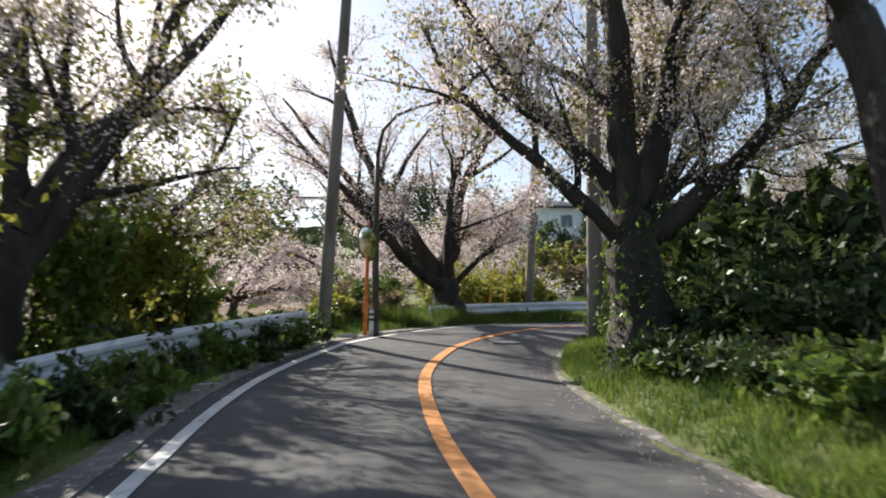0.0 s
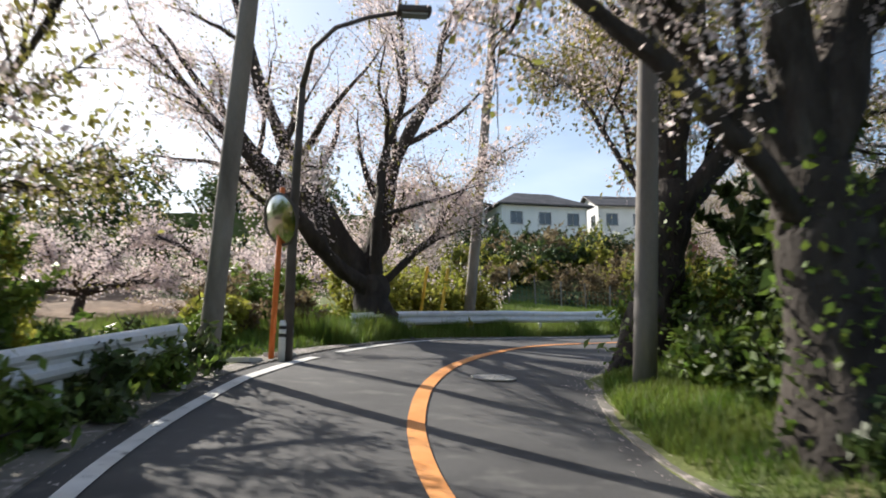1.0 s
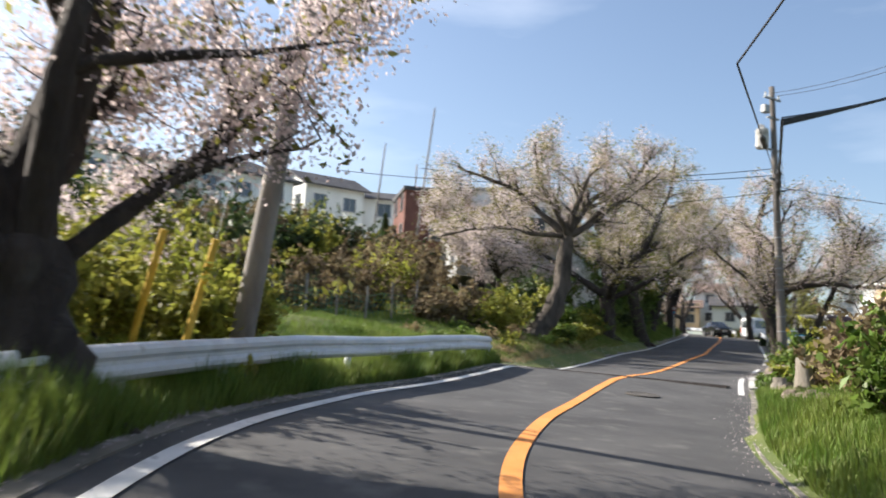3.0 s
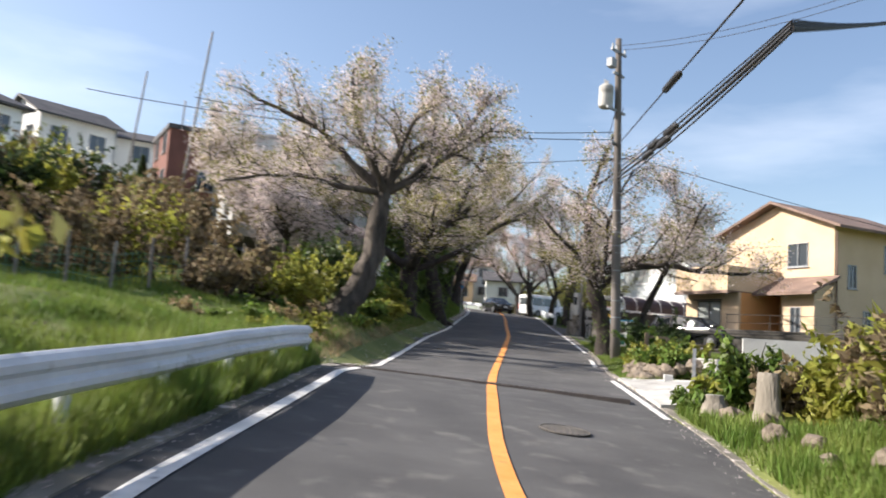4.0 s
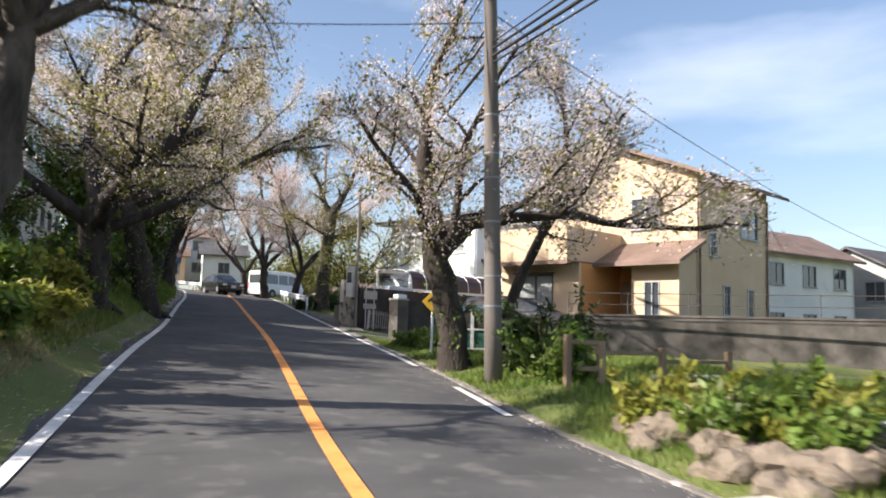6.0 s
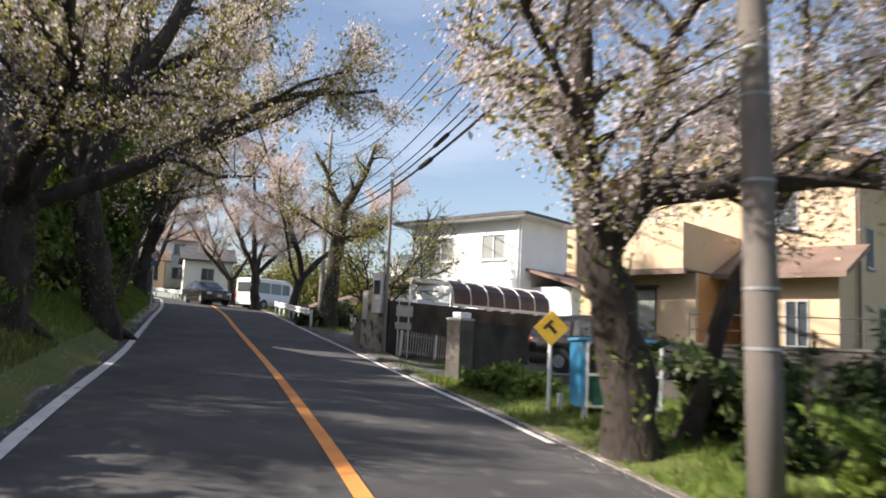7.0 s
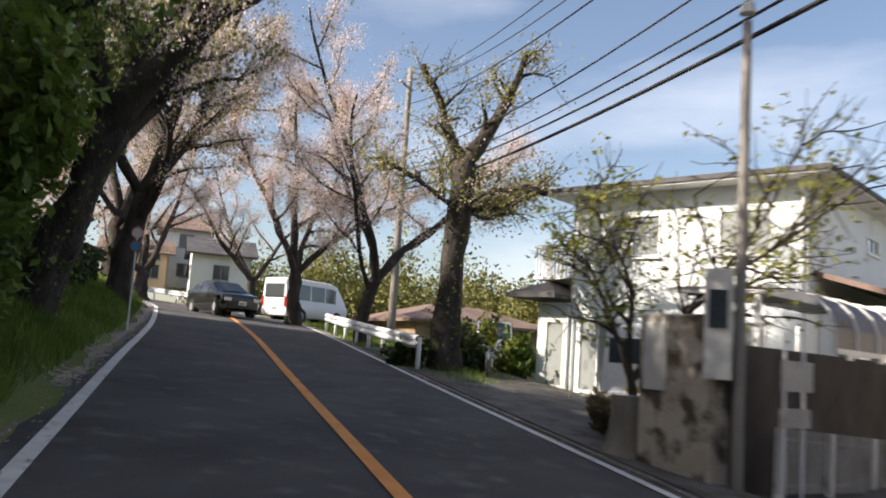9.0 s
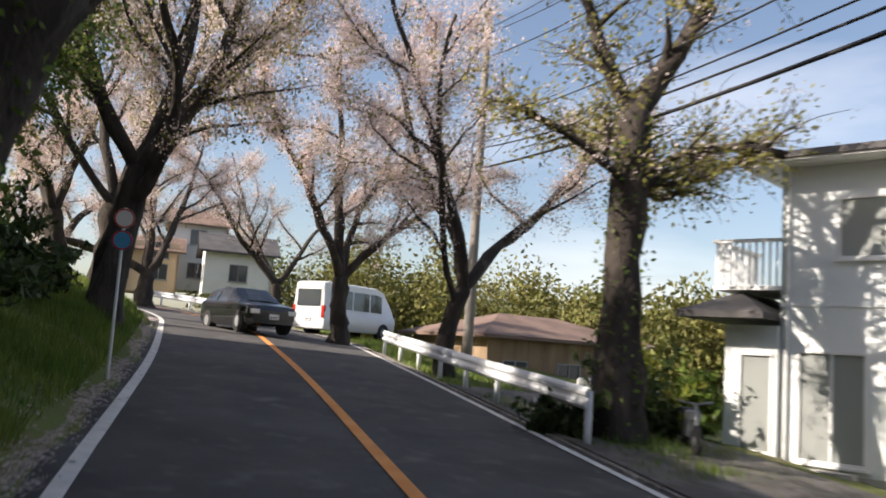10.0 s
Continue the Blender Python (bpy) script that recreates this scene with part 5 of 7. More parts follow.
def hiace(m, label):
    """A long high-roofed van; front at +x."""
    return vehicle("van", label, m,
                   [(-2.5, 0.80, 0.42, 1.05, 2.05, 0.70), (-2.47, 0.85, 0.32, 1.08, 2.20, 0.74), (-2.2, 0.86, 0.28, 1.08, 2.25, 0.76), (1.0, 0.86, 0.28, 1.08, 2.25, 0.76),
                    (1.5, 0.86, 0.28, 1.08, 2.12, 0.74), (2.15, 0.84, 0.30, 1.06, 1.45, 0.72), (2.38, 0.80, 0.34, 1.00, 1.06, 0.70), (2.46, 0.72, 0.42, 0.85, 0.85, 0.6)],
                   CAR_WHITE, (-1.35, 1.5), 0.34, [(2.12, 1.45)], [(-2.1, -0.7), (-0.6, 0.45), (0.55, 1.35)], category="van",
                   tail_lamps=(0.70, 0.84, 0.75, 1.25), head_lamps=(0.5, 0.76, 0.72, 0.92), plate=(-2.53, 0.62, 0.33, 0.165, WHITE_METAL, -1))


def rear_window(root, x, w, z0, z1):
    part("rear_window", boxes((x - 0.02, x + 0.01, -w / 2, w / 2, z0, z1), bevel=0.008), GLASS, root)


v = hiace(pose(73.2, 73.9, float(gz(73.2, 73.9)), 0, 0, -11), "white high-roofed van parked behind the roadside cherry")
rear_window(v, -2.5, 1.25, 1.2, 1.9)
vehicle("car", "glossy dark hatchback in the oncoming lane", on_road(105.0, 2.6, 198),
        [(-2.15, 0.70, 0.42, 0.80, 0.80, 0.5), (-2.05, 0.82, 0.25, 0.95, 1.05, 0.6), (-1.55, 0.87, 0.20, 0.95, 1.40, 0.58), (-0.6, 0.88, 0.18, 0.93, 1.50, 0.60),
         (0.3, 0.88, 0.18, 0.92, 1.44, 0.60), (1.15, 0.88, 0.18, 0.95, 0.96, 0.66), (1.9, 0.84, 0.20, 0.82, 0.82, 0.6), (2.12, 0.72, 0.28, 0.66, 0.66, 0.5)],
        CAR_BLACK, (-1.28, 1.32), 0.31, [(1.1, 0.35)], [(-1.5, -0.65), (-0.55, 0.3), (0.36, 0.8)],
        head_lamps=(0.5, 0.78, 0.58, 0.72), plate=(2.14, 0.42, 0.33, 0.165, WHITE_METAL, 1))
vehicle("car", "black estate car parked behind the low wall", pose(44.3, 44.0, 5.50, 0, 0, -100),
        [(-2.4, 0.72, 0.45, 0.85, 0.85, 0.55), (-2.33, 0.86, 0.25, 1.00, 1.30, 0.62), (-2.1, 0.88, 0.22, 1.00, 1.58, 0.64), (-0.8, 0.89, 0.20, 1.00, 1.66, 0.66),
         (0.4, 0.89, 0.20, 0.98, 1.56, 0.64), (1.35, 0.88, 0.20, 1.02, 1.04, 0.68), (2.1, 0.84, 0.22, 0.90, 0.90, 0.6), (2.35, 0.74, 0.30, 0.7, 0.7, 0.5)],
        CAR_BLACK, (-1.4, 1.45), 0.32, [(1.3, 0.45), (-2.36, -2.12)], [(-2.0, -1.1), (-1.0, -0.1), (0.0, 0.95)],
        tail_lamps=(0.55, 0.86, 0.82, 1.02), plate=(-2.42, 0.62, 0.33, 0.165, WHITE_METAL, -1))
kv = vehicle("van", "small white delivery van parked by the white house", pose(53.1, 53.25, float(gz(53.1, 53.25)) + 0.03, 0, 0, -14),
             [(-1.68, 0.68, 0.34, 0.95, 1.75, 0.60), (-1.65, 0.735, 0.28, 0.97, 1.86, 0.64), (-1.4, 0.74, 0.26, 0.97, 1.9, 0.65), (0.7, 0.74, 0.26, 0.97, 1.88, 0.65),
              (1.15, 0.73, 0.27, 0.96, 1.45, 0.62), (1.45, 0.71, 0.30, 0.92, 0.98, 0.6), (1.66, 0.62, 0.36, 0.75, 0.75, 0.5)],
             CAR_WHITE, (-1.1, 1.2), 0.28, [(1.42, 0.75)], [(-1.35, -0.4), (-0.3, 0.55), (0.62, 0.95)], category="van",
             tail_lamps=(0.42, 0.70, 0.42, 0.50), plate=(-1.70, 0.50, 0.33, 0.165, YELLOW, -1))
rear_window(kv, -1.675, 1.12, 1.12, 1.62)
part("bumper", boxes((-1.74, -1.62, -0.72, 0.72, 0.30, 0.56), bevel=0.03), CAR_WHITE, kv)
# small truck and motorcycle in the yard
vehicle("truck", "small white pickup truck in the yard's shade", pose(63.6, 60.6, float(gz(63.6, 60.6)), 0, 0, 205),
        [(-1.65, 0.68, 0.40, 0.72, 0.72, 0.6), (-1.6, 0.72, 0.38, 0.75, 0.75, 0.6), (0.45, 0.72, 0.34, 0.76, 0.76, 0.6), (0.5, 0.72, 0.30, 0.95, 1.72, 0.6),
         (1.1, 0.72, 0.30, 0.95, 1.7, 0.6), (1.5, 0.70, 0.32, 0.92, 1.0, 0.6), (1.65, 0.62, 0.4, 0.7, 0.7, 0.5)],
        CAR_WHITE, (-1.0, 1.05), 0.27, [(1.47, 1.12)], [(0.58, 1.1)], category="truck")


def motorcycle(m):
    root = empty("motorcycle", m, "small dark motorcycle parked on the yard's edge", "motorcycle")
    for x in (-0.6, 0.6):
        wh = part("wheel", tube(bmesh.new(), [(0, -0.045, 0), (0, -0.03, 0), (0, 0.03, 0), (0, 0.045, 0)], [0.25, 0.29, 0.29, 0.25], 18), BLACK, root, m=Matrix.Translation((x, 0, 0.29)))
        part("hub", tube(bmesh.new(), [(0, -0.05, 0), (0, 0.05, 0)], 0.08, 10), STEEL, wh)
    bm = bmesh.new()
    box(bm, -0.45, 0.3, -0.1, 0.1, 0.32, 0.62, 0.03)
    box(bm, -0.1, 0.35, -0.12, 0.12, 0.62, 0.82, 0.04)
    part("engine", bm, STEEL, root)
    part("seat", boxes((-0.7, -0.05, -0.12, 0.12, 0.74, 0.84), bevel=0.03), BLACK, root)
    bm = tube(bmesh.new(), [(0.6, 0, 0.3), (0.42, 0, 0.95)], 0.035, 8)
    tube(bm, [(0.38, -0.33, 1.0), (0.44, 0, 0.95), (0.38, 0.33, 1.0)], 0.018, 8)
    part("handlebar", bm, STEEL, root)
    part("tail_lamp", boxes((-0.78, -0.7, -0.06, 0.06, 0.7, 0.8), bevel=0.01), RED_LAMP, root)
    return root


motorcycle(pose(55.6, 58.0, float(gz(55.6, 58.0)), 0, 0, 195) @ Matrix.Scale(0.85, 4))


# ---- poles, lamp, mirror ----
p1 = pole("utility_pole", -2.65, 18.0, float(gz(-2.65, 18.0)), 9.0, 0.15, 0.105, POLE_CONCRETE, "grey concrete pole leaning over the guardrail's end", "utility pole", top=(1.0, -1.6))
p2 = pole("utility_pole", 2.85, 28.95, float(gz(2.85, 28.95)), 9.5, 0.16, 0.10, POLE_CONCRETE, "brown-stained concrete pole leaning behind the guardrail", "utility pole", top=(0.75, -1.5))
p3 = pole("utility_pole", 3.0, 16.7, float(gz(3.0, 16.7)), 9.2, 0.16, 0.11, POLE_CONCRETE, "grey concrete pole on the verge inside the bend", "utility pole", top=(0.35, -0.6))
pu_z = gz(29.25, 40.25)
up = pole("utility_pole", 29.45, 40.2, pu_z, 12.0, 0.19, 0.11, POLE_DARK, "tall dark concrete utility pole with transformer", "utility pole", top=(-0.1, 0.35))
tank = part("transformer", tube(bmesh.new(), [(-0.5, 0.55, 9.25), (-0.5, 0.55, 9.3), (-0.5, 0.55, 10.05), (-0.5, 0.55, 10.12)], [0.22, 0.27, 0.27, 0.22], 18), CONCRETE, up, "pale grey transformer can")
for a in (-0.12, 0.0, 0.12):
    part("bushing", tube(bmesh.new(), [(-0.5 + a, 0.55, 10.1), (-0.5 + a, 0.55, 10.32)], [0.04, 0.025], 8), CONCRETE, tank)
for zz, ln in ((9.15, 0.85), (11.4, 0.7), (7.9, 0.5), (10.55, 0.5)):
    part("crossarm", boxes((-ln, ln * 0.5, 0.24, 0.32, zz, zz + 0.08)), STEEL, up)
for xx in (-0.62, -0.35, 0.25):
    part("insulator", tube(bmesh.new(), [(xx, 0.28, 11.48), (xx, 0.28, 11.52), (xx, 0.28, 11.58), (xx, 0.28, 11.66)], [0.03, 0.055, 0.03, 0.045], 10), CONCRETE_PALE, up)
part("switch_box", boxes((-0.75, -0.4, 0.2, 0.45, 10.75, 11.1), bevel=0.03), STEEL, up)
for k in range(12):
    zz = 2.2 + k * 0.55
    a = (k % 2) * math.pi
    part("step_bolt", tube(bmesh.new(), [(0.15 * math.cos(a), 0.15 * math.sin(a), zz), (0.32 * math.cos(a), 0.32 * math.sin(a), zz)], 0.012, 6), STEEL, up)
for zz in (1.5, 2.1, 3.2, 4.1, 4.6, 5.4):
    part("band", tube(bmesh.new(), [(-0.009 * zz, 0.031 * zz, zz), (-0.009 * zz, 0.031 * zz, zz + 0.035)], 0.198 - zz * 0.007, 16, cap=False), STEEL, up)
p5 = pole("service_pole", 45.03, 51.55, float(gz(45.03, 51.55)), 5.75, 0.075, 0.055, POLE_CONCRETE, "slim steel service pole beside the gate", "pole")
part("cap", tube(bmesh.new(), [(0, 0, 5.85), (0, 0, 5.98)], [0.1, 0.08], 10), CONCRETE_PALE, p5)
meter = part("meter_cabinet", boxes((-0.20, 0.14, 0.08, 0.40, 1.35, 2.65), bevel=0.02), CONCRETE_PALE, p5, "pale grey meter cabinet")
part("meter", boxes((-0.22, -0.205, 0.14, 0.34, 1.95, 2.4)), GLASS, meter)
far_pole = pole("utility_pole", 66.8, 66.0, float(gz(66.8, 66.0)), 12.0, 0.18, 0.11, POLE_CONCRETE, "distant concrete utility pole among the cherries", "utility pole")
part("crossarm", boxes((-0.7, 0.7, 0.1, 0.18, 11.2, 11.28)), STEEL, far_pole)
near_pole = pole("utility_pole", 26.5, 28.2, float(gz(26.5, 28.2)), 11.2, 0.18, 0.11, POLE_CONCRETE, "concrete utility pole set back from the bend", "utility pole")

# street lamp with its curved arm
lz = gz(-1.62, 19.6)
lamp = empty("street_lamp", pose(-1.62, 19.55, lz), "dark brown street lamp with curved arm", "street lamp")
arm = [(0.0, 0.0, -0.3), (0.05, -0.1, 1.5), (0.12, -0.3, 3.0), (0.2, -0.6, 4.2), (0.35, -0.8, 4.75), (0.7, -0.95, 5.05), (1.2, -1.05, 5.2), (1.75, -1.1, 5.3)]
part("pole", tube(bmesh.new(), arm[:4], [0.085, 0.08, 0.07, 0.055], 12), POLE_STEEL, lamp, smooth=True)
part("arm", tube(bmesh.new(), arm[3:], [0.05, 0.042, 0.038, 0.036, 0.034], 10), POLE_STEEL, lamp, smooth=True)
bm = bmesh.new()
box(bm, 1.62, 2.16, -1.24, -0.98, 5.25, 5.37, 0.03)
head = part("lamp_head", bm, POLE_STEEL, lamp)
part("diffuser", boxes((1.7, 2.1, -1.21, -1.01, 5.225, 5.252)), GLASS_PALE, head)
part("band", tube(bmesh.new(), [(0.01, -0.02, 0.42), (0.015, -0.03, 0.50)], 0.092, 14), GALV, lamp)

# convex traffic mirror on its orange post
mz = gz(-1.9, 19.6)
mir = empty("traffic_mirror", pose(-1.88, 19.55, mz), "round convex traffic mirror on an orange post", "traffic mirror")
part("post", tube(bmesh.new(), [(0, 0, -0.3), (0.1, -0.05, 1.4), (0.16, -0.07, 2.75)], 0.045, 12), ORANGE_POLE, mir, "orange enamelled post", smooth=True)
face_m = Matrix.Translation((0.14, -0.16, 2.22)) @ Matrix.Rotation(radians(-52), 4, 'Z') @ Matrix.Rotation(radians(103), 4, 'X')
def dome(r, depth, rings=8, seg=32):
    bm = bmesh.new()
    prev = None
    for i in range(rings + 1):
        q = r * i / rings
        z = depth * (1 - (q / r) ** 2)
        ring = [bm.verts.new((0, 0, z))] if i == 0 else [bm.verts.new((q * math.cos(2 * math.pi * k / seg), q * math.sin(2 * math.pi * k / seg), z)) for k in range(seg)]
        if prev:
            for k in range(seg):
                if len(prev) == 1:
                    bm.faces.new((prev[0], ring[k], ring[(k + 1) % seg]))
                else:
                    bm.faces.new((prev[k], ring[k], ring[(k + 1) % seg], prev[(k + 1) % seg]))
        prev = ring
    return bm
glass_face = part("mirror", dome(0.40, 0.07), MIRROR, mir, "silvered convex face", smooth=True, m=face_m)
bm = bmesh.new()
tube(bm, [(0.405 * math.cos(2 * math.pi * k / 32), 0.405 * math.sin(2 * math.pi * k / 32), 0.0) for k in range(33)], 0.022, 8, cap=False)
part("rim", bm, CONCRETE_DARK, mir, m=face_m)
bm = dome(0.40, -0.10)
part("back", bm, CONCRETE_DARK, mir, m=face_m, smooth=True)

# bollard, gutter lids
bz = gz(-1.72, 19.4)
bol = empty("bollard", pose(-1.7, 19.42, bz), "white roadside post with dark reflective bands", "bollard")
part("post", tube(bmesh.new(), [(0, 0, -0.1), (0.02, 0, 0.6), (0.022, 0, 0.66)], [0.055, 0.055, 0.04], 14), WHITE_METAL, bol, smooth=True)
for zz in (0.40, 0.52):
    part("band", tube(bmesh.new(), [(0.014, 0, zz), (0.018, 0, zz + 0.055)], 0.058, 14), BLACK, bol)
for s_, d_ in ((19.75, -1.72), (18.75, -1.86)):
    c = at(s_, d_, 0.0)
    t_ = along(s_)
    lid = part("gutter_lid", boxes((-0.28, 0.28, -0.17, 0.17, -0.02, 0.05), bevel=0.008), CONCRETE_PALE, m=pose(c.x, c.y, max(c.z, float(gz(c.x, c.y))) + 0.02, 0, 0, math.degrees(math.atan2(t_.y, t_.x))))
    tagged(lid, "pale concrete gutter lid", "gutter lid", "gutter lids")


def manhole(s, d, r, mat, label):
    root = empty("manhole_cover", road_frame(s, d) @ Matrix.Translation((0, 0, 0.014)), label, "manhole cover")
    part("cover", tube(bmesh.new(), [(0, 0, 0.0), (0, 0, 0.008)], r, 28), mat, root)
    part("rim", tube(bmesh.new(), [(r * 1.05 * math.cos(2 * math.pi * k / 28), r * 1.05 * math.sin(2 * math.pi * k / 28), 0.004) for k in range(29)], 0.012, 6, cap=False), mat, root)
    part("ribs", boxes(*[(-math.sqrt(max(0.0, (r * 0.85) ** 2 - y * y)), math.sqrt(max(0.0, (r * 0.85) ** 2 - y * y)), y - 0.012, y + 0.012, 0.008, 0.013) for y in np.arange(-0.75 * r, 0.76 * r, r * 0.25)]), mat, root)


manhole(18.85, 1.8, 0.30, CONCRETE, "round grey manhole cover in the lane")
manhole(37.3, 2.35, 0.32, CONCRETE_DARK, "round dark manhole cover in the lane")
# grated drain across the road
g0, g1 = at(42.75, -1.9, 0.02), at(41.75, 3.9, 0.05)
gd = (g1 - g0)
dx_ = gd.normalized()
dz_ = dx_.cross(along(43.0)).normalized()
dz_ = dz_ if dz_.z > 0 else -dz_
dm_ = Matrix((dx_, dz_.cross(dx_), dz_)).transposed().to_4x4()
dm_.translation = g0
drain = empty("drain_grate", dm_, "rusty grated drain across the road", "drain")
ln = gd.length
part("frame", boxes((0, ln, -0.22, -0.17, -0.06, 0.014), (0, ln, 0.17, 0.22, -0.06, 0.014)), POLE_STEEL, drain)
part("channel", boxes((0, ln, -0.17, 0.17, -0.06, 0.001)), BLACK, drain)
for k in range(int(ln / 0.95)):
    part("grating", boxes(*[(k * 0.95 + j * 0.075, k * 0.95 + j * 0.075 + 0.028, -0.17, 0.17, 0.001, 0.012) for j in range(12)]), POLE_STEEL, drain)

# masts on the hill
for (x, y, z, h, tx, ty, nm) in ((27.2, 73.6, 12.8, 7.6, 0.2, -1.2, "tall"), (26.0, 65.2, 11.2, 9.6, 0.4, -1.4, "tallest"), (30.2, 73.0, 13.5, 5.8, 0.1, -0.4, "short")):
    m_ = pole("mast", x, y, min(z, gz(x, y)), h + z - min(z, gz(x, y)), 0.085, 0.05, POLE_CONCRETE, nm + " grey mast on the hillside", "mast", top=(tx, ty))


# ---- cables ----
def top_of(x, y, h, z=None):
    return Vector((x, y, (gz(x, y) if z is None else z) + h))


A0, A1, A2 = Vector((26.5, 28.2, gz(26.5, 28.2))), Vector((29.4, 40.4, pu_z)), Vector((66.8, 66.0, gz(66.8, 66.0)))
KNOT = Vector((13.55, 28.66, 9.23))          # where the bundle swings off over the verge
TURN = Vector((10.0, 26.9, 9.1))


def cable_point(a, b, sag, k):
    return Vector(a).lerp(Vector(b), k) - Vector((0, 0, sag * 4 * k * (1 - k)))


def sleeve(a, b, sag, k0, k1, r=0.075):
    """A splice sleeve on a cable, between two shares of its length."""
    ks = (k0, k0 + 0.1 * (k1 - k0), k1 - 0.1 * (k1 - k0), k1)
    tagged(part("cable_sleeve", tube(bmesh.new(), [cable_point(a, b, sag, k) for k in ks], [0.4 * r, r, r, 0.4 * r], 10), BLACK), "thick black splice sleeve on a cable", "cable sleeve")


for dz, r, sag in ((0.0, 0.034, 0.10), (0.16, 0.026, 0.06), (-0.14, 0.02, 0.16), (0.3, 0.014, 0.02)):
    a, b = A1 + Vector((0, 0, 6.66 + dz)), KNOT + Vector((0, 0, 0.35 * dz))
    cable("overhead_cable", a, b, sag, r, "thick black cable bundle swinging over the verge")
    cable("overhead_cable", b, A0 + Vector((0, 0, 9.9 + dz)), 0.25 + 0.6 * dz, r, "thick black cable bundle rising to the set-back pole")
    if dz in (0.0, 0.16):
        for k0 in (0.33, 0.46):
            sleeve(a, b, sag, k0 + 0.05 * (dz > 0), k0 + 0.08 + 0.05 * (dz > 0), 0.085)
w5 = A1 + Vector((0, 0, 7.95))
cable("overhead_cable", w5, TURN, 0.0, 0.018, "black overhead cable crossing above the road")
cable("overhead_cable", TURN, (3.35, 16.1, gz(3.0, 16.7) + 9.0), 0.2, 0.018, "black overhead cable leading to the bend's pole")
sleeve(w5, TURN, 0.0, 0.50, 0.60, 0.08)
cable("overhead_cable", A1 + Vector((0.1, 0, 11.6)), A0 + Vector((0.1, 0, 11.0)), 0.5, 0.010, "thin bare wire between the pole tops")
cable("overhead_cable", A1 + Vector((-0.4, 0, 11.6)), A0 + Vector((-0.4, 0, 11.0)), 0.5, 0.010, "thin bare wire between the pole tops")
for dx, h0, h1, r, sag in ((0.0, 6.65, 6.6, 0.036, 1.0), (0.05, 7.25, 7.3, 0.024, 1.35), (-0.12, 7.35, 7.45, 0.018, 1.3), (0.1, 8.4, 8.2, 0.018, 1.55), (-0.25, 9.3, 11.3, 0.014, 1.7), (0.25, 9.4, 11.4, 0.014, 1.9), (0.0, 8.9, 10.4, 0.018, 1.7)):
    cable("overhead_cable", A1 + Vector((dx, 0, h0)), A2 + Vector((dx, 0, h1)), sag, r, "black overhead cable along the road")
sleeve(A1 + Vector((0, 0, 6.65)), A2 + Vector((0, 0, 6.6)), 1.0, 0.33, 0.37)
sleeve(A1 + Vector((0.05, 0, 7.25)), A2 + Vector((0.05, 0, 7.3)), 1.35, 0.29, 0.33, 0.06)
sleeve(A1 + Vector((0, 0, 8.9)), A2 + Vector((0, 0, 10.4)), 1.7, 0.24, 0.28, 0.06)
cable("overhead_cable", A1 + Vector((0, 0, 8.4)), (20.5, 55, 14.2), 0.5, 0.016, "thin cable crossing the road")
cable("overhead_cable", A1 + Vector((0, 0, 8.1)), (16.5, 56, 13.6), 0.5, 0.016, "thin cable crossing the road")
cable("overhead_cable", A1 + Vector((0, 0, 7.4)), (24.5, 54, 12.6), 0.3, 0.012, "thin cable crossing the road")
cable("overhead_cable", A1 + Vector((0, 0, 7.6)), (95, 24, 13.5), 0.8, 0.014, "thin cable running off over the houses")
# yellow guy-wire guards by the leaning pole
for (bx, by, tx, ty) in ((1.95, 28.3, 0.25, -0.5), (1.45, 28.6, 0.25, -0.45)):
    g = gz(bx, by)
    tagged(part("guy_guard", tube(bmesh.new(), [(bx, by, g - 0.1), (bx + tx, by + ty, g + 1.75)], 0.045, 10), YELLOW_BAMBOO), "bright yellow guy-wire guard", "guy guard", "guy guards")
cable("guy_wire", (2.25, 28.05, gz(2.25, 28.05) + 1.7), (3.3, 27.0, gz(2.75, 28.2) + 8.5), 0.0, 0.008, "thin steel guy wire beside the pole", STEEL)

# ---- signs ----
sp = at(62.35, 5.95)
sz = gz(sp.x, sp.y)
sg = empty("road_sign", pose(sp.x, sp.y, sz, 0, 0, -152), "yellow diamond bend sign on a white post", "road sign")
part("post", tube(bmesh.new(), [(0, 0, -0.2), (0, 0, 1.35)], 0.035, 10), WHITE_METAL, sg)
bm = bmesh.new()
box(bm, -0.012, 0.012, -0.21, 0.21, -0.21, 0.21, 0.006)
dm = Matrix.Translation((0.05, 0, 1.42)) @ Matrix.Rotation(radians(45), 4, 'X')
plate = part("plate", bm, YELLOW, sg, "yellow diamond plate", m=dm)
part("arrow", boxes((0.0125, 0.0155, -0.03, 0.03, -0.11, 0.06), (0.0125, 0.0155, -0.1, 0.1, 0.06, 0.11)), BLACK, plate)
part("short_post", tube(bmesh.new(), [(-0.1, 0.22, -0.2), (-0.1, 0.22, 0.35)], 0.05, 10), WHITE_METAL, sg)
npz = gz(51.15, 66.0)
ns = empty("road_sign", pose(51.15, 66.0, npz, 0, 4, -142), "round no-parking signs on a white post", "road sign")
part("post", tube(bmesh.new(), [(0, 0, -0.3), (0.0, 0, 2.62)], 0.025, 10), WHITE_METAL, ns)
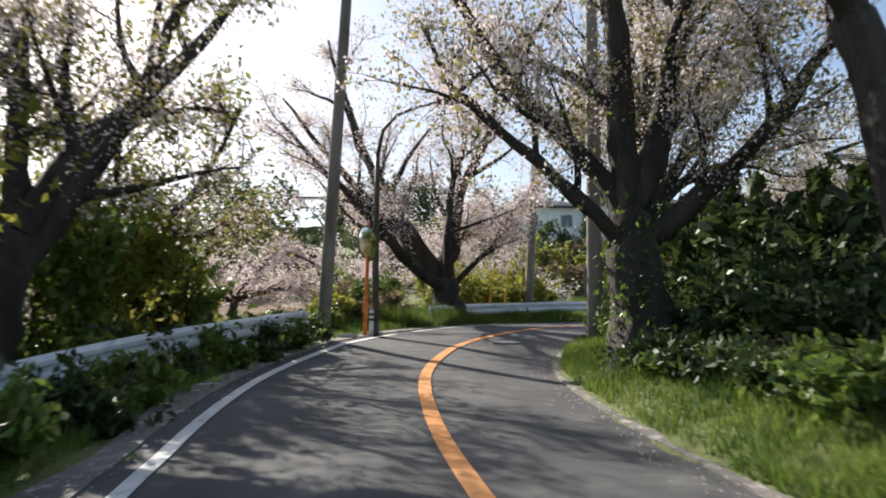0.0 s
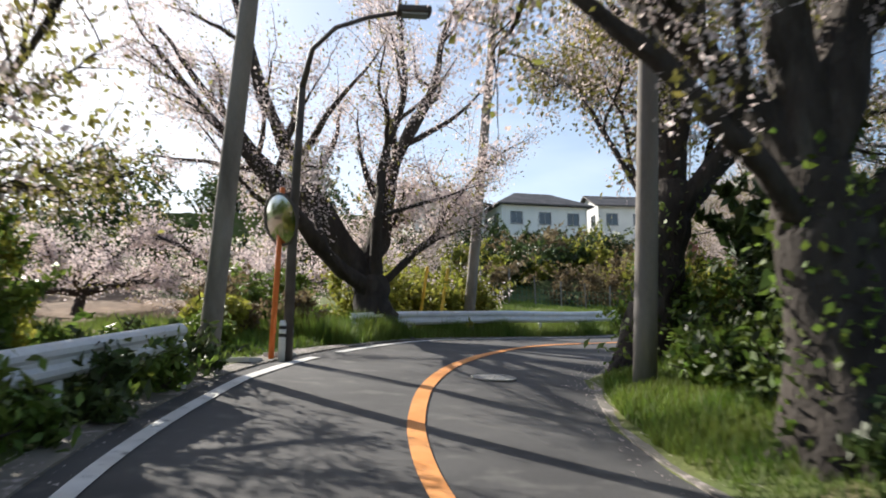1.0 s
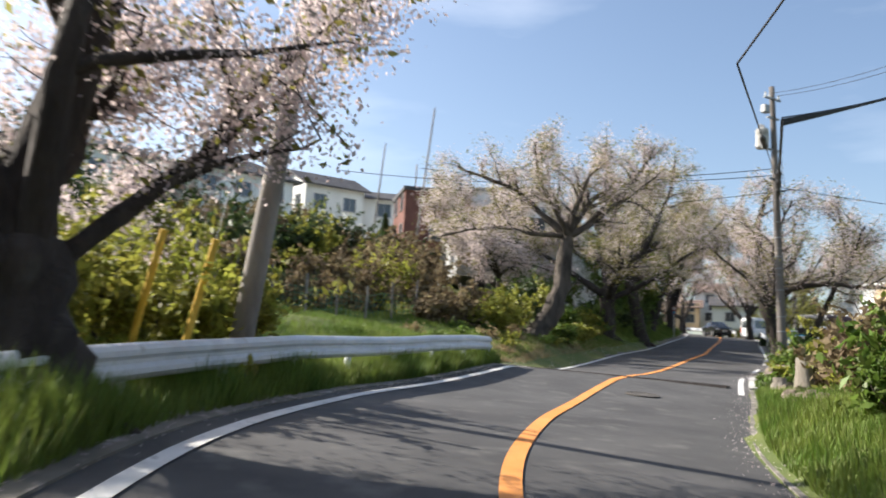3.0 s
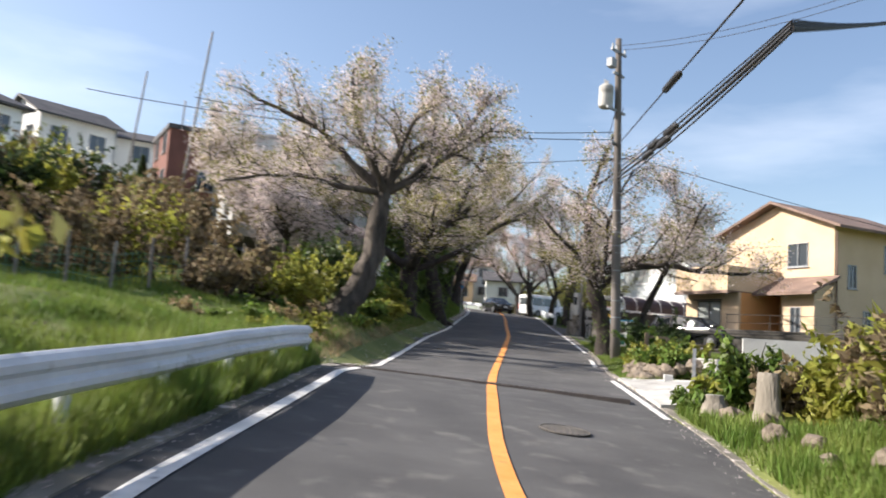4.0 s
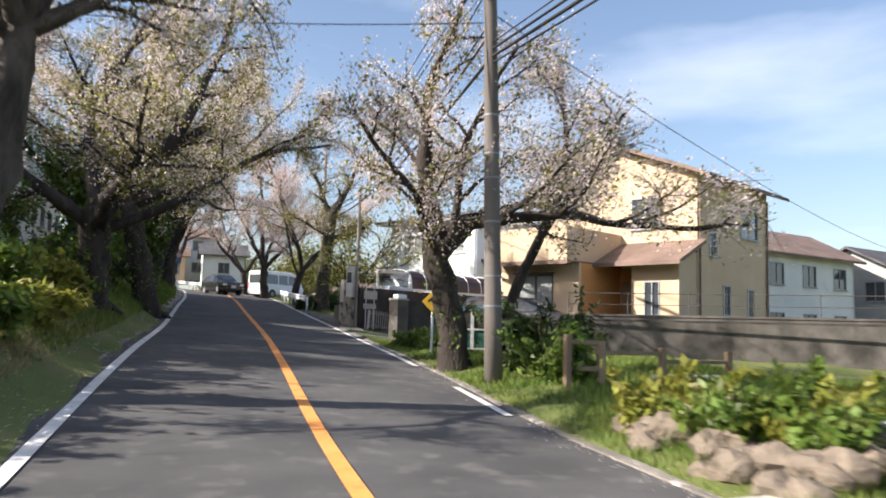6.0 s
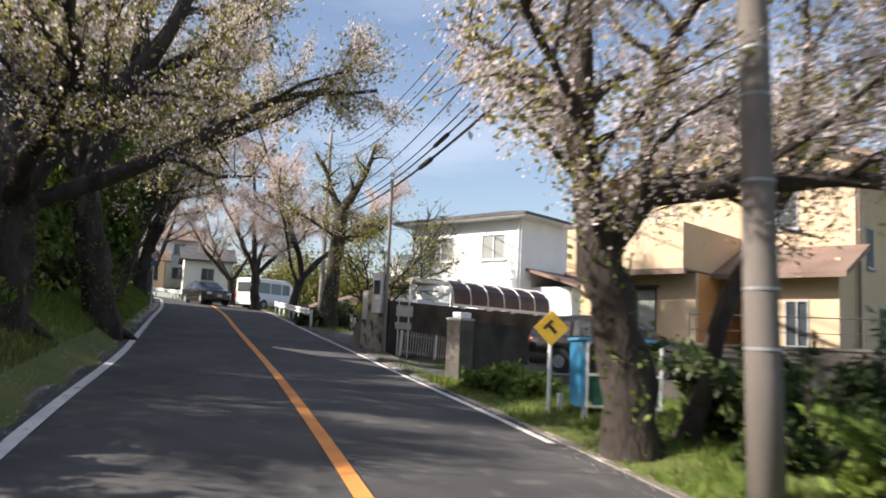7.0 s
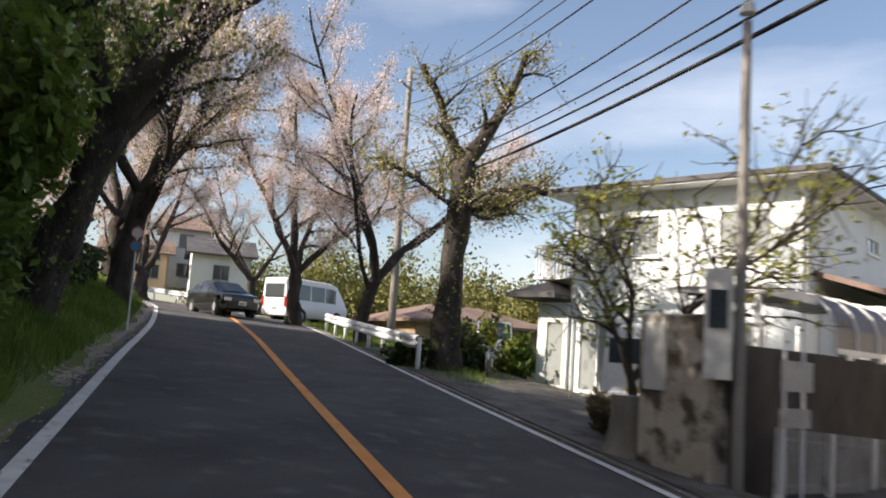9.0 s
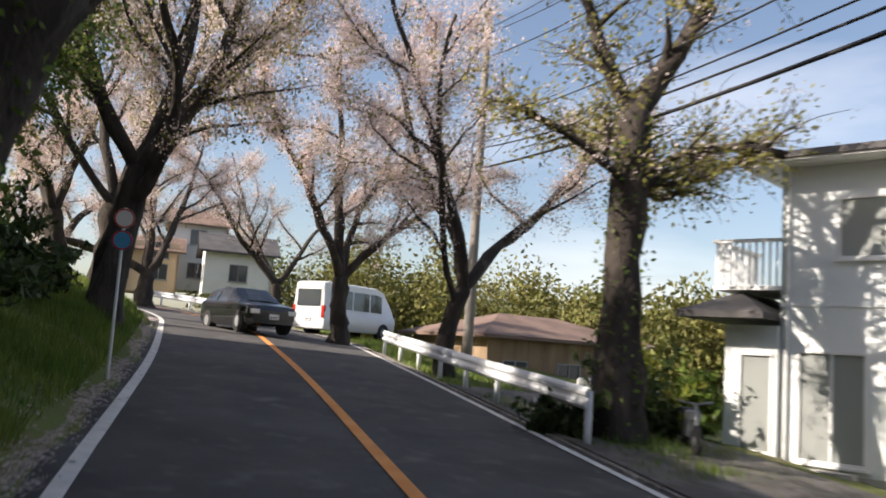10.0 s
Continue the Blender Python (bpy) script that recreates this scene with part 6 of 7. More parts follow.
for zz, mt, lb in ((2.46, CONCRETE_PALE, "round white sign plate"), (2.13, BLUE_PANEL, "round blue sign plate")):
    disc = part("plate", tube(bmesh.new(), [(0.03, 0, zz), (0.04, 0, zz)], 0.15, 28), mt, ns, lb)
    part("ring", tube(bmesh.new(), [(0.041, 0.136 * math.cos(2 * math.pi * k / 28), zz + 0.136 * math.sin(2 * math.pi * k / 28)) for k in range(29)], 0.011, 6, cap=False), RED_LAMP, disc)

# blue waste-collection box
shed = empty("waste_box", pose(33.87, 42.12, gz(33.87, 42.12) + 0.02, 0, 0, 112), "blue sheet-metal waste-collection box with netted doors", "waste box")
part("body", boxes((-0.45, -0.42, -0.85, 0.0, 0.12, 1.15), (0.82, 0.85, -0.85, 0.0, 0.12, 1.15), (-0.42, 0.82, -0.85, -0.82, 0.12, 1.15), (-0.42, 0.82, -0.82, 0.0, 0.12, 0.15)), BLUE_PANEL, shed)
for k in range(5):
    part("rib", boxes((0.851, 0.866, -0.80 + k * 0.17, -0.76 + k * 0.17, 0.15, 1.12), bevel=0.005), BLUE_PANEL, shed)
part("lid", boxes((-0.5, 0.9, -0.9, 0.06, 1.152, 1.2), bevel=0.01), BLUE_PANEL, shed)
part("corner_post", boxes((0.76, 0.85, 0.002, 0.03, 0.12, 1.15)), BLUE_PANEL, shed)
for x0, x1 in ((-0.45, 0.145), (0.15, 0.755)):
    door = part("net_door", boxes((x0 + 0.04, x1 - 0.04, 0.004, 0.012, 0.15, 0.62)), GREEN_NET, shed, "dark green netted door")
    part("upper_net", boxes((x0 + 0.04, x1 - 0.04, 0.004, 0.012, 0.65, 1.12)), WALL_SHADE_DARK, door, "dark upper net")
    part("door_frame", boxes((x0, x0 + 0.04, 0.004, 0.04, 0.12, 1.15), (x1 - 0.04, x1, 0.004, 0.04, 0.12, 1.15), (x0 + 0.04, x1 - 0.04, 0.004, 0.04, 0.12, 0.16), (x0 + 0.04, x1 - 0.04, 0.004, 0.04, 1.11, 1.15), (x0 + 0.04, x1 - 0.04, 0.004, 0.04, 0.61, 0.65)), WHITE_METAL, door, "white door frame")
for xx in (-0.35, 0.75):
    for yy in (-0.75, -0.05):
        part("leg", boxes((xx - 0.04, xx + 0.04, yy - 0.04, yy + 0.04, -0.1, 0.12)), WHITE_METAL, shed)

# ---- walls, gates, carport ----
def low_wall(name, p0, p1, t, z0, z1, mat, label, cap=0.0, z0b=None, category="wall"):
    """A free-standing wall between two plan points, its top level or sloping."""
    e = Vector((p1[0] - p0[0], p1[1] - p0[1], 0))
    root = empty(name, pose(p0[0], p0[1], 0, 0, 0, math.degrees(math.atan2(e.y, e.x))), label, category)
    L = e.length
    part("body", boxes((0, L, 0, t, z0 - 0.4, z1)), mat, root)
    if cap:
        part("coping", boxes((-0.03, L + 0.03, -0.03, t + 0.03, z1 + 0.002, z1 + cap), bevel=0.01), mat, root)
    return root


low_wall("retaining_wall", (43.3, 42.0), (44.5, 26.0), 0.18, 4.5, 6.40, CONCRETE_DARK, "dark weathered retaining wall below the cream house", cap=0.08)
fence = empty("garden_fence", pose(43.4, 42.0, 6.48, 0, 0, -85.7), "thin iron fence on top of the retaining wall", "fence")
part("rail", tube(bmesh.new(), [(0, 0, 0.75), (15, 0, 0.75)], 0.016, 6), POLE_STEEL, fence)
part("rail", tube(bmesh.new(), [(0, 0, 0.35), (15, 0, 0.35)], 0.012, 6), POLE_STEEL, fence)
for k in range(8):
    part("post", tube(bmesh.new(), [(k * 2.1, 0, -0.02), (k * 2.1, 0, 0.8)], 0.018, 6), POLE_STEEL, fence)
# roadside wall with gate pillar, dark fence and sign boards
gp = empty("gate_pillar", pose(39.75, 47.1, gz(39.75, 47.1), 0, 0, -22), "weathered concrete gate pillar with letter box", "gate pillar")
part("pillar", boxes((-0.25, 0.25, -0.22, 0.22, -0.3, 1.46), bevel=0.015), CONCRETE_DARK, gp)
part("cap", boxes((-0.27, 0.27, -0.24, 0.24, 1.462, 1.52), bevel=0.02), CONCRETE, gp)
part("letter_box", boxes((-0.16, 0.24, -0.14, 0.14, 1.522, 1.66), bevel=0.02), WHITE_METAL, gp)
low_wall("block_wall", (40.0, 47.0), (43.0, 46.25), 0.14, 5.0, 6.72, WALL_SHADE_DARK, "low dark block wall beside the parking place")
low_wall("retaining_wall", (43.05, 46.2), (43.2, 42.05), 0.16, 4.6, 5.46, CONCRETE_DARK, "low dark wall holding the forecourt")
forecourt = part("forecourt", boxes((43.22, 47.6, 41.6, 46.2, 4.6, 5.49), bevel=0.01), CONCRETE)
tagged(forecourt, "grey concrete forecourt before the cream house", "forecourt", kind="structure")
# this wall turns from the sun; its colour is darkened for that shade
low_wall("retaining_wall", (45.25, 51.5), (59.0, 45.5), 0.18, 4.5, 7.5, WALL_SHADE_DARK, "tall concrete wall under the carport with shade in its dark colour")
part("ledge", boxes((1.5, 14.9, -0.06, -0.002, 0.0, 0.07)), WALL_SHADE_DARK, bpy.data.objects["retaining_wall.001"], m=Matrix.Translation((0, 0, 6.22)))
wp = empty("gate", pose(45.3, 51.2, 5.70, 0, 3.5, -24.0), "white folding slatted gate pushed along the wall", "gate")
for zz in (0.18, 0.72):
    part("rail", boxes((0, 5.0, -0.07, -0.05, zz, zz + 0.03)), CONCRETE, wp)
for k in range(42):
    part("slat", boxes((k * 0.12, k * 0.12 + 0.022, -0.10, -0.072, 0.10, 0.86)), CONCRETE, wp)
for k in range(4):
    part("leg", boxes((0.02 + 1.6 * k, 0.07 + 1.6 * k, -0.12, -0.04, -0.6, 0.86)), WHITE_METAL, wp)
sb = empty("notice_boards", pose(45.15, 50.95, 5.72, 0, 0, -32), "two blank grey notice boards on thin posts", "notice board")
part("board", boxes((-0.32, 0.32, -0.05, -0.03, 1.27, 1.62)), CONCRETE, sb)
part("board", boxes((-0.34, 0.28, -0.05, -0.03, 0.86, 1.08)), CONCRETE, sb)
for xx in (-0.2, 0.2):
    part("post", tube(bmesh.new(), [(xx, 0, -0.2), (xx, 0, 1.95)], 0.02, 6), GALV, sb)
g2 = empty("gate_pillar", pose(45.52, 52.3, gz(45.52, 52.3), 0, 0, 50), "broad mottled plaster gate pillar with a blank plaque", "gate pillar")
part("pillar", boxes((-0.62, 0.62, -0.36, 0.06, -0.3, 2.02), bevel=0.03), MOTTLED, g2)
part("plaque", boxes((0.12, 0.52, 0.062, 0.085, 1.05, 1.92), bevel=0.004), CONCRETE_PALE, g2)

# carport over the wall: curved smoked bays, and a flat pale bay towards the road
cpm = empty("carport", pose(48.05, 50.33, 5.62, 0, 0, -24.0), "carport with curved smoked panels and pale frame", "carport")
ARCH = [(0.0, 2.0), (0.01, 2.3), (0.09, 2.55), (0.28, 2.74), (0.6, 2.86), (1.1, 2.92), (1.8, 2.94), (2.6, 2.93)]
for k in range(7):
    part("rib", tube(bmesh.new(), [(k * 0.92, y, z) for y, z in ARCH], 0.03, 6), WHITE_METAL, cpm)
for k in range(6):
    bm = bmesh.new()
    a, b = [[bm.verts.new((xx, y, z)) for y, z in ARCH] for xx in (0.03 + k * 0.92, 0.89 + k * 0.92)]
    for i in range(len(ARCH) - 1):
        bm.faces.new((a[i], b[i], b[i + 1], a[i + 1]))
    pn = part("roof_panel", bm, SMOKED, cpm, "brown smoked panel")
    so = pn.modifiers.new("thick", 'SOLIDIFY')
    so.thickness = 0.012
part("beam", boxes((-0.05, 5.57, -0.05, 0.03, 1.92, 2.0)), WHITE_METAL, cpm)
for xx in (0.45, 1.85, 3.2, 4.6):
    part("bracket", boxes((xx - 0.13, xx + 0.13, -0.07, 0.07, 1.84, 1.918)), WHITE_METAL, cpm)
part("canopy", boxes((-1.75, -0.05, 0.3, 1.7, 2.70, 2.72)), CANOPY, cpm, "flat pale translucent canopy sheet")
part("canopy_edge", boxes((-1.8, -0.02, 0.24, 0.298, 2.62, 2.76)), WHITE_METAL, cpm)
for k in range(5):
    part("canopy_rib", boxes((-1.74 + k * 0.41, -1.70 + k * 0.41, 0.3, 1.7, 2.64, 2.698)), WHITE_METAL, cpm)
for xx, yy in ((-1.7, 0.35), (2.6, 2.6), (5.2, 2.6)):
    part("post", boxes((xx - 0.04, xx + 0.04, yy, yy + 0.08, -0.4, 2.62)), WHITE_METAL, cpm)
bm = bmesh.new()
box(bm, 1.4, 3.0, 1.6, 3.0, -0.4, 2.0, 0.25)
tagged(part("tarpaulin_cover", bm, NAVY, m=pose(48.05, 50.33, 5.62, 0, 0, -24.0)), "navy tarpaulin drawn over a parked load", "tarpaulin")

yard = strip("yard", 69.5, 94, lambda s: right_at(s) + 0.30, lambda s: right_at(s) + table(s, [(69, 0.9), (76, 1.2), (78.5, 4.4), (94, 3.2)]), 0.055, ASPHALT_OLD, 0.5, 0.15)
tagged(yard, "rough grey asphalt yard beside the road", "yard", kind="structure")
# paved entrance between the gate pillar and the tall wall
corners = [at(68.9, float(right_at(68.9)) + 0.3), at(75.6, float(right_at(75.6)) + 0.3), Vector((58.2, 45.5, 0)), Vector((47.5, 42.5, 0))]
n_ = 24
gu, gv = np.meshgrid(np.linspace(0, 1, n_), np.linspace(0, 1, n_), indexing="ij")
gx = sum(w * c.x for w, c in zip(((1 - gu) * (1 - gv), gu * (1 - gv), gu * gv, (1 - gu) * gv), corners)).ravel()
gy = sum(w * c.y for w, c in zip(((1 - gu) * (1 - gv), gu * (1 - gv), gu * gv, (1 - gu) * gv), corners)).ravel()
gh = ground_z(gx, gy) + 0.055
faces_ = [(i * n_ + j, i * n_ + j + 1, (i + 1) * n_ + j + 1, (i + 1) * n_ + j) for i in range(n_ - 1) for j in range(n_ - 1)]
ent = put("yard", mesh_from("yard", list(zip(gx, gy, gh)), faces_, ASPHALT, smooth=True))
sol_ = ent.modifiers.new("thick", 'SOLIDIFY')
sol_.thickness = 0.2
tagged(ent, "worn asphalt entrance below the dark wall", "yard", kind="structure")
# driveway, white wall, stump
dv = bmesh.new()
NS, ND = 26, 20
rows_ = []
for a in range(NS + 1):
    s_ = 41.5 + 5.5 * a / NS
    d0_, d1_ = float(right_at(s_)) + 0.2, table(s_, [(41.5, 4.9), (42.6, 6.3), (44.2, 8.4), (46.2, 8.6), (46.6, 5.2), (47.0, 4.9)])
    rows_.append([at(s_, d0_ + (d1_ - d0_) * b / ND) for b in range(ND + 1)])
lay = [[dv.verts.new((p.x, p.y, max(p.z - 0.02, gz(p.x, p.y)) + 0.07)) for p in row] for row in rows_]
low = [[dv.verts.new((p.x, p.y, p.z - 0.5)) for p in row] for row in rows_]
for a in range(NS):
    for b in range(ND):
        dv.faces.new((lay[a][b], lay[a + 1][b], lay[a + 1][b + 1], lay[a][b + 1]))
rim = [(a, 0) for a in range(NS)] + [(NS, b) for b in range(ND)] + [(a, ND) for a in range(NS, 0, -1)] + [(0, b) for b in range(ND, 0, -1)]
for (a, b), (c, d) in zip(rim, rim[1:] + rim[:1]):
    dv.faces.new((lay[a][b], lay[c][d], low[c][d], low[a][b]))
bmesh.ops.recalc_face_normals(dv, faces=dv.faces)
tagged(part("driveway", dv, CONCRETE), "bright concrete driveway", "driveway", kind="structure")
low_wall("block_wall", (18.75, 31.3), (21.6, 25.9), 0.15, 3.9, 5.27, CONCRETE_PALE, "smooth pale concrete wall beside the driveway")
bw0, bw1 = Vector((22.7, 34.4, 0)), Vector((21.1, 31.0, 0))
low_wall("block_wall", (bw0.x, bw0.y), (bw1.x, bw1.y), 0.14, 4.0, 4.80, CONCRETE, "low grey wall behind the driveway", cap=0.05)
for (s_, d_, h_) in ((46.4, 6.1, 0.85), (43.4, 5.9, 0.75)):
    q_ = at(s_, d_)
    tagged(part("gate_post", boxes((-0.04, 0.04, -0.04, 0.04, -0.2, h_)), STEEL, m=pose(q_.x, q_.y, gz(q_.x, q_.y), 0, 0, 20)), "thin grey gate post beside the driveway", "gate post")
tagged(part("mounting_block", boxes((-0.15, 0.15, -0.1, 0.1, -0.1, 0.16), bevel=0.01), CONCRETE_PALE, m=pose(at(45.9, 5.4).x, at(45.9, 5.4).y, gz(at(45.9, 5.4).x, at(45.9, 5.4).y) + 0.06, 0, 0, 30)), "small concrete block on the driveway", "block")


def stump(x, y, r, h, seed, label):
    rng = np.random.default_rng(seed)
    root = empty("tree_stump", pose(x, y, gz(x, y)), label, "tree stump")
    prof = [(-0.15, 1.75), (0.05, 1.5), (0.2, 1.2), (h * 0.6, 1.02), (h * 0.95, 0.97), (h, 0.9)]
    bm = bmesh.new()
    lump = 1 + 0.12 * rng.normal(size=14)
    rings = [[bm.verts.new((r * k * l * math.cos(2 * math.pi * i / 14), r * k * l * math.sin(2 * math.pi * i / 14), z)) for i, l in enumerate(lump)] for z, k in prof]
    for a, b in zip(rings, rings[1:]):
        for i in range(14):
            bm.faces.new((a[i], a[(i + 1) % 14], b[(i + 1) % 14], b[i]))
    part("bark", bm, STUMP_BARK, root, smooth=True)
    bm = bmesh.new()
    bm.faces.new([bm.verts.new((r * 0.9 * l * math.cos(2 * math.pi * i / 14), r * 0.9 * l * math.sin(2 * math.pi * i / 14), h + 0.002)) for i, l in enumerate(lump)])
    part("cut_face", bm, CONCRETE, root, "pale sawn face")


stump(15.5, 29.6, 0.18, 0.78, 3, "pale grey sawn tree stump on the verge")
stump(46.3, 53.0, 0.26, 0.85, 8, "brown gnarled root mound by the gate pillar")
stump(16.3, 30.8, 0.15, 0.35, 4, "low grey stump in the grass")


def rock(seed, x, y, r, name="rock", label="brown-grey garden rock in the rockery", group="rockery stones", z=0.0):
    rng = np.random.default_rng(seed)
    bm = bmesh.new()
    bmesh.ops.create_icosphere(bm, subdivisions=2, radius=r)
    k = rng.normal(size=3)
    for v in bm.verts:
        n = noise.noise(Vector(v.co) * (1.6 / r) + Vector(k) * 5)
        v.co *= 1 + 0.42 * n
        v.co.z *= 0.75
    return tagged(part(name, bm, ROCK, m=pose(x, y, gz(x, y) + r * 0.25 + z, *rng.uniform(0, 40, 3))), label, "rock", group)


rng_r = np.random.default_rng(77)
for k in range(46):
    s_, d_ = 46.7 + rng_r.random() * 3.6, rng_r.random()
    q_ = at(s_, 4.95 + d_ * 1.3)
    rock(100 + k, q_.x, q_.y, rng_r.uniform(0.10, 0.27), z=0.42 * d_ - 0.04)
for k in range(8):
    q_ = at(33.5 + k * 1.05, 5.15 + 0.35 * rng_r.random())
    rock(140 + k, q_.x, q_.y, rng_r.uniform(0.12, 0.22), label="grey stone half buried in the verge", group="verge stones")
# wooden rail by the pole
wf = empty("wooden_rail", pose(28.5, 38.5, gz(28.5, 38.5), 0, 0, -42), "weathered wooden rail fence", "fence")
for xx, hh in ((0, 0.95), (0.75, 0.85), (2.2, 0.75), (3.9, 0.7)):
    part("post", boxes((xx - 0.06, xx + 0.06, -0.06, 0.06, -0.3, hh), bevel=0.01), WOOD, wf)
part("rail", boxes((0.062, 0.69, -0.03, 0.03, 0.78, 0.86)), WOOD, wf)
part("rail", boxes((0.062, 0.69, -0.03, 0.03, 0.3, 0.38)), WOOD, wf)
part("rail", boxes((0.81, 2.14, -0.03, 0.03, 0.6, 0.67)), WOOD, wf)
part("rail", boxes((2.26, 3.84, -0.03, 0.03, 0.45, 0.52)), WOOD, wf)
tagged(part("slab", boxes((0, 1.6, 0, 0.6, 0.0, 0.12), bevel=0.01), CONCRETE_PALE, m=pose(30.4, 36.9, gz(30.4, 36.9) + 0.05, 0, 0, -45)), "pale concrete slab lying in the grass", "slab")

# net fence below the hill
nf = empty("net_fence", pose(3.0, 40.4, gz(3.0, 40.4), 0, 0, 24.0), "old post fence with green netting below the hill", "fence")
for k in range(12):
    x_, y_ = 3.0 + 1.5 * k * math.cos(radians(24)), 40.4 + 1.5 * k * math.sin(radians(24))
    zz = gz(x_, y_) - gz(3.0, 40.4)
    part("post", tube(bmesh.new(), [(1.5 * k, 0, zz - 0.3), (1.5 * k + 0.05 * math.sin(k * 3), 0.04 * math.cos(k * 5), zz + 1.45 + 0.2 * math.sin(k * 7))], 0.04, 6), POLE_CONCRETE, nf)
bm = bmesh.new()
for k in range(66):
    a, b = 0.25 * k, 0.25 * (k + 1)
    for j in range(5):
        def gg(q):
            return gz(3.0 + q * math.cos(radians(24)), 40.4 + q * math.sin(radians(24))) - gz(3.0, 40.4)
        box(bm, a, a + 0.012, 0.02, 0.03, gg(a) + 0.1, gg(a) + 0.95) if j == 0 else tube(bm, [(a, 0.025, gg(a) + 0.1 + 0.2 * j), (b, 0.025, gg(b) + 0.1 + 0.2 * j)], 0.008, 3)
part("netting", bm, GREEN_NET, nf, "sagging green net")

rail(114.5, 124, 6.3, "white steel guardrail round the far bend", dfun=lambda s: right_at(s) + 0.3)


# ---- shrubs, scrub and grass ----
BUSHES = [  # s, d, rx, ry, h, leaves, material, size, name and label
    (7.5, -5.6, 1.6, 1.4, 3.0, 5200, LEAF, 0.085), (10.0, -5.4, 1.6, 1.4, 3.3, 5600, LEAF_YELLOW, 0.085), (12.6, -5.0, 1.5, 1.3, 2.9, 5200, LEAF, 0.08),
    (14.4, -4.6, 1.5, 1.3, 3.4, 6600, LEAF_YELLOW, 0.08), (16.4, -4.9, 1.3, 1.2, 2.7, 5600, LEAF, 0.075), (17.6, -5.6, 1.2, 1.2, 2.2, 4600, LEAF_YELLOW, 0.075), (13.2, -7.5, 2.0, 2.0, 3.6, 5200, LEAF_YELLOW, 0.09), (9, -9, 2.4, 2.2, 4.2, 5200, LEAF, 0.09),
    (4.5, -6.0, 1.8, 1.6, 3.4, 4600, LEAF, 0.09)]
for i, (s_, d_, rx, ry, h, n, m_, sz) in enumerate(BUSHES):
    q_ = at(s_, d_)
    bush(300 + i, q_.x, q_.y, rx, ry, h, int(n * 1.2), m_, "shrub", "tall yellow-green roadside scrub", size=sz * 0.85)
# every other clump has dark leaves, in place of shade on the grass
for i, s_ in enumerate((4, 5.6, 7.2, 8.8, 10.4, 11.8, 13.2, 14.6, 15.8, 16.9)):
    q_ = at(s_, float(left_at(s_)) - table(s_, [(4, 1.5), (10, 1.35), (17, 0.95)]))
    bush(330 + i, q_.x, q_.y, 0.8, 0.55, 0.72, 2600, LEAF_DARK if i % 2 else LEAF, "weeds", "weeds growing round the guardrail, half with shade in their colour", "weeds", size=0.05, lobes=6)
# thicket under the trees, its shade put into the dark leaf colour
for i, (s_, d_, rx, ry, h) in enumerate(((4, 9.4, 2.4, 2.0, 1.5), (8, 9.4, 2.4, 2.0, 1.5), (12, 9.0, 2.2, 2.0, 1.6), (15.5, 8.0, 2.0, 1.8, 1.8), (19, 7.6, 2.0, 1.8, 1.8), (22.5, 8.0, 1.9, 1.8, 1.8), (10, 13, 3, 3, 2.0), (17, 12.5, 3, 3, 2.2), (25, 9.5, 2, 2, 2.2), (14.5, 7.5, 1.5, 1.2, 1.9), (17.3, 6.9, 1.4, 1.1, 2.0), (20.6, 6.6, 1.3, 1.1, 2.2))):
    q_ = at(s_, d_)
    bush(350 + i, q_.x, q_.y, rx, ry, h, 6500, LEAF_DARK, "thicket", "dense thicket under the trees with shade in its leaf colour", size=0.115, lobes=9)
for i, (s_, d_, h, m_) in enumerate(((16.2, 4.7, 0.6, LEAF), (20.8, 4.3, 1.3, LEAF), (22.0, 4.5, 1.5, LEAF_YELLOW), (23.5, 4.9, 1.3, LEAF), (24.8, 5.6, 1.1, BRUSH), (26.5, 6.0, 1.1, LEAF))):
    q_ = at(s_, d_)
    bush(370 + i, q_.x, q_.y, 0.7, 0.7, h, 2400, m_, "shrub", "young shrub on the shaded verge", size=0.055, lobes=6)
# undergrowth added in mostly dark leaves, to stand for shade on the verge
for i, (s_, d_, rx, h) in enumerate(((5.5, 7.6, 1.3, 0.8), (7.4, 8.2, 1.4, 0.9), (9.6, 7.4, 1.2, 0.8), (11.6, 7.0, 1.2, 0.9), (13.0, 6.6, 1.1, 0.9), (15.6, 6.2, 1.0, 0.8), (12.2, 5.3, 0.5, 0.4), (10.4, 6.0, 0.7, 0.5), (14.6, 5.2, 0.6, 0.5))):
    q_ = at(s_, d_)
    bush(640 + i, q_.x, q_.y, rx, rx, h, 2800, LEAF_DARK, "undergrowth", "low undergrowth beneath the cherries that darkens the verge as shade", size=0.07, lobes=7)
rng_u = np.random.default_rng(660)
for i in range(16):
    s_ = 3.0 + i * 1.15
    q_ = at(s_, float(right_at(s_)) + 2.9 + 0.7 * rng_u.random())
    bush(660 + i, q_.x, q_.y, 0.9, 0.8, rng_u.uniform(0.7, 1.25), 2600, LEAF_DARK, "undergrowth", "low undergrowth beneath the cherries that darkens the verge as shade", size=0.06, lobes=7)
for i in range(22):
    s_ = 3.0 + i * 0.92
    q_ = at(s_, float(right_at(s_)) + rng_u.uniform(1.5, 2.2))
    bush(1000 + i, q_.x, q_.y, 0.65, 0.65, rng_u.uniform(0.3, 0.6), 1700, LEAF_DARK if i % 4 else LEAF, "undergrowth", "low undergrowth beneath the cherries that darkens the verge as shade", size=0.05, lobes=6)
